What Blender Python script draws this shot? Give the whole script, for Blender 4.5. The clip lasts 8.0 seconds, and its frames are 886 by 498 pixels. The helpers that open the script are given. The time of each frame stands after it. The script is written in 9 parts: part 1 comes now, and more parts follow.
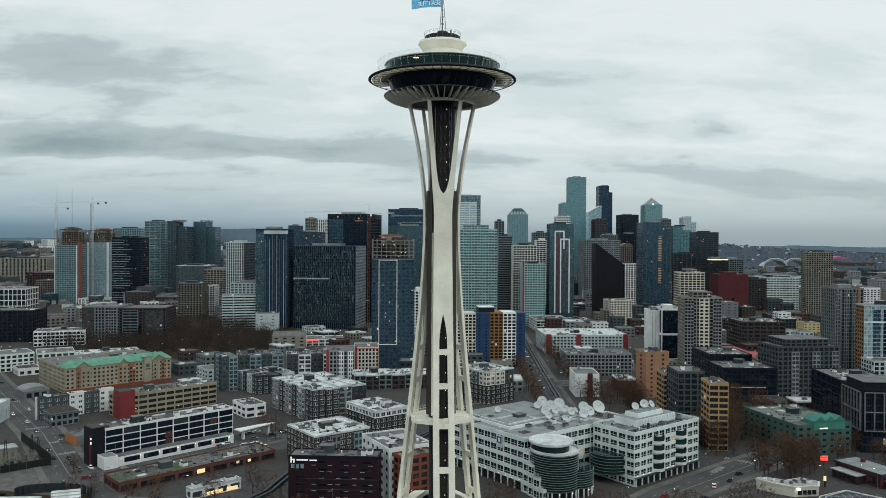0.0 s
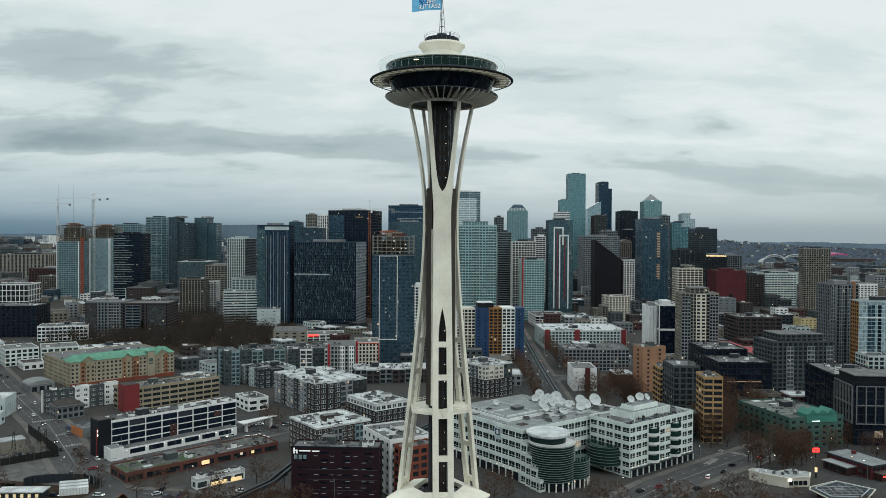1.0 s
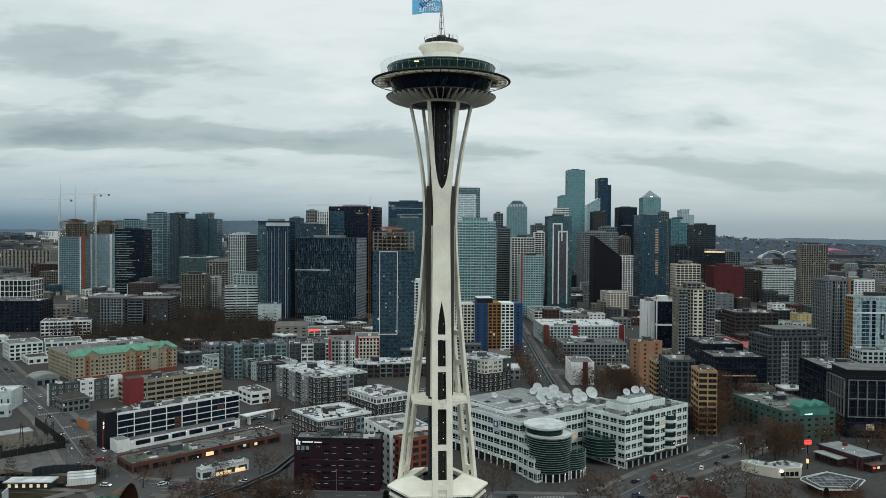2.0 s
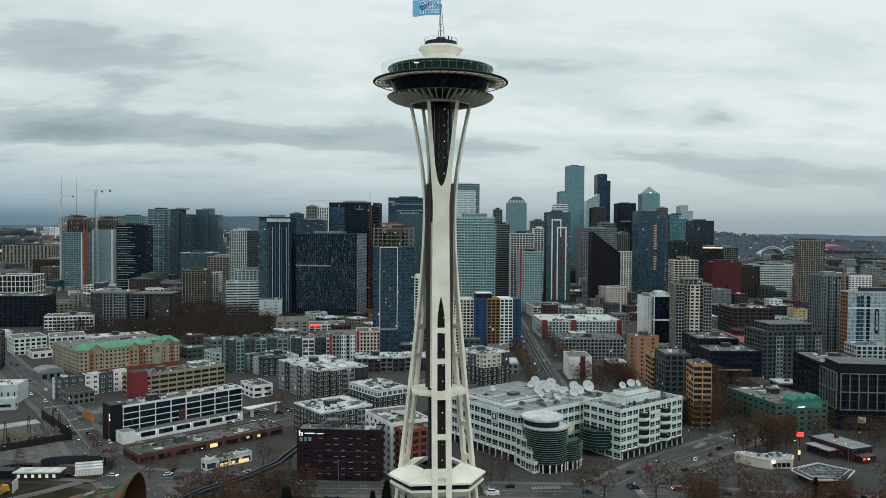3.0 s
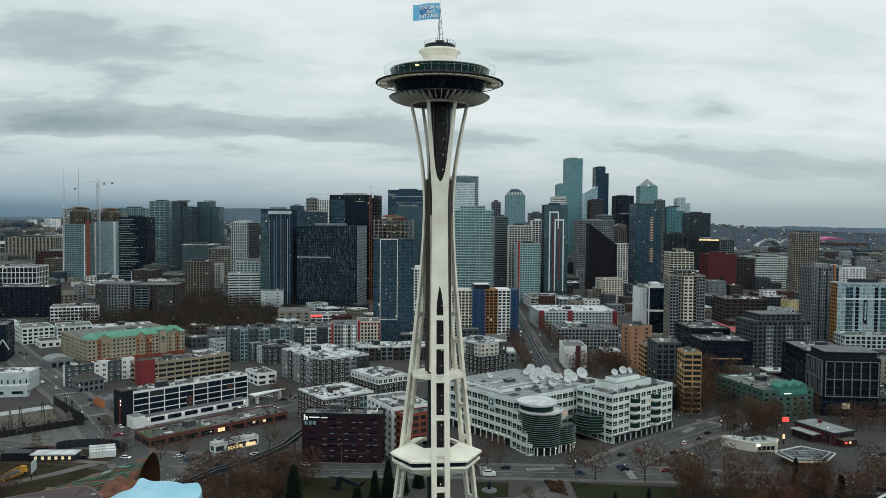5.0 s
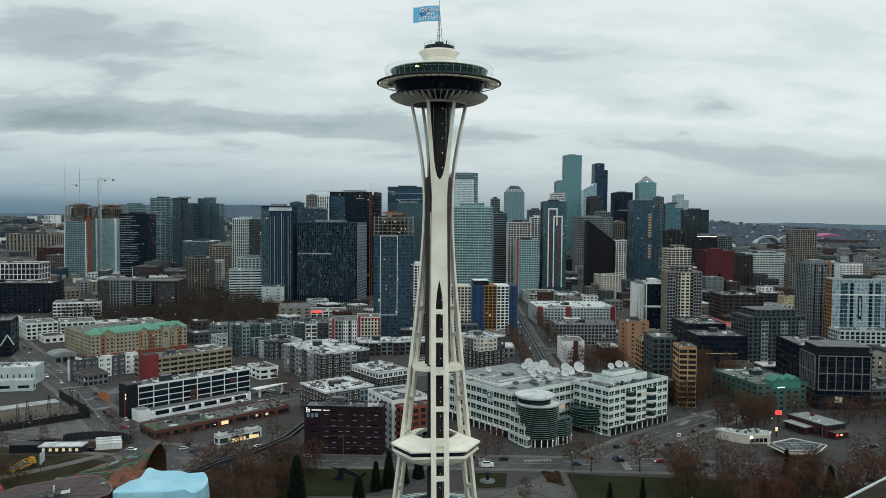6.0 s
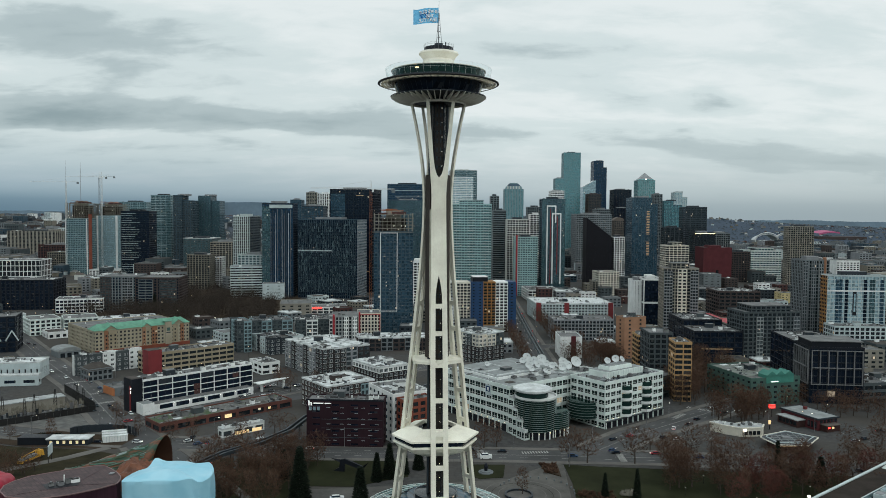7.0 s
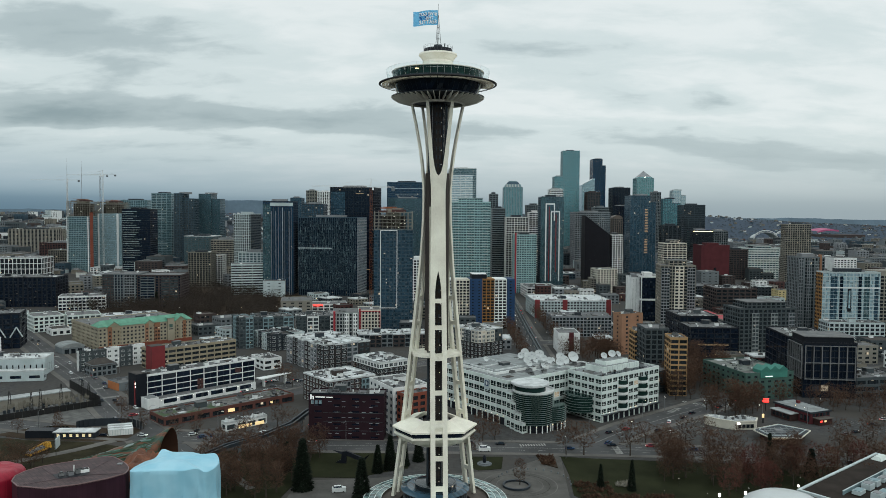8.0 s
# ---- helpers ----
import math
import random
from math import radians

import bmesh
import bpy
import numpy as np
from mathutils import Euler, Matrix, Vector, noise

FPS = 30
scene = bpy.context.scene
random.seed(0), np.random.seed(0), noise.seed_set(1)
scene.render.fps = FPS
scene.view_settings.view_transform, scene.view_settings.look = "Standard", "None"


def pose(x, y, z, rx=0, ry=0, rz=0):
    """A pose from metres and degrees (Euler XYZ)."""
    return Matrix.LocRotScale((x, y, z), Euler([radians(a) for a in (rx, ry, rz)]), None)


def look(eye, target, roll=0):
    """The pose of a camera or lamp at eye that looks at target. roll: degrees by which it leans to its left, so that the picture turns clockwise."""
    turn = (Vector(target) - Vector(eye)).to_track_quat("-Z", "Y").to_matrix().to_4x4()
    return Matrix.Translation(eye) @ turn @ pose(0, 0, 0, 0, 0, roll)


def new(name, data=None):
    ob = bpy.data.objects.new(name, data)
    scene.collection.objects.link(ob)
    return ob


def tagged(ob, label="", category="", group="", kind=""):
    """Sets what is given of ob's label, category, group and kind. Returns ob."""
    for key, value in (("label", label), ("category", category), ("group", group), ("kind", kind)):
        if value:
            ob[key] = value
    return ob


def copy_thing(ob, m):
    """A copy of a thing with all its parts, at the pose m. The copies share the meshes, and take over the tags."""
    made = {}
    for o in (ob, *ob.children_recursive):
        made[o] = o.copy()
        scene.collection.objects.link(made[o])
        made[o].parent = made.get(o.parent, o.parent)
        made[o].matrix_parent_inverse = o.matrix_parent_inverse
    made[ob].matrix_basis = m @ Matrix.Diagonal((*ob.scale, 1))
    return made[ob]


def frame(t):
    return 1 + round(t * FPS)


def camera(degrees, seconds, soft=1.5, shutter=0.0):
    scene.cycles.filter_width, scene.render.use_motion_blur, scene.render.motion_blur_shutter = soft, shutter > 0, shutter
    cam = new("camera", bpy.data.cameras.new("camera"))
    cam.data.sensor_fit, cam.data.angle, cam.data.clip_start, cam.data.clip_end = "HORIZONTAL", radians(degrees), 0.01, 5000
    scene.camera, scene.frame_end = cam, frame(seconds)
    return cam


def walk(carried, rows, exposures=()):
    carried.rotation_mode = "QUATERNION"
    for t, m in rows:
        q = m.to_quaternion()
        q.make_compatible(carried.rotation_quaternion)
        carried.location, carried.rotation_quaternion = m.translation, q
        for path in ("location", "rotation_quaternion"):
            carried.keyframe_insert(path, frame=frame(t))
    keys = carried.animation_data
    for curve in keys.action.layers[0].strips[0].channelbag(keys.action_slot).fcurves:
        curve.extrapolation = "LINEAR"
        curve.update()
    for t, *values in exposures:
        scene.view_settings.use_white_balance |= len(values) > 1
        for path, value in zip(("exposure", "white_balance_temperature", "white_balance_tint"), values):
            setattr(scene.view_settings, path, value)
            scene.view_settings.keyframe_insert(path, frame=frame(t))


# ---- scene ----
import collections

cam = camera(60.85, 8.0, 0.6)
# seconds, x, y, z, pitch, roll, yaw: the camera draws back from the tower and tips down
PATH = [
    (0, 1.51, -217.58, 109.76, -0.632, -0.297, 0.278),
    (0.5, 1.65, -221.06, 109.73, -0.774, -0.313, 0.280),
    (1, 1.76, -224.54, 109.73, -0.922, -0.329, 0.278),
    (1.5, 1.87, -228.02, 109.77, -1.076, -0.344, 0.273),
    (2.2, 1.98, -232.89, 109.86, -1.297, -0.365, 0.262),
    (3, 2.09, -238.46, 109.98, -1.552, -0.385, 0.244),
    (3.5, 2.14, -241.95, 110.06, -1.708, -0.396, 0.230),
    (4, 2.18, -245.43, 110.14, -1.861, -0.405, 0.214),
    (4.5, 2.22, -248.91, 110.24, -2.014, -0.413, 0.197),
    (5.2, 2.27, -253.78, 110.35, -2.215, -0.420, 0.172),
    (6, 2.32, -259.35, 110.40, -2.418, -0.422, 0.141),
    (6.5, 2.35, -262.83, 110.37, -2.530, -0.420, 0.121),
    (7, 2.39, -266.31, 110.30, -2.627, -0.415, 0.101),
    (7.5, 2.42, -269.79, 110.17, -2.707, -0.407, 0.082),
    (8, 2.47, -273.27, 109.97, -2.769, -0.396, 0.063),
]
walk(cam, [(t, pose(x, y, z, 90 + pitch, roll, yaw)) for t, x, y, z, pitch, roll, yaw in PATH],
     exposures=[(0.0, -0.08, 6400, 6), (8.0, -0.08, 6400, 6)])

# ---- sky and sun: a low, broken overcast ----
scene.view_settings.exposure = 0.0
world = bpy.data.worlds.new("overcast_sky")
scene.world = world
world.use_nodes = True


def sky_nodes():
    nt = world.node_tree
    nt.nodes.clear()
    n, lk = nt.nodes, nt.links

    def math_node(op, a, b=None, c=None, clamp=False):
        m = n.new("ShaderNodeMath")
        m.operation, m.use_clamp = op, clamp
        for i, v in enumerate((a, b, c)):
            if v is None:
                continue
            if isinstance(v, (int, float)):
                m.inputs[i].default_value = v
            else:
                lk.new(v, m.inputs[i])
        return m.outputs[0]

    def ramp(fac, stops):
        r = n.new("ShaderNodeValToRGB")
        r.color_ramp.interpolation = "EASE"
        while len(r.color_ramp.elements) < len(stops):
            r.color_ramp.elements.new(0.5)
        for e, (p, col) in zip(r.color_ramp.elements, stops):
            e.position, e.color = p, (*col, 1)
        lk.new(fac, r.inputs[0])
        return r.outputs[0]

    def mix(fac, a, b, kind="MIX"):
        m = n.new("ShaderNodeMix")
        m.data_type, m.blend_type = "RGBA", kind
        for i, v in ((0, fac), (6, a), (7, b)):
            if isinstance(v, (int, float)):
                m.inputs[i].default_value = v
            elif isinstance(v, tuple):
                m.inputs[i].default_value = (*v, 1)
            else:
                lk.new(v, m.inputs[i])
        return m.outputs[2]

    tc = n.new("ShaderNodeTexCoord")
    sep = n.new("ShaderNodeSeparateXYZ")
    lk.new(tc.outputs["Generated"], sep.inputs[0])
    dx, dy, dz = sep.outputs
    # the cloud deck as a layer overhead, drawn out sideways in long banks
    up = math_node("ADD", math_node("MAXIMUM", dz, 0.0), 0.22)
    comb = n.new("ShaderNodeCombineXYZ")
    lk.new(math_node("MULTIPLY", math_node("DIVIDE", dx, up), 0.62), comb.inputs[0])
    lk.new(math_node("MULTIPLY", math_node("DIVIDE", dy, up), 1.25), comb.inputs[1])
    comb.inputs[2].default_value = 3.1

    def cloud_noise(vec, scale, detail, rough, twist):
        t = n.new("ShaderNodeTexNoise")
        t.inputs["Scale"].default_value, t.inputs["Detail"].default_value = scale, detail
        t.inputs["Roughness"].default_value, t.inputs["Distortion"].default_value = rough, twist
        lk.new(vec, t.inputs["Vector"])
        return t

    big = cloud_noise(comb.outputs[0], 1.9, 6, 0.5, 0.25)
    wisp = cloud_noise(comb.outputs[0], 5.2, 8, 0.55, 0.45)
    mass = math_node("MULTIPLY_ADD", math_node("SUBTRACT", big.outputs["Fac"], 0.5), 0.32, 0.622)
    mass = math_node("MULTIPLY_ADD", math_node("SUBTRACT", wisp.outputs["Fac"], 0.5), 0.24, mass)
    # thinner cloud and more light towards the west
    mass = math_node("MULTIPLY_ADD", dx, 0.005, math_node("MULTIPLY_ADD", dz, 0.15, mass))
    # the long banks over the city: bearing, height, half length, half depth, lean, weight
    ahead = math_node("MAXIMUM", dy, 0.2)
    seen = n.new("ShaderNodeCombineXYZ")
    lk.new(math_node("DIVIDE", dx, ahead), seen.inputs[0])
    lk.new(math_node("DIVIDE", dz, ahead), seen.inputs[1])
    stretch = n.new("ShaderNodeVectorMath")
    stretch.operation = "MULTIPLY"
    stretch.inputs[1].default_value = (5.0, 17.0, 1.0)
    lk.new(seen.outputs[0], stretch.inputs[0])
    torn = cloud_noise(stretch.outputs[0], 1.0, 5, 0.5, 0.2)
    puffs = cloud_noise(stretch.outputs[0], 2.6, 6, 0.6, 0.4)
    mass = math_node("MULTIPLY_ADD", math_node("SUBTRACT", puffs.outputs["Fac"], 0.47), 0.16, mass)
    pull = n.new("ShaderNodeVectorMath")
    pull.operation = "MULTIPLY_ADD"
    pull.inputs[1].default_value = (0.17, 0.055, 0.0)
    shifted = n.new("ShaderNodeVectorMath")
    shifted.operation = "SUBTRACT"
    shifted.inputs[1].default_value = (0.085, 0.0275, 0.0)
    lk.new(seen.outputs[0], shifted.inputs[0])
    lk.new(torn.outputs["Color"], pull.inputs[0])
    lk.new(shifted.outputs[0], pull.inputs[2])
    banks = ((-0.47, 0.232, 0.27, 0.069, -8, -0.23), (-0.28, 0.225, 0.13, 0.0575, -14, -0.09), (-0.15, 0.172, 0.216, 0.0483, -13, -0.06), (-0.54, 0.128, 0.194, 0.0414, 0, -0.23),
             (-0.27, 0.121, 0.389, 0.0368, -2, -0.25), (-0.36, 0.15, 0.486, 0.046, 0, -0.083), (-0.05, 0.108, 0.184, 0.0253, -3, -0.14), (-0.36, 0.082, 0.54, 0.023, 0, -0.14),
             (0.25, 0.163, 0.151, 0.0299, -3, -0.15), (0.355, 0.155, 0.0594, 0.0207, 0, -0.14), (0.31, 0.094, 0.324, 0.0345, -4, -0.25), (0.54, 0.067, 0.259, 0.023, -4, -0.17),
             (0.12, 0.205, 0.259, 0.046, 0, -0.09), (0.48, 0.245, 0.14, 0.0633, -10, -0.09), (-0.23, 0.099, 0.486, 0.0161, -1, 0.09), (0.3, 0.185, 0.324, 0.0345, 0, 0.041))
    total = None
    for bx, bz, hx, hz, lean, weight in banks:
        at = n.new("ShaderNodeMapping")
        at.vector_type = "TEXTURE"
        at.inputs["Location"].default_value, at.inputs["Rotation"].default_value, at.inputs["Scale"].default_value = (bx, bz, 0), (0, 0, radians(lean)), (hx, hz, 1)
        lk.new(pull.outputs[0], at.inputs[0])
        ball = n.new("ShaderNodeTexGradient")
        ball.gradient_type = "SPHERICAL"
        lk.new(at.outputs[0], ball.inputs[0])
        total = math_node("MULTIPLY_ADD", ball.outputs["Fac"], weight, total if total is not None else 0.0)
    mass = math_node("MULTIPLY_ADD", total, math_node("MULTIPLY", dy, 3.0, clamp=True), mass)
    cloud = ramp(mass, [(0.25, (0.31, 0.39, 0.42)), (0.46, (0.50, 0.58, 0.605)), (0.57, (0.725, 0.80, 0.815)), (0.70, (0.87, 0.91, 0.92))])
    # low on the horizon the deck thickens to blue grey, bluest in the east
    low_w = ramp(dz, [(0.0, (0.34, 0.42, 0.47)), (0.035, (0.46, 0.54, 0.58)), (0.10, (0.60, 0.67, 0.70)), (1.0, (0.62, 0.68, 0.70))])
    low_e = ramp(dz, [(0.0, (0.13, 0.22, 0.30)), (0.035, (0.25, 0.37, 0.46)), (0.10, (0.46, 0.56, 0.61)), (1.0, (0.6, 0.66, 0.68))])
    low = mix(math_node("MULTIPLY_ADD", dx, 1.3, 0.72, clamp=True), low_e, low_w)
    fade = math_node("MULTIPLY", math_node("SUBTRACT", dz, 0.015), 11.0, clamp=True)
    deck = mix(fade, low, cloud)
    # an overcast sky is brighter overhead than along the horizon
    zenith = math_node("MULTIPLY_ADD", math_node("MULTIPLY", math_node("SUBTRACT", dz, 0.42, clamp=True), 2.2, clamp=True), 0.22, 1.0)
    lift = n.new("ShaderNodeVectorMath")
    lift.operation = "SCALE"
    lk.new(deck, lift.inputs[0])
    lk.new(zenith, lift.inputs["Scale"])
    # thinner blue cloud straight overhead
    tint = mix(1.0, lift.outputs[0], mix(math_node("MULTIPLY", math_node("SUBTRACT", dz, 0.35, clamp=True), 2.5, clamp=True), (1.0, 1.0, 1.0), (0.97, 1.0, 1.02)), "MULTIPLY")
    # the evening side of the sky, behind the viewer, is brighter and a little warmer
    dusk = mix(math_node("MULTIPLY_ADD", dy, -1.1, 0.1, clamp=True), (1.0, 1.0, 1.0), (1.30, 1.31, 1.30))
    tint = mix(1.0, tint, dusk, "MULTIPLY")
    clear = n.new("ShaderNodeTexSky")
    clear.sky_type, clear.sun_disc = "NISHITA", False
    clear.sun_elevation, clear.sun_rotation = radians(14), radians(70)
    out = mix(0.94, clear.outputs[0], tint)
    # below the horizon
    bg = n.new("ShaderNodeBackground")
    lk.new(out, bg.inputs[0])
    bg.inputs[1].default_value = 1.0
    end = n.new("ShaderNodeOutputWorld")
    lk.new(bg.outputs[0], end.inputs[0])
    # the clear sky behind the cloud is dim
    dim = n.new("ShaderNodeVectorMath")
    dim.operation = "SCALE"
    dim.inputs["Scale"].default_value = 0.08
    lk.new(clear.outputs[0], dim.inputs[0])
    lk.new(dim.outputs[0], out.node.inputs[6])


sky_nodes()
sun = new("sun", bpy.data.lights.new("sun", "SUN"))
sun.data.energy, sun.data.angle, sun.data.color = 0.6, radians(35), (1.0, 0.97, 0.92)
sun.matrix_world = look((300, -200, 400), (0, 60, 0))

# ---- materials ----
MATS = {}


def nodes_of(name):
    m = bpy.data.materials.new(name)
    m.use_nodes = True
    MATS[name] = m
    b = m.node_tree.nodes["Principled BSDF"]
    return m, m.node_tree.nodes, m.node_tree.links, b


def noise_node(n, lk, scale, detail=4.0, vec=None, rough=0.55):
    t = n.new("ShaderNodeTexNoise")
    t.inputs["Scale"].default_value, t.inputs["Detail"].default_value = scale, detail
    t.inputs["Roughness"].default_value = rough
    if vec is not None:
        lk.new(vec, t.inputs["Vector"])
    return t.outputs["Fac"]


def mix_node(n, lk, fac, a, b, kind="MIX"):
    m = n.new("ShaderNodeMix")
    m.data_type, m.blend_type = "RGBA", kind
    for i, v in ((0, fac), (6, a), (7, b)):
        if isinstance(v, (int, float)):
            m.inputs[i].default_value = v
        elif isinstance(v, tuple):
            m.inputs[i].default_value = (*v[:3], 1)
        else:
            lk.new(v, m.inputs[i])
    return m.outputs[2]


def map_range(n, lk, v, a, b, c, d):
    r = n.new("ShaderNodeMapRange")
    for i, x in zip((1, 2, 3, 4), (a, b, c, d)):
        r.inputs[i].default_value = x
    lk.new(v, r.inputs[0])
    return r.outputs[0]


def paint(name, col, rough=0.7, metal=0.0, grime=0.35, big=0.12, fine=2.2, streak=True, island=0.0, bump=0.0, ior=1.3):
    """A weathered matt surface: broad staining, fine mottling and rain streaks in real metres."""
    m, n, lk, b = nodes_of(name)
    tc = n.new("ShaderNodeTexCoord")
    vec = tc.outputs["Object"]
    broad = map_range(n, lk, noise_node(n, lk, big, 5, vec), 0.35, 0.7, 0, 1)
    small = map_range(n, lk, noise_node(n, lk, fine, 6, vec, 0.65), 0.3, 0.72, 0, 1)
    dark = tuple(c * (1 - grime) for c in col)
    light = tuple(min(c * (1 + grime * 0.35), 0.9) for c in col)
    c1 = mix_node(n, lk, broad, dark, light)
    c2 = mix_node(n, lk, 0.35, c1, mix_node(n, lk, small, dark, light))
    if streak:
        mp = n.new("ShaderNodeMapping")
        mp.inputs["Scale"].default_value = (1.6, 1.6, 0.07)
        lk.new(vec, mp.inputs[0])
        run = map_range(n, lk, noise_node(n, lk, 0.9, 4, mp.outputs[0]), 0.55, 0.8, 0, 0.45 * grime + 0.05)
        c2 = mix_node(n, lk, run, c2, tuple(c * 0.45 for c in col))
    if island:
        g = n.new("ShaderNodeNewGeometry")
        k = map_range(n, lk, g.outputs["Random Per Island"], 0, 1, 1 - island, 1 + island)
        s = n.new("ShaderNodeVectorMath")
        s.operation = "SCALE"
        lk.new(c2, s.inputs[0])
        lk.new(k, s.inputs["Scale"])
        c2 = s.outputs[0]
    lk.new(c2, b.inputs["Base Color"])
    lk.new(map_range(n, lk, small, 0, 1, max(rough - 0.12, 0.05), min(rough + 0.12, 1)), b.inputs["Roughness"])
    b.inputs["Metallic"].default_value = metal
    b.inputs["IOR"].default_value = ior
    if bump:
        bp = n.new("ShaderNodeBump")
        bp.inputs["Strength"].default_value, bp.inputs["Distance"].default_value = bump, 0.05
        lk.new(small, bp.inputs["Height"])
        lk.new(bp.outputs[0], b.inputs["Normal"])
    return m


def glazing(name, col, lit=0.02, rough=0.06, spread=0.30, picked=False, ior=1.42):
    """Window glass seen from outside: each pane differs a little; a few rooms have their lamps on."""
    m, n, lk, b = nodes_of(name)
    wn = n.new("ShaderNodeTexWhiteNoise")
    if picked:
        rnd = n.new("ShaderNodeObjectInfo").outputs["Random"]
        wn.noise_dimensions = "1D"
        lk.new(rnd, wn.inputs["W"])
        shade, some, glow_at = rnd, wn.outputs["Value"], 1 - lit
        lamp = rnd
    else:
        # curtain walls: sheets of glass about a pace wide and half a storey high
        sp = n.new("ShaderNodeSeparateXYZ")
        lk.new(n.new("ShaderNodeTexCoord").outputs["Object"], sp.inputs[0])
        cell = n.new("ShaderNodeCombineXYZ")
        along = n.new("ShaderNodeMath")
        along.operation = "ADD"
        lk.new(sp.outputs[0], along.inputs[0])
        lk.new(sp.outputs[1], along.inputs[1])
        for k, (src, size) in enumerate(((along.outputs[0], 1.55), (sp.outputs[2], 1.75))):
            f = n.new("ShaderNodeMath")
            f.operation = "DIVIDE"
            f.inputs[1].default_value = size
            lk.new(src, f.inputs[0])
            w = n.new("ShaderNodeMath")
            w.operation = "FLOOR"
            lk.new(f.outputs[0], w.inputs[0])
            lk.new(w.outputs[0], cell.inputs[k])
        isle = n.new("ShaderNodeNewGeometry").outputs["Random Per Island"]
        lk.new(isle, cell.inputs[2])
        wn.noise_dimensions = "3D"
        lk.new(cell.outputs[0], wn.inputs["Vector"])
        cs = n.new("ShaderNodeSeparateColor")
        lk.new(wn.outputs["Color"], cs.inputs[0])
        shade, some, lamp, glow_at = cs.outputs[0], cs.outputs[1], cs.outputs[2], 1 - lit * 0.34
        spread *= 1.5
    c = mix_node(n, lk, shade, tuple(x * (1 - spread) for x in col), tuple(min(1, x * (1 + spread)) for x in col))
    b.inputs["Specular Tint"].default_value = (0.66, 0.93, 1.0, 1)
    # pale panes: drawn blinds, with bright sky reflections put into the same colour
    blind_glint = map_range(n, lk, some, 0.93, 0.94, 0, min(0.42, 0.04 + 2.6 * col[1]))
    c = mix_node(n, lk, blind_glint, c, (0.34, 0.35, 0.34))
    lk.new(c, b.inputs["Base Color"])
    b.inputs["Roughness"].default_value = rough
    b.inputs["IOR"].default_value = ior
    glow = map_range(n, lk, lamp, glow_at, glow_at + 0.001, 0, 1)
    b.inputs["Emission Color"].default_value = (1.0, 0.80, 0.56, 1)
    lk.new(map_range(n, lk, glow, 0, 1, 0, 0.4 if picked else 0.7), b.inputs["Emission Strength"])
    return m


def lamp_mat(name, col, power):
    m, n, lk, b = nodes_of(name)
    b.inputs["Base Color"].default_value = (*col, 1)
    b.inputs["Emission Color"].default_value = (*col, 1)
    b.inputs["Emission Strength"].default_value = power
    return m


for key, col, r in (
        ("panel_white", (0.74, 0.76, 0.75), 0.6), ("panel_mint", (0.64, 0.71, 0.68), 0.6), ("panel_cream", (0.60, 0.57, 0.49), 0.65), ("panel_pale", (0.46, 0.53, 0.54), 0.5),
        ("panel_teal", (0.20, 0.29, 0.315), 0.45), ("panel_aqua", (0.31, 0.47, 0.47), 0.45), ("panel_slate", (0.066, 0.08, 0.086), 0.6), ("panel_mid", (0.25, 0.27, 0.27), 0.6), ("panel_brown", (0.12, 0.10, 0.085), 0.6),
        ("concrete_grey", (0.150, 0.168, 0.178), 0.85), ("concrete_beige", (0.25, 0.235, 0.20), 0.85), ("stone_grey", (0.22, 0.235, 0.25), 0.7),
        ("stone_white", (0.55, 0.56, 0.53), 0.7), ("brick_red", (0.11, 0.024, 0.024), 0.85), ("brick_brown", (0.060, 0.046, 0.043), 0.85),
        ("brick_tan", (0.31, 0.17, 0.105), 0.85), ("brick_orange", (0.20, 0.058, 0.036), 0.85), ("brick_wine", (0.085, 0.020, 0.024), 0.8), ("brick_black", (0.035, 0.032, 0.033), 0.8), ("brick_dark", (0.042, 0.020, 0.018), 0.85),
        ("brick_maroon", (0.024, 0.010, 0.015), 0.6),
        ("paint_red", (0.33, 0.03, 0.04), 0.55), ("paint_red2", (0.19, 0.032, 0.036), 0.6), ("paint_ochre", (0.40, 0.25, 0.115), 0.7), ("stone_ochre", (0.31, 0.265, 0.185), 0.8),
        ("paint_gold", (0.24, 0.12, 0.035), 0.7), ("paint_navy", (0.018, 0.050, 0.120), 0.6), ("paint_yellow", (0.5, 0.42, 0.22), 0.7),
        ("paint_orange", (0.25, 0.125, 0.07), 0.7), ("paint_green", (0.060, 0.115, 0.098), 0.7), ("paint_teal", (0.055, 0.205, 0.165), 0.6),
        ("tower_white", (0.86, 0.81, 0.69), 0.5), ("tower_cream", (0.95, 0.89, 0.75), 0.5), ("stone_tan", (0.19, 0.176, 0.145), 0.8), ("brick_mid", (0.125, 0.052, 0.042), 0.85), ("brick_dull", (0.075, 0.036, 0.033), 0.85), ("shaft_brown", (0.045, 0.037, 0.032), 0.7)):
    paint(key, col, r, grime=0.28)
for key, col, r, mt in (
        ("metal_black", (0.015, 0.018, 0.024), 0.45, 0.2), ("metal_dark", (0.040, 0.050, 0.060), 0.45, 0.3), ("metal_blue", (0.050, 0.084, 0.112), 0.4, 0.3),
        ("steel_dark", (0.03, 0.03, 0.03), 0.5, 0.5), ("steel_grey", (0.25, 0.26, 0.27), 0.4, 0.6), ("steel_rust", (0.35, 0.12, 0.06), 0.7, 0.1),
        ("crane_white", (0.65, 0.66, 0.64), 0.5, 0.1), ("crane_orange", (0.38, 0.14, 0.06), 0.6, 0.1)):
    paint(key, col, r, mt, grime=0.3)
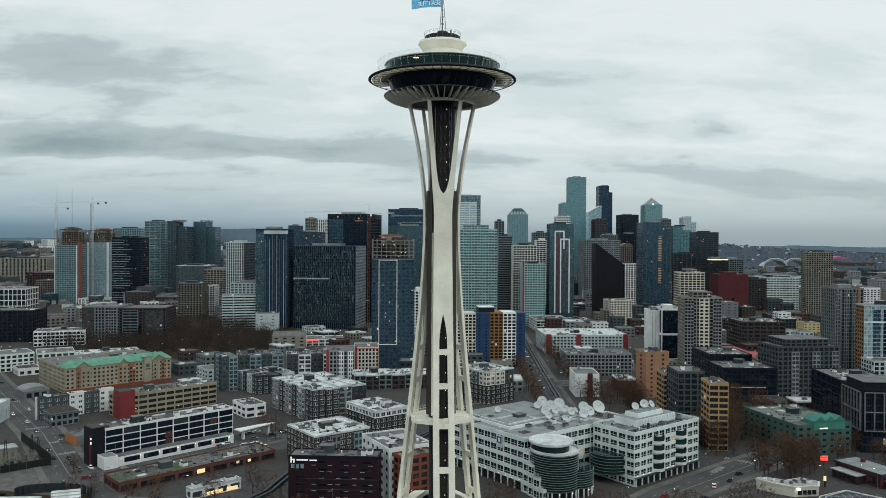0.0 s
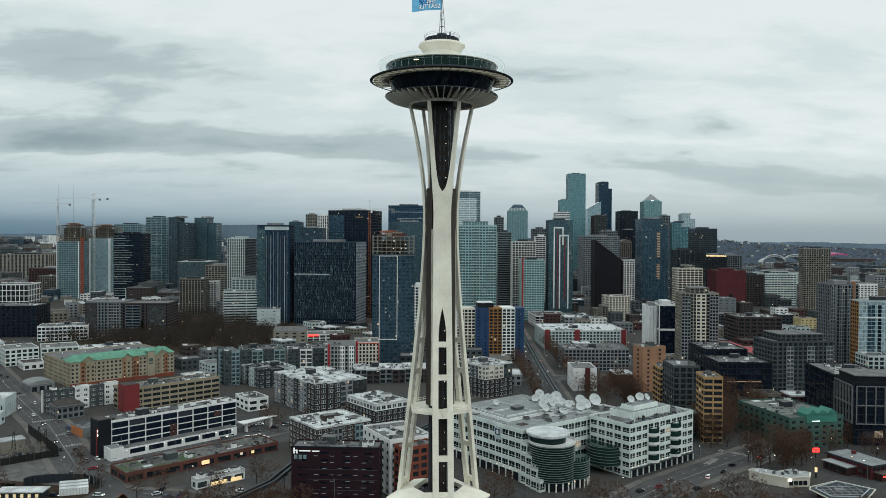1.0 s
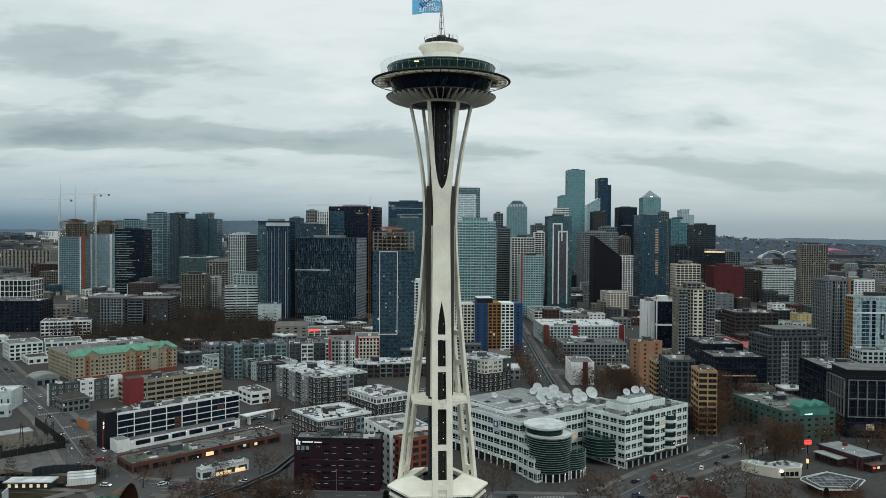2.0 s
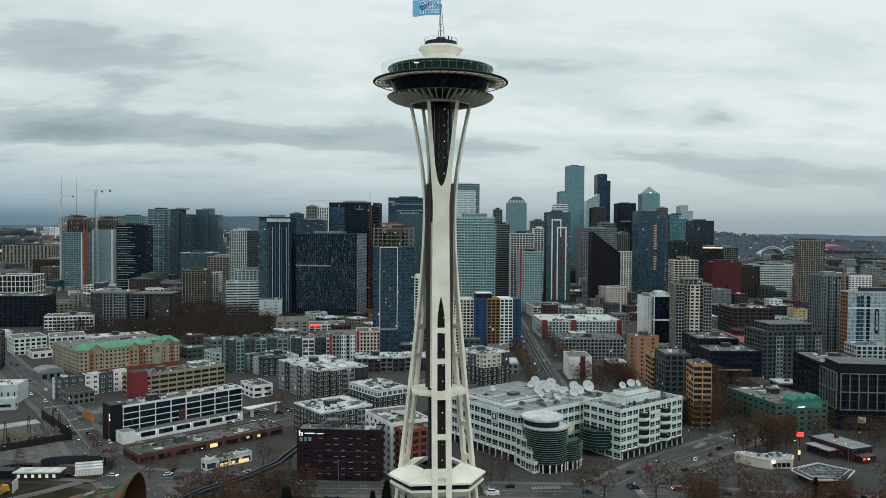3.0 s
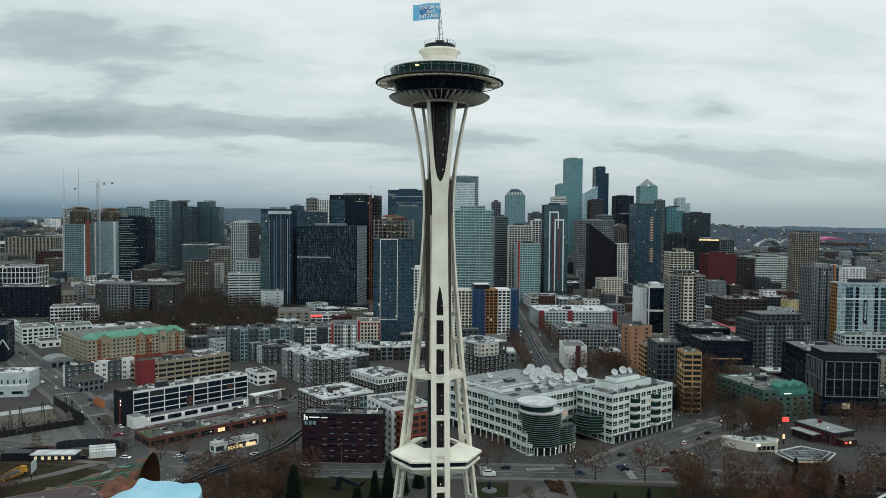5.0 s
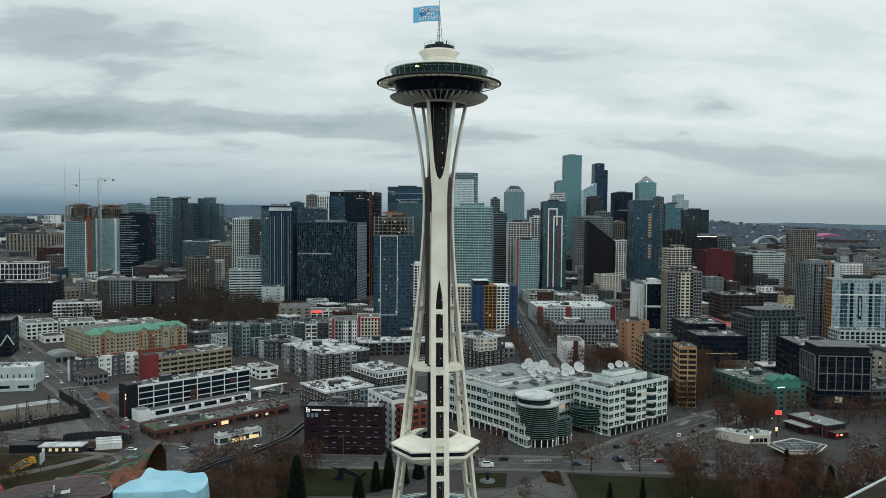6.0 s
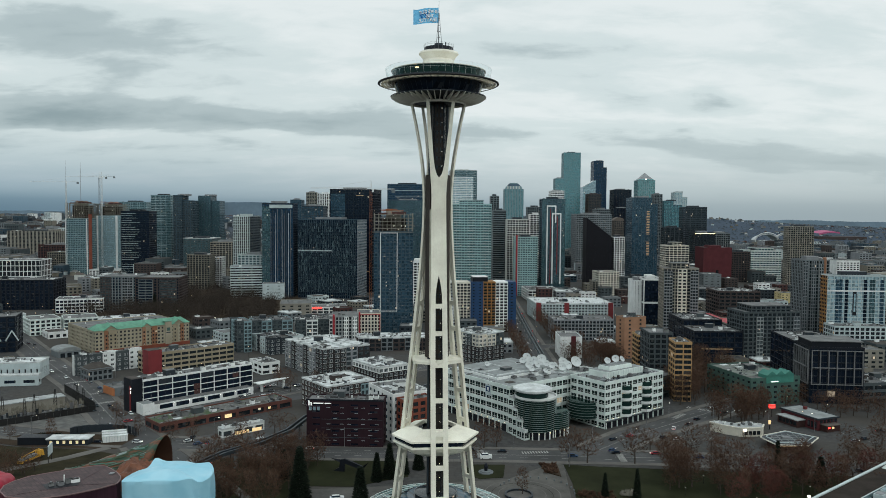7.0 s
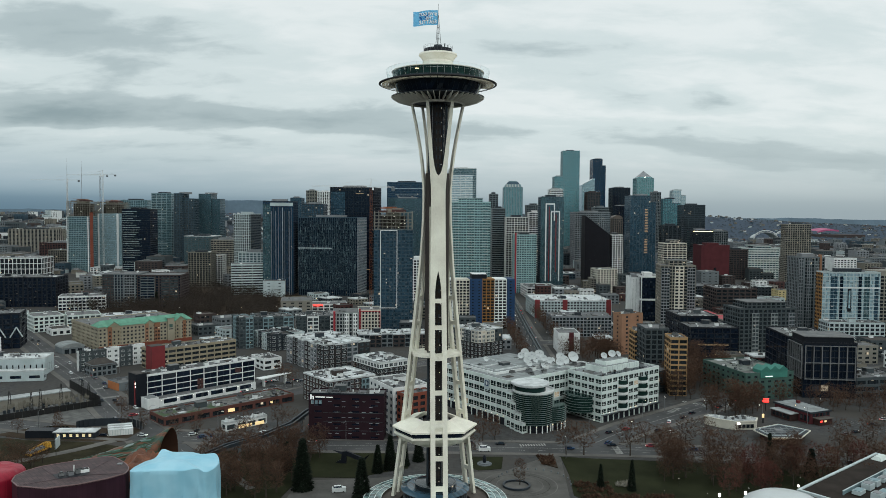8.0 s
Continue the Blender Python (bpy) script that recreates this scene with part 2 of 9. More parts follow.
for key, col, g in (("roof_mid", (0.235, 0.255, 0.255), 0.4), ("roof_mossy", (0.165, 0.185, 0.165), 0.55), ("roof_grey", (0.155, 0.16, 0.16), 0.55), ("roof_white", (0.58, 0.61, 0.61), 0.5), ("roof_gravel", (0.12, 0.12, 0.115), 0.6),
                    ("roof_dark", (0.062, 0.055, 0.050), 0.5), ("roof_light", (0.34, 0.36, 0.36), 0.45), ("roof_green", (0.13, 0.30, 0.215), 0.4), ("roof_brown", (0.10, 0.085, 0.075), 0.4)):
    paint(key, col, 0.85, grime=g, big=0.22, fine=1.1, streak=False)
for key, col, l in (("glass_black", (0.008, 0.013, 0.023), 0.012), ("glass_dark", (0.016, 0.020, 0.024), 0.03), ("glass_blue", (0.028, 0.057, 0.083), 0.02),
                    ("glass_navy", (0.013, 0.036, 0.072), 0.02), ("glass_teal", (0.045, 0.085, 0.098), 0.012), ("glass_aqua", (0.100, 0.240, 0.245), 0.012),
                    ("glass_sky", (0.24, 0.34, 0.38), 0.008), ("glass_grey", (0.042, 0.054, 0.060), 0.03)):
    glazing(key, col, l * 0.5)
    glazing(key + "_pane", col, l * 0.35, picked=True)
for key in ("metal_black", "metal_dark", "metal_blue", "steel_dark", "panel_slate", "brick_black", "brick_maroon"):
    MATS[key].node_tree.nodes["Principled BSDF"].inputs["IOR"].default_value = 1.25
glazing("glass_azure", (0.100, 0.235, 0.262), 0.004, spread=0.28)
for key in ("glass_aqua", "glass_sky", "glass_teal"):
    for end in ("", "_pane"):
        MATS[key + end].node_tree.nodes["Principled BSDF"].inputs["IOR"].default_value = 1.58
for key, ior in (("glass_black", 1.30), ("glass_navy", 1.34), ("glass_blue", 1.42)):
    for end in ("", "_pane"):
        MATS[key + end].node_tree.nodes["Principled BSDF"].inputs["IOR"].default_value = ior
paint("curtain_slate", (0.014, 0.026, 0.044), 0.5, grime=0.3)
paint("asphalt", (0.086, 0.087, 0.088), 0.85, grime=0.45, big=0.05, fine=0.8, streak=False, bump=0.2, ior=1.15)
paint("asphalt_dark", (0.048, 0.043, 0.040), 0.85, grime=0.45, big=0.05, fine=0.8, streak=False, bump=0.2, ior=1.15)
paint("pavement_concrete", (0.138, 0.132, 0.123), 0.85, grime=0.4, big=0.09, fine=1.0, streak=False, ior=1.15)
paint("plaza_paving", (0.105, 0.102, 0.095), 0.85, grime=0.45, big=0.12, fine=1.3, streak=False, ior=1.15)
paint("road_paint", (0.36, 0.36, 0.34), 0.7, grime=0.5, big=0.6, fine=3, streak=False)
paint("grass", (0.024, 0.027, 0.013), 0.95, grime=0.5, big=0.08, fine=1.4, streak=False, bump=0.5, ior=1.15)
paint("rough_grass", (0.034, 0.030, 0.017), 0.95, grime=0.6, big=0.12, fine=1.4, streak=False, bump=0.5, ior=1.15)
paint("earth", (0.050, 0.037, 0.026), 0.95, grime=0.5, big=0.08, fine=1.4, streak=False, bump=0.5, ior=1.15)
paint("bark", (0.075, 0.06, 0.05), 0.95, grime=0.4, big=0.8, fine=6, streak=False, ior=1.15)
paint("twig", (0.106, 0.064, 0.045), 0.95, grime=0.4, big=0.3, fine=2, streak=False, island=0.35, ior=1.15)
paint("twig_dark", (0.046, 0.038, 0.032), 0.95, grime=0.4, big=0.05, fine=2, streak=False, island=0.5, ior=1.15)
paint("twig_red", (0.12, 0.05, 0.04), 0.95, grime=0.4, big=0.3, fine=2, streak=False, island=0.4, ior=1.15)
paint("needle_leaf", (0.009, 0.014, 0.009), 0.9, grime=0.4, big=0.4, fine=3, streak=False, island=0.5, ior=1.15)
paint("blossom", (0.36, 0.34, 0.29), 0.9, grime=0.4, big=0.5, fine=3, streak=False, island=0.4, ior=1.15)
paint("rubber", (0.02, 0.02, 0.02), 0.8, grime=0.2, streak=False)
paint("flag_blue", (0.02, 0.12, 0.36), 0.8, grime=0.2, big=1, streak=False)
paint("flag_mid", (0.19, 0.53, 0.82), 0.8, grime=0.2, big=1, streak=False)
paint("flag_white", (0.88, 0.9, 0.92), 0.8, grime=0.1, big=1, streak=False)
paint("dome_white", (0.50, 0.53, 0.53), 0.4, grime=0.15, streak=False)
lamp_mat("lamp_white", (1.0, 0.93, 0.80), 5)
lamp_mat("lamp_dim", (1.0, 0.95, 0.85), 1.2)
lamp_mat("lamp_wall", (1.0, 0.72, 0.40), 2.5)
lamp_mat("lamp_warm", (1.0, 0.72, 0.36), 2.4)
lamp_mat("lamp_room", (1.0, 0.66, 0.36), 0.35)
MATS["lamp_room"].node_tree.nodes["Principled BSDF"].inputs["Base Color"].default_value = (0.08, 0.06, 0.04, 1)
lamp_mat("lamp_shop", (1.0, 0.70, 0.36), 0.7)
lamp_mat("lamp_red", (1.0, 0.05, 0.04), 2.5)
lamp_mat("lamp_head", (1.0, 0.95, 0.85), 5)
paint("paint_mural", (0.42, 0.16, 0.065), 0.7)
paint("roof_pink_light", (0.42, 0.10, 0.20), 0.6, streak=False)
paint("louvre", (0.22, 0.27, 0.26), 0.4, 0.3, grime=0.2)
m, n, lk, b = nodes_of("roof_moss")
v = n.new("ShaderNodeTexCoord").outputs["Object"]
felt = mix_node(n, lk, map_range(n, lk, noise_node(n, lk, 0.42, 8, v, 0.78), 0.38, 0.64, 0, 1), (0.036, 0.036, 0.036), (0.155, 0.155, 0.145))
moss = map_range(n, lk, noise_node(n, lk, 0.11, 6, v, 0.68), 0.50, 0.57, 0, 0.9)
lk.new(mix_node(n, lk, moss, felt, (0.034, 0.066, 0.022)), b.inputs["Base Color"])
b.inputs["Roughness"].default_value = 0.95

# the perforated sunshade lets the sky's light through
m, n, lk, b = nodes_of("shade_mesh")
v = n.new("ShaderNodeTexCoord").outputs["Object"]
lk.new(mix_node(n, lk, map_range(n, lk, noise_node(n, lk, 1.5, 4, v), 0.35, 0.7, 0, 1), (0.62, 0.58, 0.48), (0.80, 0.77, 0.68)), b.inputs["Base Color"])
b.inputs["Roughness"].default_value = 0.7
thin = n.new("ShaderNodeBsdfTranslucent")
thin.inputs[0].default_value = (0.80, 0.77, 0.68, 1)
both = n.new("ShaderNodeMixShader")
both.inputs[0].default_value = 0.55
lk.new(b.outputs[0], both.inputs[1])
lk.new(thin.outputs[0], both.inputs[2])
lk.new(both.outputs[0], n["Material Output"].inputs[0])
lamp_mat("lamp_sign_white", (0.9, 1.0, 0.95), 0.8)
paint("hotel_cream", (0.33, 0.295, 0.22), 0.8, grime=0.28)
paint("stone_frame", (0.17, 0.175, 0.18), 0.7)


# ---- building blocks of meshes ----
QUADS = ((0, 3, 2, 1), (4, 5, 6, 7), (0, 1, 5, 4), (1, 2, 6, 5), (2, 3, 7, 6), (3, 0, 4, 7))


class Geo:
    """Collects boxes, sheets and lathed forms, then becomes one mesh object."""

    def __init__(self):
        self.v, self.f, self.mi, self.mats = [], [], [], []

    def slot(self, mat):
        if mat not in self.mats:
            self.mats.append(mat)
        return self.mats.index(mat)

    def raw(self, verts, faces, mat):
        k, s = len(self.v), self.slot(mat)
        self.v.extend(verts)
        for f in faces:
            self.f.append(tuple(i + k for i in f))
            self.mi.append(s)
        return self

    def box(self, x0, y0, z0, x1, y1, z1, mat, taper=0.0):
        t = taper
        return self.raw([(x0, y0, z0), (x1, y0, z0), (x1, y1, z0), (x0, y1, z0),
                         (x0 + t, y0 + t, z1), (x1 - t, y0 + t, z1), (x1 - t, y1 - t, z1), (x0 + t, y1 - t, z1)], QUADS, mat)

    def quad(self, a, b, c, d, mat):
        return self.raw([a, b, c, d], [(0, 1, 2, 3)], mat)

    def prism(self, pts, z0, z1, mat):
        n = len(pts)
        vs = [(x, y, z0) for x, y in pts] + [(x, y, z1) for x, y in pts]
        fs = [tuple(range(n - 1, -1, -1)), tuple(range(n, 2 * n))] + [(i, (i + 1) % n, n + (i + 1) % n, n + i) for i in range(n)]
        return self.raw(vs, fs, mat)

    def bar(self, a, b, r, mat, sides=4, r2=None):
        """A straight rod from a to b."""
        a, b = Vector(a), Vector(b)
        ax = (b - a).normalized()
        u = ax.cross(Vector((0, 0, 1)) if abs(ax.z) < 0.9 else Vector((1, 0, 0))).normalized()
        w = ax.cross(u)
        r2 = r if r2 is None else r2
        vs = []
        for p, q in ((a, r), (b, r2)):
            for i in range(sides):
                t = 2 * math.pi * (i + 0.5) / sides
                vs.append(tuple(p + u * (q * math.cos(t)) + w * (q * math.sin(t))))
        fs = [(i, (i + 1) % sides, sides + (i + 1) % sides, sides + i) for i in range(sides)]
        fs += [tuple(range(sides - 1, -1, -1)), tuple(range(sides, 2 * sides))]
        return self.raw(vs, fs, mat)

    def lathe(self, profile, mat, seg=48, turn=0.0, closed=True, cx=0.0, cy=0.0):
        """Spins (radius, height) pairs round the upright axis; closed joins the last pair to the first."""
        n = len(profile)
        vs = []
        for i in range(seg):
            t = turn + 2 * math.pi * i / seg
            c, s = math.cos(t), math.sin(t)
            vs.extend((cx + r * c, cy + r * s, z) for r, z in profile)
        fs = []
        for i in range(seg):
            j = (i + 1) % seg
            for k in range(n if closed else n - 1):
                l = (k + 1) % n
                fs.append((i * n + k, j * n + k, j * n + l, i * n + l))
        return self.raw(vs, fs, mat)

    def mesh(self, name):
        me = bpy.data.meshes.new(name)
        me.from_pydata(self.v, [], self.f)
        for m in self.mats:
            me.materials.append(MATS[m])
        me.polygons.foreach_set("material_index", self.mi)
        me.update()
        return me


def part(name, geo, parent=None, label="", kind="", smooth=False):
    me = geo.mesh(name) if isinstance(geo, Geo) else geo
    if smooth:
        me.polygons.foreach_set("use_smooth", [True] * len(me.polygons))
        me.set_sharp_from_angle(angle=radians(32))
    ob = new(name, me)
    if parent:
        ob.parent = parent
    return tagged(ob, label=label, kind=kind)


def thing(name, x, y, z=0.0, rot=0.0, label="", category="", group="", kind=""):
    e = new(name)
    e.empty_display_size = 1.0
    e.matrix_world = pose(x, y, z, 0, 0, rot)
    return tagged(e, label, category, group, kind)


# ---- buildings ----
WINDOWS, UNITS, PANES = {}, {}, collections.Counter()
TALLY = [0]
FOOT = []


def window_mesh(glass, w, h):
    key = (glass, round(w, 1), round(h, 1))
    if key not in WINDOWS:
        w, h = key[1:]
        g = Geo().quad((-w / 2, 0, -h / 2), (w / 2, 0, -h / 2), (w / 2, 0, h / 2), (-w / 2, 0, h / 2), glass + "_pane")
        fr = "panel_white" if glass in ("glass_grey", "glass_drum2") else "metal_dark"
        q = 0.15 if glass == "glass_grey" else 0.09
        for x0, x1, z0, z1 in ((-w / 2, w / 2, -h / 2, -h / 2 + q), (-w / 2, w / 2, h / 2 - q, h / 2), (-w / 2, -w / 2 + q, -h / 2 + q, h / 2 - q),
                               (w / 2 - q, w / 2, -h / 2 + q, h / 2 - q), (-q / 2, q / 2, -h / 2 + q, h / 2 - q)):
            g.box(x0, -0.08, z0, x1, 0.01, z1, fr)
        if glass == "glass_drum2":
            # tall sheets over a row of small ones
            g.box(-w / 2 + q, -0.07, -h * 0.16, -q / 2, 0.01, -h * 0.16 + 0.1, fr).box(q / 2, -0.07, -h * 0.16, w / 2 - q, 0.01, -h * 0.16 + 0.1, fr)
        WINDOWS[key] = g.mesh("window")
    return WINDOWS[key]


def unit_mesh(k):
    if k not in UNITS:
        r = random.Random(k)
        w, d, h = r.uniform(1.6, 4.5), r.uniform(1.4, 3), r.uniform(0.9, 2.2)
        g = Geo().box(-w / 2, -d / 2, 0, w / 2, d / 2, h, r.choice(("steel_grey", "panel_white", "roof_grey")), 0.05)
        g.box(-w / 2 + 0.3, -d / 2 + 0.3, h, w / 2 - 0.3, d / 2 - 0.3, h + 0.25, "steel_dark")
        for s in (-1, 1):
            g.box(s * w / 2 - 0.1, -d / 2, 0.0, s * w / 2 + 0.1, d / 2, 0.15, "steel_dark")
        if k % 3 == 0:
            g.lathe([(0.45, h), (0.45, h + 0.7), (0.0, h + 0.75)], "steel_grey", 8, closed=False)
        UNITS[k] = g.mesh("roof_unit")
    return UNITS[k]


def facade(e, wall_geo, pane_geo, vol, wall, glass, fh, bay, band, pier, near, faces, proud=0.3, z0=0.0):
    """Four walls in one piece, pierced by window openings with real reveals; panes close them at the back."""
    x0, y0, x1, y1, top = vol
    n = max(1, round((top - z0) / fh))
    f = (top - z0) / n
    p = min(proud, 0.2 * (x1 - x0))
    b = max(0.12, min(band, 0.92) * f)
    zs = [z0]
    for k in range(n):
        zs += [z0 + k * f + b * 0.38, z0 + (k + 1) * f - b * 0.62]
    zs.append(top)
    verts, index, quads = [], {}, []

    def vid(x, y, z):
        key = (round(x, 3), round(y, 3), round(z, 3))
        if key not in index:
            index[key] = len(verts)
            verts.append(key)
        return index[key]

    cells = []
    sides = {"front": (x0, x1, lambda a, q: (a, y0 + q)), "back": (x0, x1, lambda a, q: (a, y1 - q)),
             "left": (y0, y1, lambda a, q: (x0 + q, a)), "right": (y0, y1, lambda a, q: (x1 - q, a))}
    for name, (a0, a1, at) in sides.items():
        nb = max(1, round((a1 - a0) / bay))
        s = (a1 - a0) / nb
        pw = max(0.1, min(pier, 0.92) * s)
        ls = [a0]
        for i in range(nb):
            ls += [a0 + i * s + (pw / 2 if i else max(pw / 2, 0.25)), a0 + (i + 1) * s - (pw / 2 if i < nb - 1 else max(pw / 2, 0.25))]
        ls.append(a1)
        flip = name in ("back", "left")
        for i in range(len(ls) - 1):
            for j in range(len(zs) - 1):
                la, lb, za, zb = ls[i], ls[i + 1], zs[j], zs[j + 1]
                ring = [(la, za), (lb, za), (lb, zb), (la, zb)]
                if flip:
                    ring = ring[::-1]
                out = [vid(*at(l, 0.0), z) for l, z in ring]
                if i % 2 and j % 2:
                    back = [vid(*at(l, p), z) for l, z in ring]
                    for k in range(4):
                        m = (k + 1) % 4
                        quads.append((out[k], out[m], back[m], back[k]))
                    cells.append((name, [(*at(l, p - 0.01), z) for l, z in ring], (la + lb) / 2, (za + zb) / 2, lb - la, zb - za))
                else:
                    quads.append(tuple(out))
    wall_geo.raw(verts, quads, wall)
    for name, pts, m, zc, w, h in cells:
        if near and name in faces and PANES[e.name] < 190:
            PANES[e.name] += 1
            o = new("window", window_mesh(glass, w, h))
            o.parent = e
            at = sides[name][2]
            o.matrix_local = pose(*at(m, p - 0.02), zc, 0, 0, {"front": 0, "back": 180, "left": -90, "right": 90}[name])
        else:
            pane_geo.raw(pts, [(0, 1, 2, 3)], glass)


def rim(x0, y0, x1, y1, z0, z1, t, mat):
    """A raised edge round a flat roof, in one piece."""
    vs = []
    for o, z in ((0, z0), (0, z1), (t, z1), (t, z0)):
        vs += [(x0 + o, y0 + o, z), (x1 - o, y0 + o, z), (x1 - o, y1 - o, z), (x0 + o, y1 - o, z)]
    fs = []
    for r in range(4):
        for k in range(4):
            l, m = (k + 1) % 4, (r + 1) % 4
            fs.append((4 * r + k, 4 * r + l, 4 * m + l, 4 * m + k))
    return Geo().raw(vs, fs, mat)


def block(name, x, y, rot, w, d, h, wall, glass, fh=3.4, bay=4.0, band=0.4, pier=0.3, label="", roof="roof_grey", near=False, units=2, bare=0,
          step=0.0, crown=0.0, frame="", strip="", balcony=False, vault=False, pyramid=0, glow=False, stripes=False, gable="",
          grid_frame=False, base="", hip=False, neon=False, alt="", trim=(), ticks=0, dashes=None, mansard=False, red_block=False, teal_gable=False, sides=(), zones=()):
    """A building with its near left corner at (x, y): window bays set back between floor bands and piers, roof, parapet and plant."""
    TALLY[0] += 1
    FOOT.append((x, y, rot, w, d))
    r = random.Random(TALLY[0])
    category = {"house": "house", "shop": "shop", "hotel": "hotel"}.get(name, "building")
    e = thing(name, x, y, 0, rot, label, category)
    faces = ["front"] + (["left"] if x > 0 or rot > 20 else []) + (["right"] if x < 0 and rot < 20 else [])
    wg, pg, rg = Geo(), Geo(), Geo()
    top = h - 0.9
    vols = [(0, 0, w, d, top)]
    if step:
        vols = [(0, 0, w * step, d, top), (w * step, d * 0.12, w, d, top * 0.93)]
    if crown:
        vols = [(0, 0, w, d, top - 4.0)]
    if bare:
        vols = [(0, 0, w, d, top - bare * fh)]
    if alt:
        # alternating bays, some standing forward of others
        n, nd = max(2, round(w / 9)), max(2, round(d / 9))
        vols = [(w * k / n, 0.0 if k % 2 else 0.7, w * (k + 1) / n, d, top - (0.5 if k % 2 else 0)) for k in range(1, n)]
        vols = [(0.0 if k % 2 else 0.7, 0.7 + (d - 0.7) * k / nd, w / n, 0.7 + (d - 0.7) * (k + 1) / nd, top - (0.5 if k % 2 else 0)) for k in range(nd)] + vols
    if stripes:
        cuts = ((0, 0.20, "panel_white", 0), (0.20, 0.385, "panel_cream", 1.6), (0.385, 0.555, "paint_navy", 0.6), (0.555, 0.72, "paint_gold", 0.2),
                (0.72, 0.885, "panel_white", 0), (0.885, 1.0, "paint_navy", 1.2))
        for a, b, m, off in cuts:
            solid = m in ("paint_navy",)
            facade(e, wg, pg, (a * w, off, b * w, d, top - off * 0.3), m, glass, fh, 6 if solid else bay, 0.6 if solid else band, 0.75 if solid else pier, near, faces)
            part("wall", wg, e)
            wg = Geo()
            part("parapet", Geo().box(a * w, off, top - off * 0.3, b * w, d, top - off * 0.3 + 0.9, m), e)
        rg.box(w * 0.42, 4, top + 0.4, w * 0.62, d - 4, top + 5, "metal_black")
        rg.box(w * 0.42, 3.6, top + 5, w * 0.62, d - 3.6, top + 5.6, "panel_white")
        vols = []
    for vi, vol in enumerate(vols):
        zb = 0.0
        plain = wall
        if alt and (vi % 2):
            wall = alt
        if base:
            zb = round(vol[4] * 0.62 / fh) * fh
            facade(e, wg, pg, (vol[0] - 0.3, vol[1] - 0.3, vol[2] + 0.3, vol[3] + 0.3, zb), base, glass, fh, bay, band, pier, near, faces)
        facade(e, wg, pg, vol, wall, glass, fh, bay, band, pier, near, faces, z0=zb)
        part("wall", wg, e)
        wg = Geo()
        a, b, c, q, t = vol
        deck = part("roof", Geo().box(a + 0.3, b + 0.3, t - 0.1, c - 0.3, q - 0.3, t + 0.25, roof), e)
        edge = "roof_white" if roof == "roof_white" else wall
        part("parapet", rim(a - 0.06, b - 0.06, c + 0.06, q + 0.06, t - 0.03, t + 0.9, 0.28, edge), e)
        wall = plain
    if pg.v:
        part("window_panes", pg, e, kind="stuff")
    if rg.v:
        part("roof", rg, e)
    t = vols[0][4] if vols else top
    # plant on the roof
    if units and vols:
        c = vols[0]
        for k in range(units):
            o = new("roof_unit", unit_mesh(r.randrange(14)))
            o.parent = deck
            mx, my = min(3.0, (c[2] - c[0]) * 0.3), min(3.0, (c[3] - c[1]) * 0.3)
            o.matrix_local = pose(r.uniform(c[0] + mx, c[2] - mx), r.uniform(c[1] + my, c[3] - my), t + 0.25, 0, 0, r.choice((0, 90)))
        if near or units > 2:
            # vents, ducts, hatches and patched membrane
            g, rw, rd = Geo(), w, d
            for k in range(min(46, 8 + int(rw * rd / 26))):
                a, b, z = r.uniform(1.2, rw - 2.5), r.uniform(1.2, rd - 2.5), t + 0.25
                q = r.random()
                m = r.choice(("steel_grey", "steel_grey", "metal_dark", "panel_white", "roof_dark", "roof_grey"))
                if q < 0.4:
                    g.box(a, b, z, a + r.uniform(0.5, 1.4), b + r.uniform(0.5, 1.4), z + r.uniform(0.4, 1.3), m, 0.03)
                elif q < 0.55:
                    g.lathe([(0.3, z), (0.3, z + 0.9), (0.45, z + 0.9), (0.0, z + 1.2)], m, 6, closed=False, cx=a, cy=b)
                elif q < 0.75:
                    l = r.uniform(2, 7)
                    g.box(a, b, z, min(a + l, rw - 0.8), b + 0.45, z + 0.4, m)
                else:
                    g.box(a, b, z, min(a + r.uniform(2, 7), rw - 0.6), min(b + r.uniform(2, 6), rd - 0.6), z + 0.05 + 0.004 * k, r.choice(("roof_grey", "roof_dark", "roof_gravel", "roof_white")))
            part("roof_clutter", g, e, "vents, ducts and patched membrane on the roof", kind="stuff")
            if rw > 14 and rd > 10:
                a, b = r.uniform(0.2, 0.6) * rw, r.uniform(0.3, 0.6) * rd
                part("stair_house", Geo().box(a, b, t + 0.2, a + min(5.5, rw * 0.3), b + 4, t + 3.1, r.choice((wall, "metal_dark", "panel_slate"))).box(a - 0.2, b - 0.2, t + 3.1, a + min(5.5, rw * 0.3) + 0.2, b + 4.2, t + 3.3, "roof_grey"), e)
        if h > 45 and not (pyramid or vault or bare):
            g = Geo().box(w * 0.25, d * 0.25, t + 0.2, w * 0.7, d * 0.75, t + 3.6, r.choice(("metal_dark", wall, "steel_grey")))
            part("plant_room", g, e)
    if crown:
        g, pg2 = Geo(), Geo()
        cw = w * crown
        facade(e, g, pg2, ((w - cw) / 2, 2, (w + cw) / 2, d - 2, h), wall, glass, fh, bay, band, pier, False, faces, z0=t)
        g.box((w - cw) / 2 - 0.2, 1.8, h - 0.05, (w + cw) / 2 + 0.2, d - 1.8, h + 0.4, roof)
        part("top_storey", g, e)
        part("window_panes", pg2, e, kind="stuff")
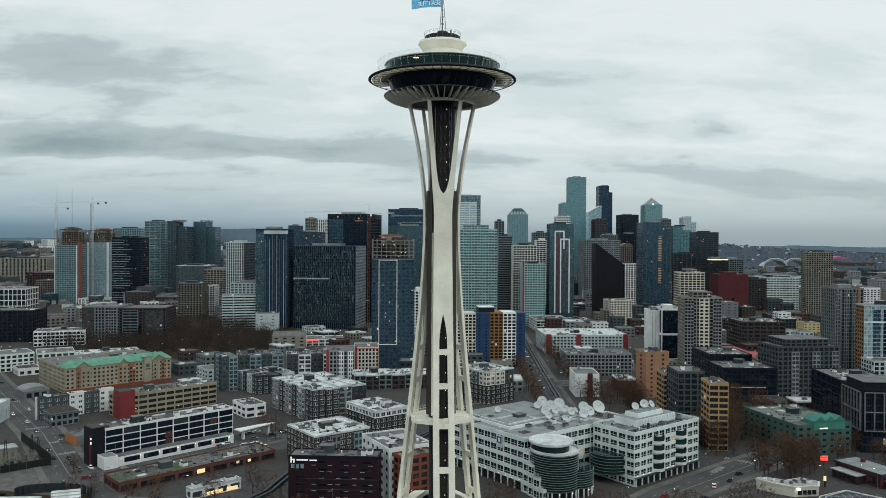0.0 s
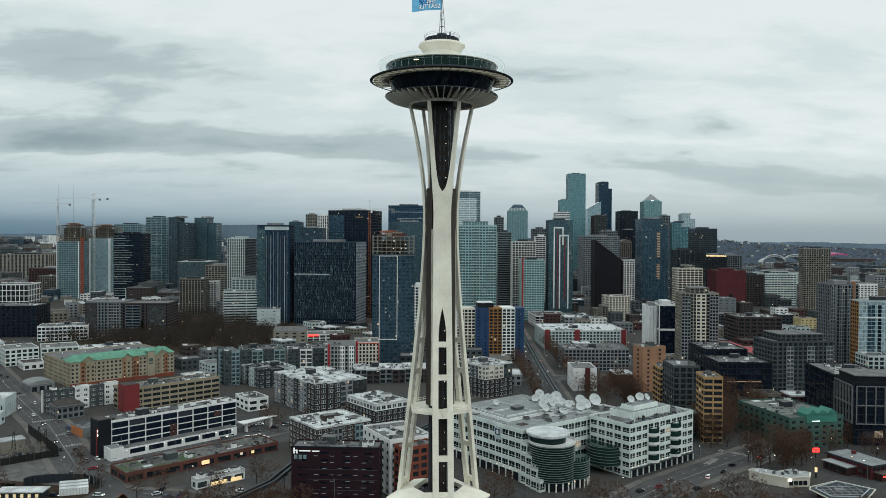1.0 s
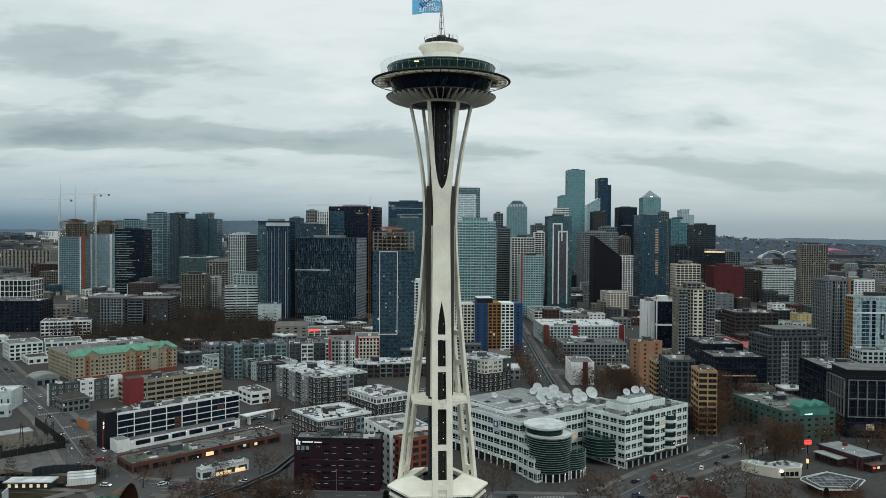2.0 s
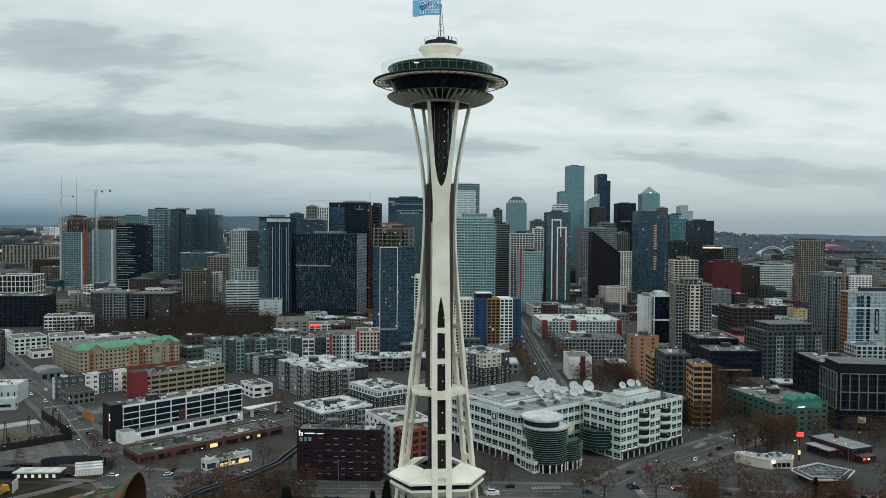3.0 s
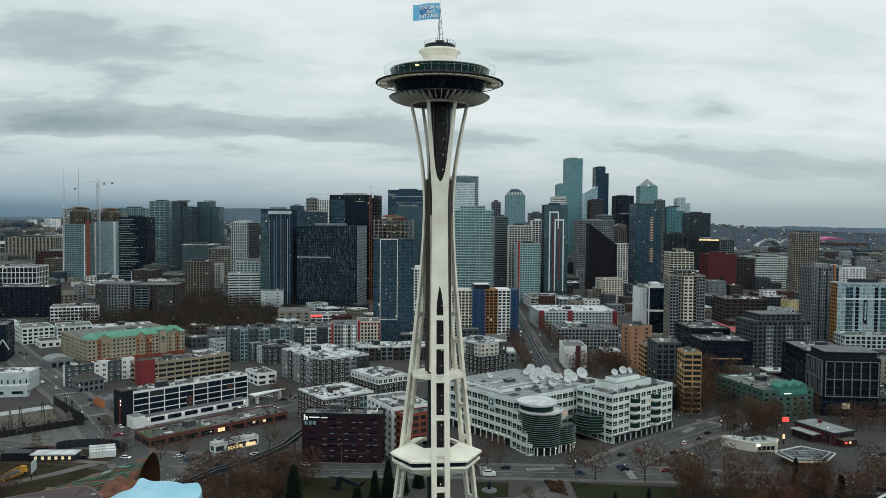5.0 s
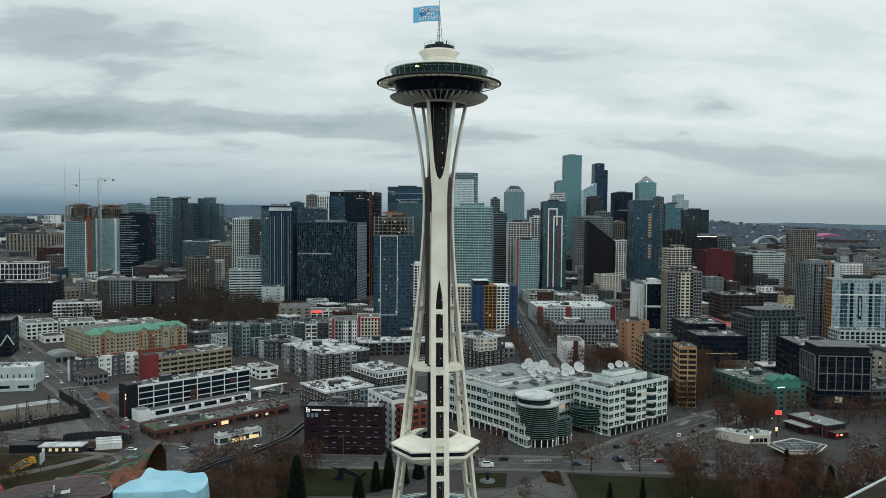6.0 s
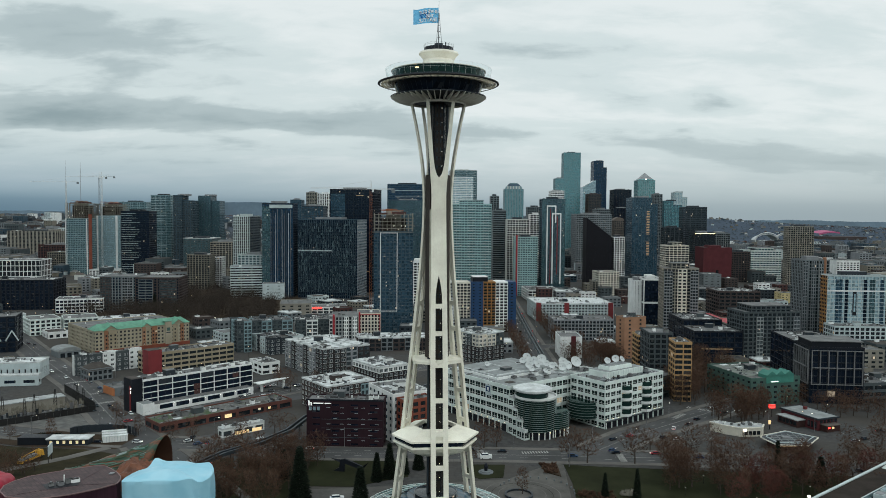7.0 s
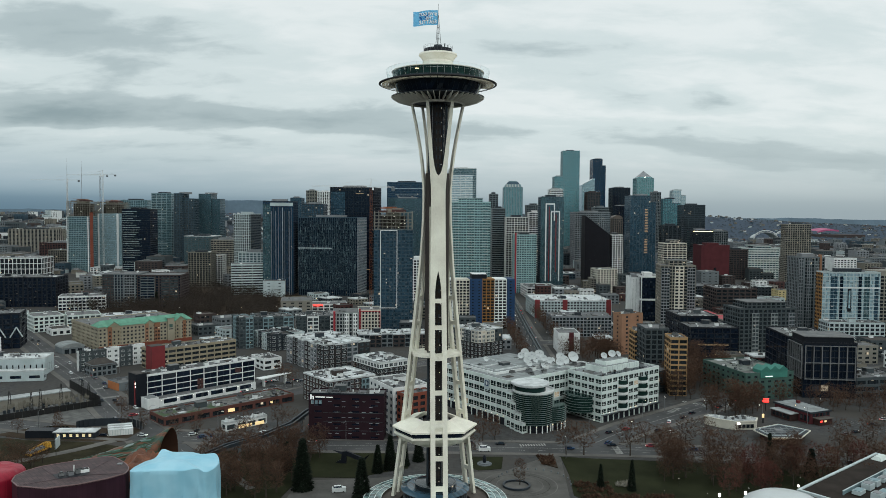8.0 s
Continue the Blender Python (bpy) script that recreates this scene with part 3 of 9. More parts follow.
    if bare:
        g = Geo()
        nx, ny = max(3, int(w / 3.8)), max(3, int(d / 5))
        for k in range(bare + 1):
            g.box(-0.2, -0.2, t + k * fh - 0.22, w + 0.2, d + 0.2, t + k * fh + 0.22, "concrete_beige")
        for i in range(nx + 1):
            for j in range(ny + 1):
                if 0 < i < nx and 0 < j < ny:
                    continue
                g.box(i * w / nx * 0.985, j * d / ny * 0.98, t, i * w / nx * 0.985 + 0.55, j * d / ny * 0.98 + 0.55, t + bare * fh + (1.4 if (i + j) % 2 else 0), "concrete_beige")
        g.box(w * 0.3, d * 0.3, t, w * 0.7, d * 0.7, t + bare * fh + 4, "concrete_beige")
        # dark block added inside to stand for the open storeys' shade
        g.box(w * 0.18, d * 0.3, t, w * 0.82, d * 0.85, t + (bare - 1) * fh, "shaft_brown")
        part("bare_frame", g, e, "bare concrete floor slabs and columns, dark filled for shade inside")
        g = Geo()
        for k in range(22):
            a, b = r.uniform(0.25, 0.72) * w, r.uniform(0.2, 0.75) * d
            g.bar((a, b, t + bare * fh), (a + r.uniform(-2, 2), b, t + bare * fh + r.uniform(2, 5)), 0.16, "steel_rust")
        for k in range(9):
            a, z = r.uniform(0.1, 0.6) * w, t + bare * fh + r.uniform(3, 5)
            g.box(a, d * 0.3, z, a + w * 0.3, d * 0.34, z + 0.4, "steel_rust")
        g.box(0.12 * w, 0.2 * d, t + bare * fh + 0.2, 0.36 * w, 0.7 * d, t + bare * fh + 1.8, "brick_dull").box(0.46 * w, 0.2 * d, t + bare * fh + 0.2, 0.82 * w, 0.7 * d, t + bare * fh + 2.8, "brick_dull")
        part("formwork", g, e, "rust red formwork on the top floor")
        g = Geo()
        for k in range(10):
            a, z = r.uniform(0.1, 0.9) * w, t + (r.randrange(bare) + 0.75) * fh
            g.box(a, 1.0, z, a + 0.45, 1.4, z + 0.3, "lamp_white")
        part("work_lights", g, e, "bright work lights hung under the slabs", kind="stuff")
    if frame:
        m = frame if isinstance(frame, str) else "panel_white"
        g = Geo()
        a, b, z0, z1 = (0.16, 0.60, t * 0.22, t * 0.995) if bare else (0.02, 0.98, t * 0.12, t * 0.99)
        for q in ((a * w, z0, a * w + 0.6, z1), (b * w - 0.6, z0, b * w, z1), (a * w + 0.6, z0, b * w - 0.6, z0 + 0.6), (a * w + 0.6, z1 - 0.6, b * w - 0.6, z1)):
            g.box(q[0], -0.55, q[1], q[2], -0.05, q[3], m)
        part("facade_frame", g, e, "raised outline frame on the front")
    if strip:
        g = Geo()
        a = 0.80 if x > 200 else (0.02 if w < 60 else 0.0)
        if w > 60:
            for a in (0.0, 0.36, 0.93):
                part("colour_bay", Geo().box(a * w, -0.7, 0, a * w + 5, 2, t + 1.6, strip), e, "coloured projecting bay")
        else:
            g.box(a * w, -0.45, 0, a * w + max(1.4, w * 0.075), 3, t + (1.5 if h < 40 else 3), strip)
        if g.v:
            part("colour_strip", g, e, "coloured strip up the facade")
    if balcony:
        for sx in (0.06, 0.42, 0.78):
            g = Geo()
            for k in range(1, int(t / fh)):
                z = k * t / int(t / fh)
                g.box(sx * w, -1.5, z - 0.1, sx * w + w * 0.17, 0.1, z + 0.3, "panel_white")
                g.box(sx * w, -1.5, z + 0.3, sx * w + w * 0.17, -1.45, z + 1.15, "glass_aqua")
            part("balcony_column", g, e, "stack of glass fronted balconies", kind="stuff")
    if vault:
        g, n = Geo(), 10
        pts = [(w * 0.5 - w * 0.5 * math.cos(math.pi * i / n), t + 0.2 + (w * 0.32) * math.sin(math.pi * i / n)) for i in range(n + 1)]
        vs = [(a, d * 0.04, z) for a, z in pts] + [(a, d * 0.96, z) for a, z in pts]
        g.raw(vs, [tuple(range(n, -1, -1)), tuple(range(n + 1, 2 * n + 2))] + [(i, i + 1, n + 2 + i, n + 1 + i) for i in range(n)], wall)
        part("vaulted_top", g, e)
    if pyramid:
        g = Geo().box(w * 0.06, d * 0.06, t + 0.3, w * 0.94, d * 0.94, t + 4, "glass_aqua", 1.5)
        g.raw([(w * 0.12, d * 0.12, t + 4), (w * 0.88, d * 0.12, t + 4), (w * 0.88, d * 0.88, t + 4), (w * 0.12, d * 0.88, t + 4), (w / 2, d / 2, t + 4 + pyramid)],
              [(0, 1, 4), (1, 2, 4), (2, 3, 4), (3, 0, 4)], "steel_grey")
        g.box(w * 0.44, d * 0.05, t + 3, w * 0.53, d * 0.08, t + 4, "lamp_white")
        part("pyramid_roof", g, e)
    if glow:
        part("light_strip", Geo().box(0.5, -0.15, t - 1.6, w - 0.5, -0.03, t - 0.4, "lamp_warm"), e, "glowing yellow light strip")
    if gable:
        g = Geo()
        g.raw([(-0.8, -0.8, t + 0.9), (w + 0.8, -0.8, t + 0.9), (w + 0.8, 16, t + 0.9), (-0.8, 16, t + 0.9), (4, 7.5, t + 5.2), (w - 4, 7.5, t + 5.2)],
              [(0, 1, 5, 4), (1, 2, 5), (2, 3, 4, 5), (3, 0, 4)], gable)
        part("metal_roof", g, e, "green standing seam metal roof")
        bays = ((0.09, 0.13, "paint_orange"), (0.135, 0.22, "stone_ochre"), (0.48, 0.515, "brick_tan"), (0.515, 0.57, "stone_ochre"), (0.58, 0.64, "paint_orange"), (0.815, 0.865, "stone_ochre"), (0.90, 0.935, "paint_orange"))
        for c, c2, m in bays:
            part("bay", Geo().box(c * w, -0.5, 0, c2 * w, 0.06, t + 0.5, m), e, "coloured projecting bay")
            q, n = Geo(), max(1, round((c2 - c) * w / 3.0))
            for i in range(n):
                for k in range(1, int(t / fh)):
                    a0 = (c + (c2 - c) * (i + 0.3) / n) * w
                    q.box(a0, -0.56, k * fh + 0.9, a0 + 1.2, -0.49, k * fh + 2.3, "glass_dark")
            part("bay_panes", q, e, kind="stuff")
        for c, c2, m in ((0.085, 0.225, "stone_ochre"), (0.475, 0.575, "stone_ochre"), (0.81, 0.94, "stone_ochre")):
            # a gable over the bays: its wall, and the green roof that runs back from it
            mid, x0, x1, z = (c + c2) / 2 * w, c * w, c2 * w, t + 0.5
            up = min(3.6, (x1 - x0) * 0.36)
            part("gable_wall", Geo().raw([(x0, -0.5, z), (x1, -0.5, z), (mid, -0.5, z + up), (x0, 2.5, z), (x1, 2.5, z), (mid, 2.5, z + up)], [(0, 1, 2), (5, 4, 3), (0, 3, 4, 1), (0, 2, 5, 3), (2, 1, 4, 5)], m), e)
            q = Geo()
            for xa, xb, zz in ((x0 - 0.6, mid, 0), (mid, x1 + 0.6, 1)):
                lo_, hi_ = z - 0.1, z + up + 0.35
                q.raw([(xa, -1.1, hi_ if zz else lo_), (xb, -1.1, lo_ if zz else hi_), (xb, 6.5, lo_ + (2.0 if zz else up + 2.3)), (xa, 6.5, lo_ + (up + 2.3 if zz else 2.0)),
                       (xa, -1.1, (hi_ if zz else lo_) - 0.3), (xb, -1.1, (lo_ if zz else hi_) - 0.3), (xb, 6.5, lo_ + (1.7 if zz else up + 2.0)), (xa, 6.5, lo_ + (up + 2.0 if zz else 1.7))],
                      ((0, 1, 2, 3), (7, 6, 5, 4), (0, 4, 5, 1), (1, 5, 6, 2), (2, 6, 7, 3), (3, 7, 4, 0)), gable)
            part("gable_roof", q, e, "green gable roof")
        part("plinth", Geo().box(-0.2, -0.75, 0, w + 0.2, -0.05, fh * 0.9, "brick_orange"), e)
        part("sign_panel", Geo().box(w * 0.725, -1.0, 2, w * 0.795, -0.05, t + 3.2, "hotel_cream").box(w * 0.715, -1.3, t + 3.2, w * 0.805, 3, t + 3.7, gable).box(w * 0.742, -1.1, t - 4.5, w * 0.778, -1.0, t - 1.8, "paint_green")
             .box(w * 0.737, -1.1, t - 6.2, w * 0.783, -1.0, t - 5.4, "metal_dark"), e, "cream stair tower with a green sign")
    if grid_frame:
        g = Geo()
        for k in range(7):
            q = 0.03 * w + k * w * 0.155
            g.box(q, -0.9, t * 0.34, q + 0.42, -0.05, t * 0.97, "stone_frame")
            q = 0.03 * d + k * d * 0.155
            g.box(-0.9, q, t * 0.34, -0.05, q + 0.42, t * 0.97, "stone_frame")
        for z in (t * 0.36, t * 0.66, t * 0.97):
            g.box(0.03 * w, -0.92, z - 0.42, 0.96 * w + 0.42, -0.06, z, "stone_frame")
            g.box(-0.92, 0.03 * d, z - 0.42, -0.06, 0.96 * d + 0.42, z, "stone_frame")
        part("stone_frame", g, e, "pale stone frame standing off the glass")
        part("top_storey", Geo().box(1.5, 1.5, t + 0.3, w - 1.5, d - 1.5, t + 4, "metal_black").box(0.5, 0.5, t + 4, w - 0.5, d - 0.5, t + 4.4, "roof_grey"), e)
    for which, m, m2 in sides:
        # a flank in another cladding, with its own rows of windows
        g, p, n, nb = Geo(), Geo(), max(2, round(t / fh)), max(2, round(d / bay))
        a = w if which == "right" else -0.3
        g.box(a, 0.05, 0.0, a + 0.3, d - 0.05, t - 0.05, m)
        a = w + 0.31 if which == "right" else -0.31
        for k in range(n):
            for q in range(nb):
                y0, y1, z0, z1 = (q + 0.2) * d / nb, (q + 0.85) * d / nb, (k + 0.3) * t / n, (k + 0.85) * t / n
                p.quad((a, y0, z0), (a, y1, z0), (a, y1, z1), (a, y0, z1), m2)
        part("flank", g, e, "flank in another cladding")
        part("flank_panes", p, e, kind="stuff")
    for a, b, z0, z1, out, m, gl, bay2, band2, pier2 in zones:
        # a projecting stack of bays with its own wall and windows
        g, p = Geo(), Geo()
        facade(e, g, p, (a * w, -out, b * w, 0.04, z1 * t), m, gl, fh, bay2, band2, pier2, False, faces, proud=0.22, z0=z0 * t)
        part("oriel", g, e, "stack of projecting bays")
        part("window_panes", p, e, kind="stuff")
    if mansard:
        g = Geo().box(w * 0.06, d * 0.06, t + 0.2, w * 0.94, d * 0.94, t + 8, wall, w * 0.05).box(w * 0.14, d * 0.14, t + 8, w * 0.86, d * 0.86, t + 15, "metal_blue", w * 0.12)
        g.box(w * 0.3, d * 0.3, t + 15, w * 0.7, d * 0.7, t + 17, wall)
        for k in range(5):
            g.box(w * (0.14 + 0.15 * k), d * 0.04, t + 1, w * (0.2 + 0.15 * k), d * 0.1, t + 7.6, "stone_white")
        part("stepped_crown", g, e, "stepped stone crown")
    for k, (sort, a, b, z0, z1, m) in enumerate(trim):
        if sort == "line":
            part("facade_line", Geo().box(a * w, -0.35 - 0.004 * k, z0 * t, b * w, -0.02, z1 * t, m), e)
            continue
        # a curtain wall stretch, pane by pane
        g, n, nb = Geo(), max(1, round((z1 - z0) * t / fh)), max(1, round((b - a) * w / 2.4))
        for i in range(n):
            for j in range(nb):
                p, q = (a + (b - a) * j / nb) * w, (a + (b - a) * (j + 1) / nb) * w
                zz = z0 * t + (z1 - z0) * t * i / n
                g.box(p + 0.1, -0.06, zz + 0.35, q - 0.1, 0.02, zz + (z1 - z0) * t / n, m)
        part("curtain_panes", g, e, kind="stuff")
    if ticks:
        g, n = Geo(), int(t / fh)
        for k in range(ticks):
            z = r.randrange(2, n - 1) * t / n
            a, m = (round(r.uniform(0.01, 0.98) * 92) + 0.15) / 93, r.choice(("panel_teal", "curtain_slate", "metal_blue", "metal_blue", "curtain_slate"))
            if z > 0.6 * t and r.random() < 0.55:
                continue
            g.box(a * w, -0.3 - 0.0001 * (k % 997), z, a * w + 0.27, -0.01, z + fh * r.choice((0.6, 0.9, 1.8)), m)
            a = r.uniform(0.02, 0.97)
            if k % 3 == 0:
                g.box(w + 0.01, a * d, z, w + 0.3, a * d + 0.28, z + fh * 0.9, m)
        part("metal_fin", g, e, "scattered pale vertical fins on dark glass", kind="stuff")
    if dashes:
        g, n = Geo(), int(t / fh)
        for k in range(2, n):
            a, b = dashes[0], r.uniform(0.35, 1.0) * (dashes[1] - dashes[0]) + dashes[0]
            if r.random() < dashes[2]:
                g.box(a * w, -0.3, k * t / n, b * w, -0.01, k * t / n + 0.5, "panel_pale")
        part("slab_edges", g, e, "pale slab edges of uneven length", kind="stuff")
    if red_block:
        part("red_wing", Geo().box(-0.5, -1.0, 0, w * 0.14, d * 0.5, t + 3, "paint_red2").box(-0.3, -0.8, t + 3, w * 0.14 - 0.2, d * 0.5 - 0.2, t + 3.2, "roof_dark"), e, "bright red corner wing")
    if teal_gable:
        g = Geo().box(w * 0.30, -0.4, t - 2.5, w * 0.86, 7, t + 2.2, "paint_teal")
        for c in (0.40, 0.58, 0.76):
            g.raw([(c * w - w * 0.1, -1.0, t + 2.2), (c * w + w * 0.1, -1.0, t + 2.2), (c * w, -1.0, t + 4.6), (c * w - w * 0.1, 7.5, t + 2.2), (c * w + w * 0.1, 7.5, t + 2.2), (c * w, 7.5, t + 4.6)],
                  [(0, 1, 2), (5, 4, 3), (0, 2, 5, 3), (2, 1, 4, 5)], "paint_teal")
        part("teal_gable", g, e, "teal gabled roof storey")
        part("sign_bar", Geo().box(w * 0.4, -0.7, t - 1.9, w * 0.54, -0.42, t - 1.4, "lamp_sign_white"), e, "glowing white sign bar")
        part("roof_membrane", Geo().box(1, 8.5, t + 0.26, w - 1, d - 1, t + 0.34, "roof_mossy"), e, "pale roof membrane")
    if hip:
        g = Geo().raw([(-0.5, -0.5, t), (w + 0.5, -0.5, t), (w + 0.5, d + 0.5, t), (-0.5, d + 0.5, t), (w * 0.3, d / 2, t + 4), (w * 0.7, d / 2, t + 4)],
                      [(0, 1, 5, 4), (1, 2, 5), (2, 3, 4, 5), (3, 0, 4)], "roof_dark")
        part("hipped_roof", g, e)
    if neon:
        part("neon_sign", Geo().box(1, -0.5, t - 1.2, w * 0.3, -0.3, t + 0.8, "lamp_red"), e, "glowing red neon sign")
        part("shop_light", Geo().box(w * 0.68, -0.4, 1.5, w * 0.76, -0.06, 4.2, "lamp_warm"), e, "lit shop window")
    return e


# ---- the observation tower ----
TURN = radians(6)
LEG_R = ((0, 16.8), (8, 15.6), (33, 12.2), (59, 9.0), (78, 6.8), (92, 5.2), (110, 4.0), (124, 4.2), (136, 5.5), (149, 8.0))


def interp(z, table):
    return float(np.interp(z, [a for a, _ in table], [b for _, b in table]))


def leg_half_gap(z):
    if z < 60:
        return 2.15
    if z < 118:
        return 2.15 - 0.45 * (z - 60) / 58
    return 1.7 + 2.7 * ((z - 118) / 31) ** 1.0


def leg_radius(z):
    return sum(interp(z + o, LEG_R) for o in (-6, -3, 0, 3, 6)) / 5 if 6 < z < 143 else interp(z, LEG_R)


def leg_frame(az, z, tang, rad):
    """The point at tang metres along the tangent and rad metres outwards from the leg's middle line."""
    r = leg_radius(z) + rad
    c, s = math.cos(az), math.sin(az)
    return (r * c - tang * s, r * s + tang * c, z)


def swept(az, z0, z1, lo, hi, mat, inner=-0.9, outer=0.9, steps=40, slim=False):
    """A tapering upright between the tangential edges lo(z) and hi(z)."""
    g, vs, fs = Geo(), [], []
    for i in range(steps + 1):
        z = z0 + (z1 - z0) * i / steps
        if slim:
            # the beams thin towards the waist and stay slender above it
            k = max(0.0, min(1.0, (z - 70) / 25))
            inner, outer = -0.5 + 0.35 * k, 0.55
        vs += [leg_frame(az, z, lo(z), inner), leg_frame(az, z, hi(z), inner), leg_frame(az, z, hi(z), outer), leg_frame(az, z, lo(z), outer)]
    for i in range(steps):
        a, b = 4 * i, 4 * i + 4
        for k in range(4):
            l = (k + 1) % 4
            fs.append((a + k, a + l, b + l, b + k))
    fs += [(3, 2, 1, 0), tuple(4 * steps + k for k in range(4))]
    return g.raw(vs, fs, mat)


def hall_ring(profile, mat):
    """A six-sided ring with long sides that pass just behind the three legs."""
    g, n, vs, fs = Geo(), len(profile), [], []
    turns = [TURN + radians(270 + 120 * k + o) for k in range(3) for o in (-36.6, 36.6)]
    for t in turns:
        vs += [(r * math.cos(t), r * math.sin(t), z) for r, z in profile]
    for i in range(6):
        for k in range(n):
            fs.append((i * n + k, (i + 1) % 6 * n + k, (i + 1) % 6 * n + (k + 1) % n, i * n + (k + 1) % n))
    return g.raw(vs, fs, mat)


def needle():
    e = thing("observation_tower", 0, 0, 0, 0, "white steel observation tower with a saucer top and three splayed legs", "tower")
    half = 0.85
    for k in range(3):
        az = radians(270 + 120 * k) + TURN
        for s in (-1, 1):
            part("leg", swept(az, 0.0, 149.0, lambda z, s=s: s * leg_half_gap(z) - half * (1 if z < 118 else 1 - 0.013 * (z - 118)),
                              lambda z, s=s: s * leg_half_gap(z) + half * (1 if z < 118 else 1 - 0.013 * (z - 118)), "tower_white", steps=60, slim=True), e, "tapering white steel leg beam", smooth=True)

        # the web that closes the waist, with a pointed end below and a round one above
        for s in (-1, 1):
            def edge(z, s=s):
                if z < 89.2:
                    u = (z - 79.0) / 10.2
                    return s * (leg_half_gap(z) - half + 0.05) * (1 - max(0, u) ** 2.2)
                if z > 123.0:
                    u = min(1.0, (z - 123.0) / 6.0)
                    return s * (leg_half_gap(z) - half + 0.05) * math.sqrt(1 - (1 - u) ** 2)
                return 0.0
            part("web_plate", swept(az, 79.0, 129.0, (lambda z, s=s: min(edge(z), s * (leg_half_gap(z) - half + 0.08))),
                                    (lambda z, s=s: max(edge(z), s * (leg_half_gap(z) - half + 0.08))), "tower_white", 0.1, 0.5, 50), e, smooth=True)
        for z in (13.7, 24.0, 35.4, 46.5, 58.4, 69.2, 78.6):
            part("rung", swept(az, z - 0.75, z + 0.75, lambda q: -leg_half_gap(q) + half - 0.05, lambda q: leg_half_gap(q) - half + 0.05, "tower_white", -0.42, 0.5, 2), e)
        foot = leg_frame(az, 0, 0, 0)
        part("footing", Geo().box(-4, -2, 0, 4, 2, 1.1, "concrete_grey", 0.2), e).matrix_local = pose(foot[0], foot[1], 0, 0, 0, math.degrees(az) + 90)
    # hexagonal lift core with its lattice
    part("core", Geo().lathe([(2.6, 0), (2.6, 150)], "shaft_brown", 6, TURN, closed=False), e, "dark lift core")
    g = Geo()
    for i in range(6):
        t, t2 = TURN + i * math.pi / 3, TURN + (i + 1) * math.pi / 3
        a, b = (3.1 * math.cos(t), 3.1 * math.sin(t)), (3.1 * math.cos(t2), 3.1 * math.sin(t2))
        g.bar((*a, 0), (*a, 149), 0.2, "metal_black")
        for q in (0.32, 0.68):
            p = (a[0] + (b[0] - a[0]) * q, a[1] + (b[1] - a[1]) * q)
            g.bar((*p, 8), (*p, 149), 0.11, "steel_grey" if i % 2 else "steel_dark")
        for z in range(4, 149, 3):
            g.bar((*a, z), (*b, z), 0.13, "metal_black")
            if z % 2 == 0:
                g.bar((*a, z), (*b, z + 3), 0.09, "steel_dark")
    part("core_lattice", g, e, "dark steel lattice round the lifts", kind="stuff")
    g = Geo()
    for z in range(12, 148, 5):
        t = TURN + math.radians(270 + 22)
        g.box(2.9 * math.cos(t) - 0.08, 2.9 * math.sin(t) - 0.5, z, 2.9 * math.cos(t) + 0.08, 2.9 * math.sin(t) - 0.2, z + 0.2, "lamp_dim")
    # small flat quads added to stand in for openings in the lattice
    for z in range(60, 148, 3):
        for a in (258, 282, 306):
            t = radians(a) + TURN
            g.raw([(3.05 * math.cos(t) + i, 3.05 * math.sin(t) - 0.12, z + k) for i, k in ((-0.25, 0), (0.25, 0), (0.25, 1.5), (-0.25, 1.5))], [(0, 1, 2, 3)], "metal_dark")
    part("core_lamps", g, e, "small white stair lamps and quads standing in for lattice openings", kind="stuff")
    for s, a in ((1, 330), (2, 90), (3, 210)):
        t = radians(a) + TURN
        part("lift_rail", Geo().bar((3.5 * math.cos(t), 3.5 * math.sin(t), 3), (3.5 * math.cos(t), 3.5 * math.sin(t), 148), 0.45, "metal_dark", 6), e, "dark lift track")
    for a in (210, 330):
        t = radians(a) + TURN
        o = part("lift_shaft", Geo().box(-1.3, -0.6, 60, 1.3, 0.9, 124, "shaft_brown").box(-1.42, -0.5, 60, -1.3, 0.95, 112, "tower_white"), e, "dark brown lift shaft panels")
        o.matrix_local = pose(3.3 * math.cos(t), 3.3 * math.sin(t), 0, 0, 0, a - 270 + math.degrees(TURN) + 180)
    # the small ring platform
    g = Geo()
    g.lathe([(9.9, 58.4), (9.9, 59.2), (4.0, 59.2), (4.0, 58.6)], "tower_white", 6, TURN + math.pi / 6)
    part("ring_platform", g, e, "small white maintenance platform")
    g = Geo()
    pts = [(10.0 * math.cos(TURN + math.pi / 6 + i * math.pi / 3), 10.0 * math.sin(TURN + math.pi / 6 + i * math.pi / 3)) for i in range(7)]
    for (x0, y0), (x1, y1) in zip(pts, pts[1:]):
        for q in range(8):
            g.bar((x0 + (x1 - x0) * q / 8, y0 + (y1 - y0) * q / 8, 59.2), (x0 + (x1 - x0) * q / 8, y0 + (y1 - y0) * q / 8, 60.4), 0.05, "tower_white")
        for z in (59.8, 60.4):
            g.bar((x0, y0, z), (x1, y1, z), 0.06, "tower_white")
    part("railing", g, e)
    # the hall round the legs
    g = hall_ring([(7.6, 35.4), (15.6, 32.9), (15.6, 32.3), (7.6, 34.0)], "tower_white")
    part("hall_roof", g, e, "sloping white hexagonal roof").matrix_local = pose(-0.4, 0, 0)
    g = hall_ring([(14.7, 32.6), (14.3, 30.6), (8.0, 30.6), (8.0, 33.6)], "glass_black")
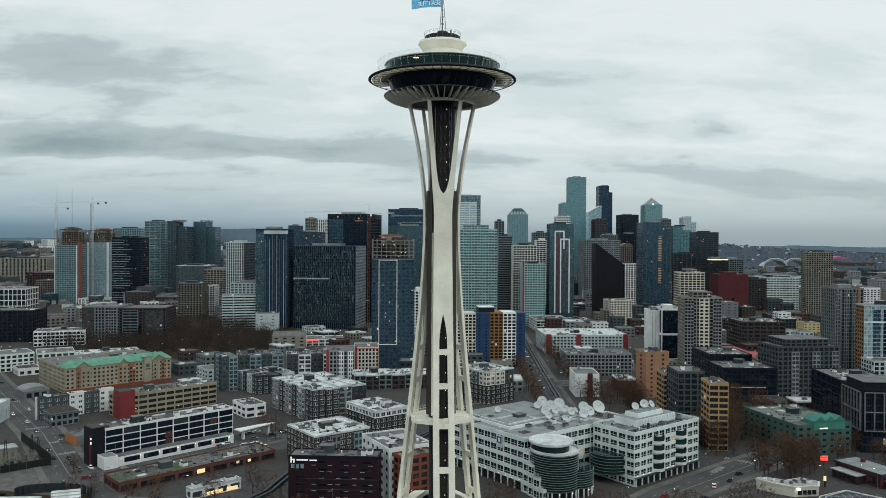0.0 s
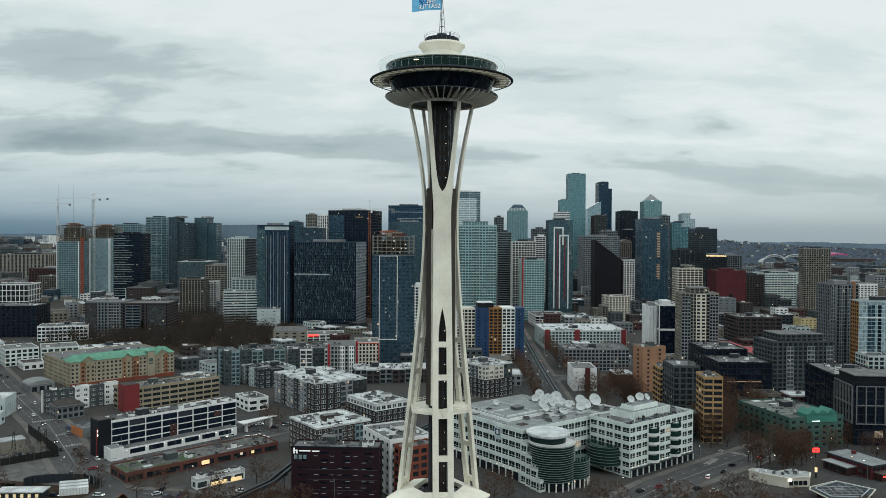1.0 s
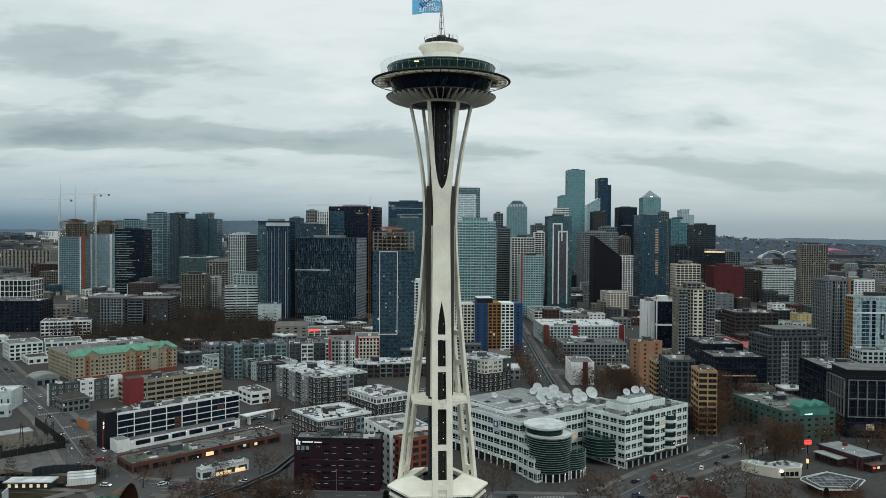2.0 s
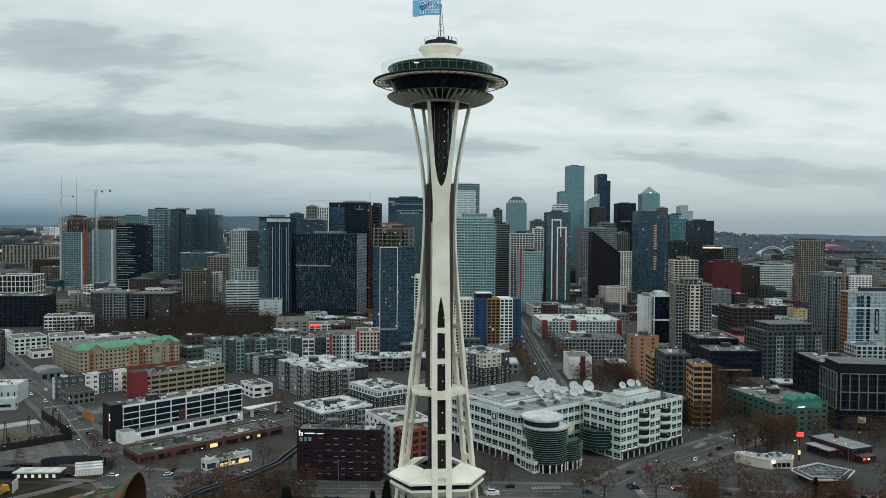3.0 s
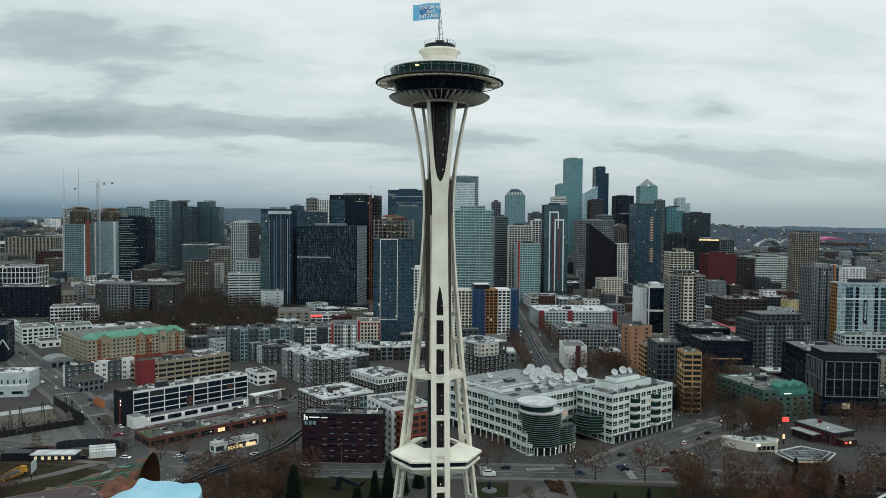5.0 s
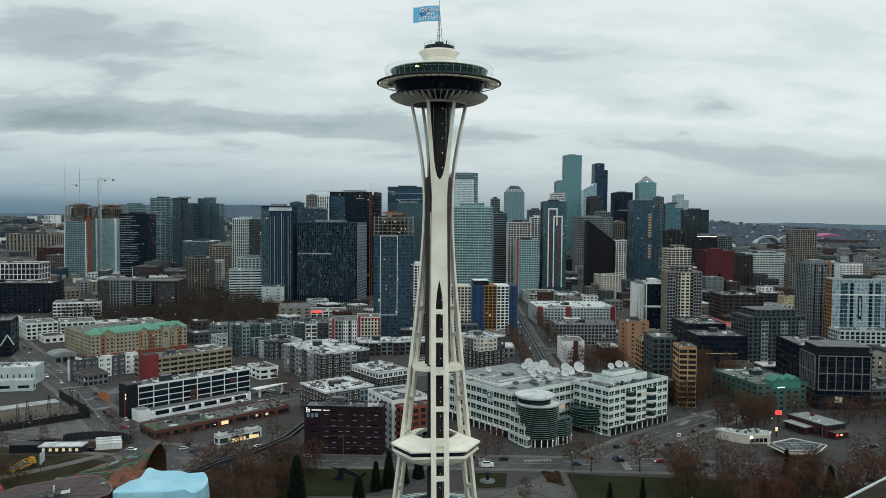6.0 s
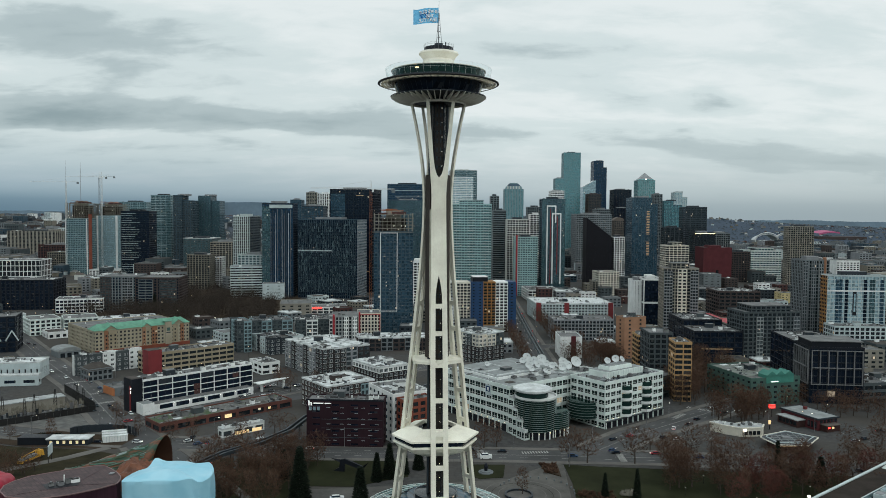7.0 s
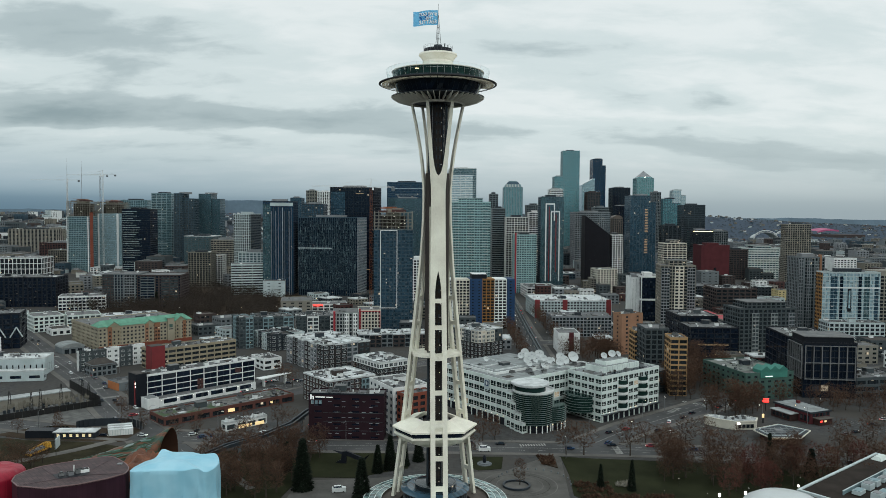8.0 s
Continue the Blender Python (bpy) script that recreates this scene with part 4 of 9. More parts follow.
    part("hall_glazing", g, e, "dark band of hall windows").matrix_local = pose(-0.4, 0, 0)
    g = hall_ring([(14.9, 30.7), (15.1, 30.1), (13.0, 28.2), (6.5, 25.5), (6.5, 30.4)], "tower_white")
    part("hall_floor", g, e, "white underside tapering to the legs").matrix_local = pose(-0.4, 0, 0)
    g = Geo()
    turns = [TURN + radians(270 + 120 * k + o) for k in range(3) for o in (-36.6, 36.6)]
    for t, t2 in zip(turns, turns[1:] + turns[:1]):
        for q in range(11):
            u = q / 10
            x, y = 14.8 * (math.cos(t) * (1 - u) + math.cos(t2) * u), 14.8 * (math.sin(t) * (1 - u) + math.sin(t2) * u)
            g.bar((x - 0.4, y, 30.1), (x * 0.88 - 0.4, y * 0.88, 28.2), 0.2, "tower_white")
    part("bracket_rest", g, e, kind="stuff")
    for k in range(5):
        o = new("roof_unit", unit_mesh(k + 2))
        o.parent = e
        o.matrix_local = pose(5.6 * math.cos(k * 1.25 + 0.6), 5.6 * math.sin(k * 1.25 + 0.6), 33.0, 0, 0, 40 * k)
    part("hall_inner_roof", hall_ring([(7.9, 33.0), (2.4, 33.0), (2.4, 32.6), (7.9, 32.6)], "roof_dark"), e)

    # ---- the saucer ----
    # the shell is coloured black so the gaps between fins read as shaded
    shell = part("dish", Geo().lathe([(9.3, 149.9), (12.6, 150.5), (15.8, 151.1), (16.4, 151.1), (16.3, 151.4), (15.2, 151.4), (13.0, 152.0), (12.6, 153.0), (8.0, 153.0), (8.0, 149.6)],
                             "metal_black", 72), e, "shell of the saucer's underside, black for the shade between fins", smooth=True)
    part("dish_rim", Geo().lathe([(16.35, 151.05), (16.75, 151.1), (16.7, 151.3), (16.3, 151.3)], "metal_dark", 84), e, "dark rim", smooth=True)
    part("dish_collar", Geo().lathe([(9.0, 148.5), (9.7, 148.6), (9.8, 149.2), (9.0, 149.4)], "tower_cream", 64), e, smooth=True)
    part("dish_soffit", Geo().lathe([(9.0, 149.1), (2.3, 148.9), (2.3, 149.8), (9.0, 149.8)], "metal_black", 48), e)
    fin = Geo()
    prof = [(9.5, 148.6), (11.4, 148.86), (13.2, 149.2), (15.2, 149.85), (16.6, 150.75), (16.75, 151.15), (16.4, 151.3), (15.2, 151.1), (13.0, 150.6), (9.5, 149.9)]
    n = len(prof)
    fin.raw([(r, o, z) for o in (-0.07, 0.07) for r, z in prof], [tuple(range(n)), tuple(range(2 * n - 1, n - 1, -1))] + [(i, i + n, (i + 1) % n + n, (i + 1) % n) for i in range(n)], "tower_cream")
    me = fin.mesh("fin")
    for i in range(48):
        o = new("fin", me)
        o.parent = shell
        o.matrix_local = pose(0, 0, 0, 0, 0, 360 * i / 48 + 3)
    part("lower_glazing", Geo().lathe([(13.4, 152.0), (15.1, 154.6), (15.3, 155.9), (6.0, 155.9), (6.0, 152.0)], "glass_black", 96), e, "dark restaurant window band", smooth=True)
    g = Geo()
    for i in range(48):
        t = 2 * math.pi * i / 48
        g.bar((13.5 * math.cos(t), 13.5 * math.sin(t), 152.1), (15.2 * math.cos(t), 15.2 * math.sin(t), 154.7), 0.05, "metal_dark")
    part("glazing_bars", g, e, kind="stuff")
    for t in (18, 90, 162, 198, 342):
        g = Geo().bar((14.6 * math.cos(radians(t)), 14.6 * math.sin(radians(t)), 151.2), (16.0 * math.cos(radians(t)), 16.0 * math.sin(radians(t)), 155.4), 0.3, "tower_white")
        part("strut", g, e)
    # halo: outer ring, inner ring, radial bars and slats
    halo = part("halo_ring", Geo().lathe([(20.45, 155.35), (21.2, 155.62), (21.15, 155.82), (20.45, 155.62)], "steel_dark", 120), e, "dark outer edge of the halo", smooth=True)
    part("halo_inner_ring", Geo().lathe([(15.0, 155.9), (15.6, 155.5), (15.7, 156.0), (15.2, 156.1)], "metal_dark", 120), e)
    me = Geo().bar((15.5, 0, 155.5), (20.5, 0, 155.42), 0.07, "metal_dark").mesh("halo_bar")
    for i in range(48):
        o = new("halo_bar", me)
        o.parent = halo
        o.matrix_local = pose(0, 0, 0, 0, 0, 360 * i / 48)
    slat = Geo()
    a = radians(3.3)
    for r0 in (15.7, 16.75, 17.8, 18.85, 19.6):
        z, r1 = 155.55 - (r0 - 15.7) * 0.03, r0 + (0.92 if r0 < 19 else 0.55)
        vs = [(r * math.cos(q), r * math.sin(q), z + h) for h in (0, 0.1) for r, q in ((r0, -a), (r1, -a), (r1, a), (r0, a))]
        slat.raw(vs, QUADS, "shade_mesh")
    me = slat.mesh("sunshade_panel")
    for i in range(48):
        if 25 < 360 * (i + 0.5) / 48 < 155:
            continue
        o = new("sunshade_panel", me)
        o.parent = halo
        o.matrix_local = pose(0, 0, 0, 0, 0, 360 * (i + 0.5) / 48)
    # observation deck
    deck = part("deck_floor", Geo().lathe([(15.0, 156.2), (17.9, 156.5), (17.9, 156.9), (10.0, 156.9), (10.0, 156.0)], "metal_dark", 96), e)
    part("upper_glazing", Geo().lathe([(15.5, 156.9), (16.0, 159.9), (6.0, 159.9), (6.0, 156.9)], "glass_deck", 96), e, "green tinted deck window band", smooth=True)
    g = Geo()
    for i in range(60):
        t = 2 * math.pi * i / 60
        g.bar((15.55 * math.cos(t), 15.55 * math.sin(t), 156.9), (16.05 * math.cos(t), 16.05 * math.sin(t), 159.9), 0.035, "metal_black")
    part("deck_mullions", g, e, kind="stuff")
    part("upper_roof", Geo().lathe([(16.05, 159.85), (16.25, 160.0), (16.2, 160.2), (9.0, 161.1), (6.0, 161.3), (6.0, 160.0)], "tower_cream", 96), e, "thin cream roof over the deck", smooth=True)
    pane = Geo()
    a = radians(3.55)
    pane.raw([(17.9 * math.cos(-a), 17.9 * math.sin(-a), 156.9), (17.9 * math.cos(a), 17.9 * math.sin(a), 156.9),
              (18.6 * math.cos(a), 18.6 * math.sin(a), 160.6), (18.6 * math.cos(-a), 18.6 * math.sin(-a), 160.6)], [(0, 1, 2, 3)], "clear_glass")
    me = pane.mesh("glass_barrier")
    post = Geo().bar((17.9, 0, 156.8), (18.65, 0, 160.7), 0.022, "panel_white").bar((18.65, 0, 160.65), (17.6, 0, 160.9), 0.025, "panel_white")
    for q in (0.5, 1.0):
        r, z = 17.9 + 0.7 * q, 156.9 + 3.7 * q
        post.bar((r * math.cos(-0.0655), r * math.sin(-0.0655), z), (r * math.cos(0.0655), r * math.sin(0.0655), z), 0.016, "panel_white", 3)
    pm = post.mesh("barrier_post")
    for i in range(48):
        for nm, me_, off in (("glass_barrier", me, 0.5), ("barrier_post", pm, 0.0)):
            o = new(nm, me_)
            o.parent = deck
            o.matrix_local = pose(0, 0, 0, 0, 0, 360 * (i + off) / 48)
            if nm == "glass_barrier":
                o.visible_shadow = False
    part("lit_sign", Geo().box(-7.6, -14.1, 158.65, -6.3, -13.9, 158.9, "lamp_wall"), e, "small glowing sign behind the deck glass").matrix_local = pose(0, -1.0, 0)
    # the cap
    part("cap", Geo().lathe([(9.6, 161.0), (6.6, 161.8), (5.5, 162.6), (5.3, 164.0), (6.3, 165.4), (6.95, 166.0), (6.8, 166.6), (5.0, 167.0), (3.0, 167.1), (3.0, 161.0)],
                            "tower_cream", 72), e, "cream spool shaped cap", smooth=True)
    part("crown", Geo().lathe([(5.2, 166.9), (5.0, 168.3), (4.2, 168.4), (4.2, 166.9)], "metal_black", 48), e, "dark ring below the mast")
    g = Geo()
    for i in range(24):
        t = 2 * math.pi * i / 24
        g.bar((5.15 * math.cos(t), 5.15 * math.sin(t), 166.9), (5.2 * math.cos(t), 5.2 * math.sin(t), 169.4), 0.035, "steel_grey")
        t2 = 2 * math.pi * (i + 1) / 24
        for z in (168.9, 169.4):
            g.bar((5.2 * math.cos(t), 5.2 * math.sin(t), z), (5.2 * math.cos(t2), 5.2 * math.sin(t2), z), 0.025, "steel_grey")
    part("crown_railing", g, e)
    part("mast_base", Geo().lathe([(4.3, 168.3), (1.7, 168.5), (1.5, 169.8), (0.0, 169.9)], "metal_dark", 24, closed=False), e)
    part("equipment_box", Geo().box(2.2, -1.2, 168.4, 2.6, -0.8, 170.1, "metal_dark").box(3.2, -1, 168.4, 3.4, -0.7, 169.8, "metal_dark"), e)
    for i in range(3):
        t = radians(120 * i + 20)
        part("mast_leg", Geo().bar((1.1 * math.cos(t), 1.1 * math.sin(t), 169.6), (0.1 * math.cos(t), 0.1 * math.sin(t), 180.4), 0.09, "steel_grey", 6), e)
    g = Geo().bar((0, 0, 169), (0, 0, 184.5), 0.09, "steel_dark", 6, 0.05)
    for z in (172, 174, 176):
        g.lathe([(0.5 - (z - 172) * 0.05, z), (0.5 - (z - 172) * 0.05, z + 0.12), (0.1, z + 0.12), (0.1, z)], "steel_grey", 8)
    part("mast", g, e)
    # base pavilion
    part("base_drum", Geo().lathe([(11.6, 0), (11.6, 8.6), (11.2, 9.2), (7.5, 9.6), (7.5, 11.0), (6.8, 11.2), (0.0, 11.2)], "glass_dark", 64, closed=False), e, "dark glazed drum at the foot", smooth=True)
    for i in range(44):
        t = 2 * math.pi * i / 44
        part("drum_mullion", Geo().bar((11.65 * math.cos(t), 11.65 * math.sin(t), 4.0), (11.65 * math.cos(t), 11.65 * math.sin(t), 8.6), 0.05, "steel_grey"), e)
    for r, z in ((11.75, 8.55), (11.7, 6.3), (7.55, 11.1)):
        part("drum_ring", Geo().lathe([(r, z), (r + 0.14, z), (r + 0.14, z + 0.16), (r, z + 0.16)], "steel_grey", 64), e)
    part("base_skylight", Geo().lathe([(11.8, 8.4), (12.6, 9.0), (10.4, 9.9), (8.0, 9.6)], "glass_blue", 64), e, "ring of blue roof glass")
    part("base_terrace", Geo().lathe([(25.5, 0), (25.5, 4.2), (24.5, 4.6), (20.0, 4.8), (20.0, 4.0), (13.2, 4.0), (13.2, 0)], "roof_brown", 64), e, "round pavilion roof")
    g = Geo()
    for i in range(40):
        t, t2 = 2 * math.pi * (i + 0.06) / 40, 2 * math.pi * (i + 0.94) / 40
        c, s, c2, s2 = math.cos(t), math.sin(t), math.cos(t2), math.sin(t2)
        for r0, r1 in ((20.2, 22.2), (22.4, 24.4), (24.6, 26.6)):
            z0, z1 = 5.0 - (r0 - 20) * 0.08, 5.0 - (r1 - 20) * 0.08
            g.raw([(r0 * c, r0 * s, z0), (r1 * c, r1 * s, z1), (r1 * c2, r1 * s2, z1), (r0 * c2, r0 * s2, z0)], [(0, 1, 2, 3)], "glass_canopy")
    for r, z in ((20.0, 4.95), (22.3, 4.8), (24.5, 4.62), (26.6, 4.4)):
        part("canopy_ring", Geo().lathe([(r - 0.12, z - 0.1), (r + 0.12, z - 0.1), (r + 0.12, z + 0.14), (r - 0.12, z + 0.14)], "panel_mint", 80), e, "pale steel ring of the canopy")
    part("canopy_panes", g, e, "panes of the round glass canopy", kind="stuff")
    return e


glazing("glass_canopy", (0.13, 0.20, 0.195), 0.0, spread=0.45)
glazing("glass_deck", (0.016, 0.036, 0.032), 0.0, picked=True)
m, n, lk, b = nodes_of("clear_glass")
b.inputs["Base Color"].default_value = (0.86, 0.93, 0.93, 1)
b.inputs["Transmission Weight"].default_value, b.inputs["Roughness"].default_value, b.inputs["IOR"].default_value = 1.0, 0.03, 1.02
needle()


def flag():
    """The big flag on the mast, printed on its far side, so its words read backwards from here."""
    e = thing("flag", -0.15, 0, 179.6, 0, "light blue flag with white lettering on the mast", "flag")
    g, nx, nz, W, H = Geo(), 24, 10, 8.8, 5.2
    ripple = lambda u, v: 0.55 * math.sin(u * 7.5 + v * 1.2) * u
    vs = []
    for y in (0.0, 0.04):
        for j in range(nz + 1):
            for i in range(nx + 1):
                u, v = i / nx, j / nz
                vs.append((-W * u, ripple(u, v) + y, H * (v - 0.5) - 0.5 * u + 0.25 * math.sin(u * 6) * u))
    k = (nx + 1) * (nz + 1)
    fs, fs2 = [], []
    for j in range(nz):
        for i in range(nx):
            a = j * (nx + 1) + i
            (fs2 if 0.25 < j / nz < 0.75 and 0.3 < i / nx < 0.75 and (i * 7 + j * 3) % 5 > 1 else fs).append((a, a + nx + 1, a + nx + 2, a + 1))
            fs.append((k + a, k + a + 1, k + a + nx + 2, k + a + nx + 1))
    g.raw(vs, fs, "flag_mid")
    g.raw(vs, fs2, "flag_blue")
    part("cloth", g, e, smooth=True)
    for text, px_, pz, size in (("# WE GOT", -0.4, 0.75, 1.75), ("THIS", -1.6, -0.6, 1.35), ("SEATTLE", -0.4, -2.05, 1.8)):
        cu = bpy.data.curves.new("lettering", "FONT")
        cu.body, cu.size, cu.extrude, cu.resolution_u = text, size, 0.015, 2
        cu.offset = 0.035
        tmp = new("lettering_curve", cu)
        me = bpy.data.meshes.new_from_object(tmp.evaluated_get(bpy.context.evaluated_depsgraph_get()))
        bpy.data.objects.remove(tmp)
        wide = max(v.co.x for v in me.vertices)
        for v in me.vertices:
            xx = px_ - v.co.x * min(1.0, 6.4 / wide)
            u, vv = -xx / W, (pz + v.co.y) / H + 0.5
            v.co = (xx, ripple(u, vv) - 0.12 - v.co.z, pz + v.co.y - 0.5 * u + 0.25 * math.sin(u * 6) * u)
        me.materials.clear()
        me.materials.append(MATS["flag_white"])
        part("lettering", me, e, "white words reading backwards")
    return e


flag()


# ---- ground, hills and distance ----
def ground_height(x, y):
    """Flat round the tower; hills rise far off to the east and south."""
    r = math.hypot(x, y)
    z = 0.0
    east = max(0.0, min(1.0, (-x * 0.55 + y * 0.55 - 850) / 1400))
    z += 78 * east * east * (3 - 2 * east) if x < 0 else 0.0
    far = max(0.0, min(1.0, (y - 2900) / 1300))
    ridge = 96 + 26 * noise.noise(Vector((x * 0.0009, y * 0.0006, 2.0)))
    if x > -200:
        z = max(z, far * far * (3 - 2 * far) * ridge * (1.0 if x < 1500 else max(0.35, 1 - (x - 1500) / 2200)))
    else:
        z = max(z, far * (96 + 20 * noise.noise(Vector((x * 0.001, y * 0.001, 5.0)))))
    return z


def build_ground():
    g = Geo()
    xs = [-4800 + 120 * i for i in range(81)]
    ys = [-4700 + 300 * i for i in range(14)] + [-500 + 110 * i for i in range(50)]
    vs = [(x, y, ground_height(x, y) + (6 * noise.noise(Vector((x * 0.004, y * 0.004, 0))) if y > 2600 else 0)) for y in ys for x in xs]
    nx = len(xs)
    fs = [(j * nx + i, j * nx + i + 1, (j + 1) * nx + i + 1, (j + 1) * nx + i) for j in range(len(ys) - 1) for i in range(nx - 1)]
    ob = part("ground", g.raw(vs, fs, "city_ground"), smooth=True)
    return tagged(ob, "grey city ground of streets and lots rising to hills blued for haze", "ground", kind="structure")


m, n, lk, b = nodes_of("city_ground")
tc = n.new("ShaderNodeTexCoord")
v = tc.outputs["Object"]
patch = map_range(n, lk, noise_node(n, lk, 0.02, 3, v), 0.42, 0.6, 0, 1)
fine = map_range(n, lk, noise_node(n, lk, 0.35, 6, v, 0.7), 0.3, 0.7, 0, 1)
street = mix_node(n, lk, fine, (0.036, 0.037, 0.038), (0.080, 0.080, 0.079))
street = mix_node(n, lk, patch, street, (0.062, 0.058, 0.053))
# far hills: the blue of distance haze is put into this colour
wood_haze = mix_node(n, lk, map_range(n, lk, noise_node(n, lk, 0.05, 6, v, 0.7), 0.4, 0.65, 0, 1), (0.045, 0.062, 0.086), (0.066, 0.085, 0.112))
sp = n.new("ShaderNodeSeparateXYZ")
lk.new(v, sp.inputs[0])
lk.new(mix_node(n, lk, map_range(n, lk, sp.outputs[1], 1900, 2600, 0, 1), street, wood_haze), b.inputs["Base Color"])
b.inputs["Roughness"].default_value, b.inputs["IOR"].default_value = 0.95, 1.12
build_ground()


# ---- the city, building by building ----
block('tower_under_construction', -659.3, 1050.0, 0, 40.9, 40.0, 125.6, "panel_teal", "glass_teal", 3.3, 3.0, 0.30, 0.14, label="unfinished teal glass tower with bare concrete top floors", bare=8, trim=(("line", 1.0, 1.14, 0, 1.08, "brick_orange"), ("line", 0, .03, 0, 1, "panel_white"), ("line", .9, .94, 0, 1, "panel_white")))
block('tower_under_construction', -622.9, 1080.0, 0, 46.8, 40.0, 124.4, "panel_teal", "glass_sky", 3.3, 3.4, 0.34, 0.16, label="unfinished white and teal tower with bare top floors", bare=6, trim=(("line", .1, .16, 0, 1, "panel_white"), ("line", .82, .9, 0, 1, "panel_white")))
block('office_tower', -556.5, 1037.1, 0, 49.1, 34.0, 112.7, "metal_black", "glass_black", 3.9, 26, .14, .02, label="black glass tower with thin white floor lines", dashes=(.02, .72, .85))
block('office_tower', -715.7, 1400.0, 0, 60.5, 40.0, 133.2, "panel_teal", "glass_teal", 3.8, 5, 0.22, 0.19, label="pale teal glass block with a flat top")
block('apartment_tower', -587.3, 1250.0, 0, 40.4, 40.0, 144.9, "panel_teal", "glass_teal", 3.3, 9, .2, .1, label="blue glass tower with white slab edges", dashes=(.0, .8, .6))
block('apartment_tower', -524.3, 1200.0, 0, 36.9, 40.0, 144.0, "metal_blue", "glass_grey", 3.3, 5, 0.22, 0.19, label="dark slate tower with dark windows", step=.45)
block('apartment_tower', -492.0, 1250.0, 0, 41.5, 40.0, 144.5, "metal_blue", "glass_teal", 3.3, 6, .2, .12, label="blue glass tower with a lower shoulder", step=.6)
block('office_block', -296.3, 800.0, 0, 23.5, 62.0, 106.3, "panel_pale", "glass_dark", 3.8, 3, .2, .4, label="white gridded office tower with square windows", sides=(("right", "panel_slate", "glass_black"),))
block('apartment_tower', -235.8, 720.0, 0, 40.5, 32.0, 123.5, "curtain_slate", "glass_navy", 3.2, 3.5, .18, .25, label="dark blue glass tower with white uprights", trim=(("panel", .0, .26, .1, .97, "glass_teal"), ("line", 0.28, 0.292, 0, 0.90, "stone_grey"), ("line", 0.35, 0.362, 0, 0.94, "metal_blue"), ("line", 0.42, 0.432, 0, 0.90, "panel_pale"), ("line", 0.50, 0.512, 0, 0.94, "stone_grey"), ("line", 0.57, 0.582, 0, 0.90, "metal_blue"), ("line", 0.64, 0.652, 0, 0.94, "panel_pale"), ("line", 0.71, 0.722, 0, 0.90, "stone_grey"), ("line", 0.78, 0.792, 0, 0.94, "metal_blue"), ("line", 0.85, 0.862, 0, 0.90, "panel_pale"), ("line", 0.92, 0.932, 0, 0.94, "stone_grey"), ("line", .24, .98, .955, .99, "panel_pale")))
block('apartment_tower', -317.4, 1300.0, 0, 23.2, 35.0, 138.8, "metal_blue", "glass_blue", 3.3, 4, .2, .2, label="slim blue glass tower")
block('apartment_tower', -320.8, 1500.0, 0, 23.5, 35.0, 159.7, "concrete_beige", "glass_dark", 3.3, 4, 0.29, 0.22, label="slim beige concrete tower")
block('apartment_tower', -294.7, 1500.0, 0, 34.0, 40.0, 157.3, "panel_white", "glass_dark", 3.3, 4, .15, .4, label="tower with white vertical ribs")
block('office_tower', -236.7, 1000.0, 0, 36.4, 40.0, 123.2, "metal_dark", "glass_blue", 3.8, 5, .2, .15, label="dark blue glass office tower")
block('office_tower', -159.2, 800.0, -12, 62.1, 45.0, 144.9, "metal_black", "glass_black", 3.9, 4, .12, .08, label="large black glass office tower", trim=(("panel", .02, .36, .0, .96, "glass_blue"), ("line", .75, .85, .67, .68, "lamp_room"), ("line", .62, .8, .94, .945, "lamp_room"), ("line", .8, .95, .2, .205, "lamp_room")))
block('office_tower', -188.8, 720.0, -8, 79.5, 50.0, 103.0, "metal_blue", "glass_black", 3.8, 2.6, .06, .2, label="dark blue tower with vertical metal fins", ticks=6500, trim=(("line", .0, .57, .60, .615, "panel_pale"),), sides=(("right", "stone_grey", "glass_blue"),))
block('tower_under_construction', -62.1, 425.0, 4, 36.1, 30.0, 110.6, "metal_blue", "glass_blue", 3.2, 3.6, .22, .16, label="slate blue glass tower with unfinished concrete top floors", bare=5, frame=True)
# navy tower: its pale facade lines are painted in place of lit floors
block('office_tower', -104.7, 1150.0, 0, 76.2, 60.0, 166.6, "metal_blue", "glass_navy", 4, 5, .22, .04, label="broad navy blue glass office tower", trim=(("line", .1, .9, .93, .935, "panel_pale"), ("line", .2, .95, .86, .863, "panel_pale"), ("line", .3, .7, .8, .803, "lamp_room")))
block('apartment_block', -36.1, 600.0, 0, 15.2, 25.0, 55.8, "panel_white", "glass_dark", 3.2, 4, 0.29, 0.25, label="white apartment block behind the towers")
block('office_block', -92.1, 1000.0, 0, 67.1, 60.0, 133.6, "metal_blue", "glass_teal", 3.9, 5, 0.22, 0.12, label="low teal shoulder of glass offices")
block('office_tower', 15.8, 1500.0, 4, 62.9, 50.0, 214.3, "panel_white", "glass_sky", 4, 12, .34, .05, label="pale blue glass office tower", trim=(("panel", .86, 1, 0, 1, "glass_teal"), ("panel", 0, .86, .93, 1, "glass_teal")))
block('apartment_tower', 10.7, 640.0, 0, 48.3, 32.0, 127.3, "panel_aqua", "glass_teal", 3.1, 3.2, .40, .22, label="aqua glass apartment tower with balconies", balcony=True, crown=.6)
block('apartment_tower', 73.9, 900.0, 0, 12.8, 30.0, 139.5, "concrete_grey", "glass_dark", 3.2, 4, 0.29, 0.19, label="narrow grey concrete tower")
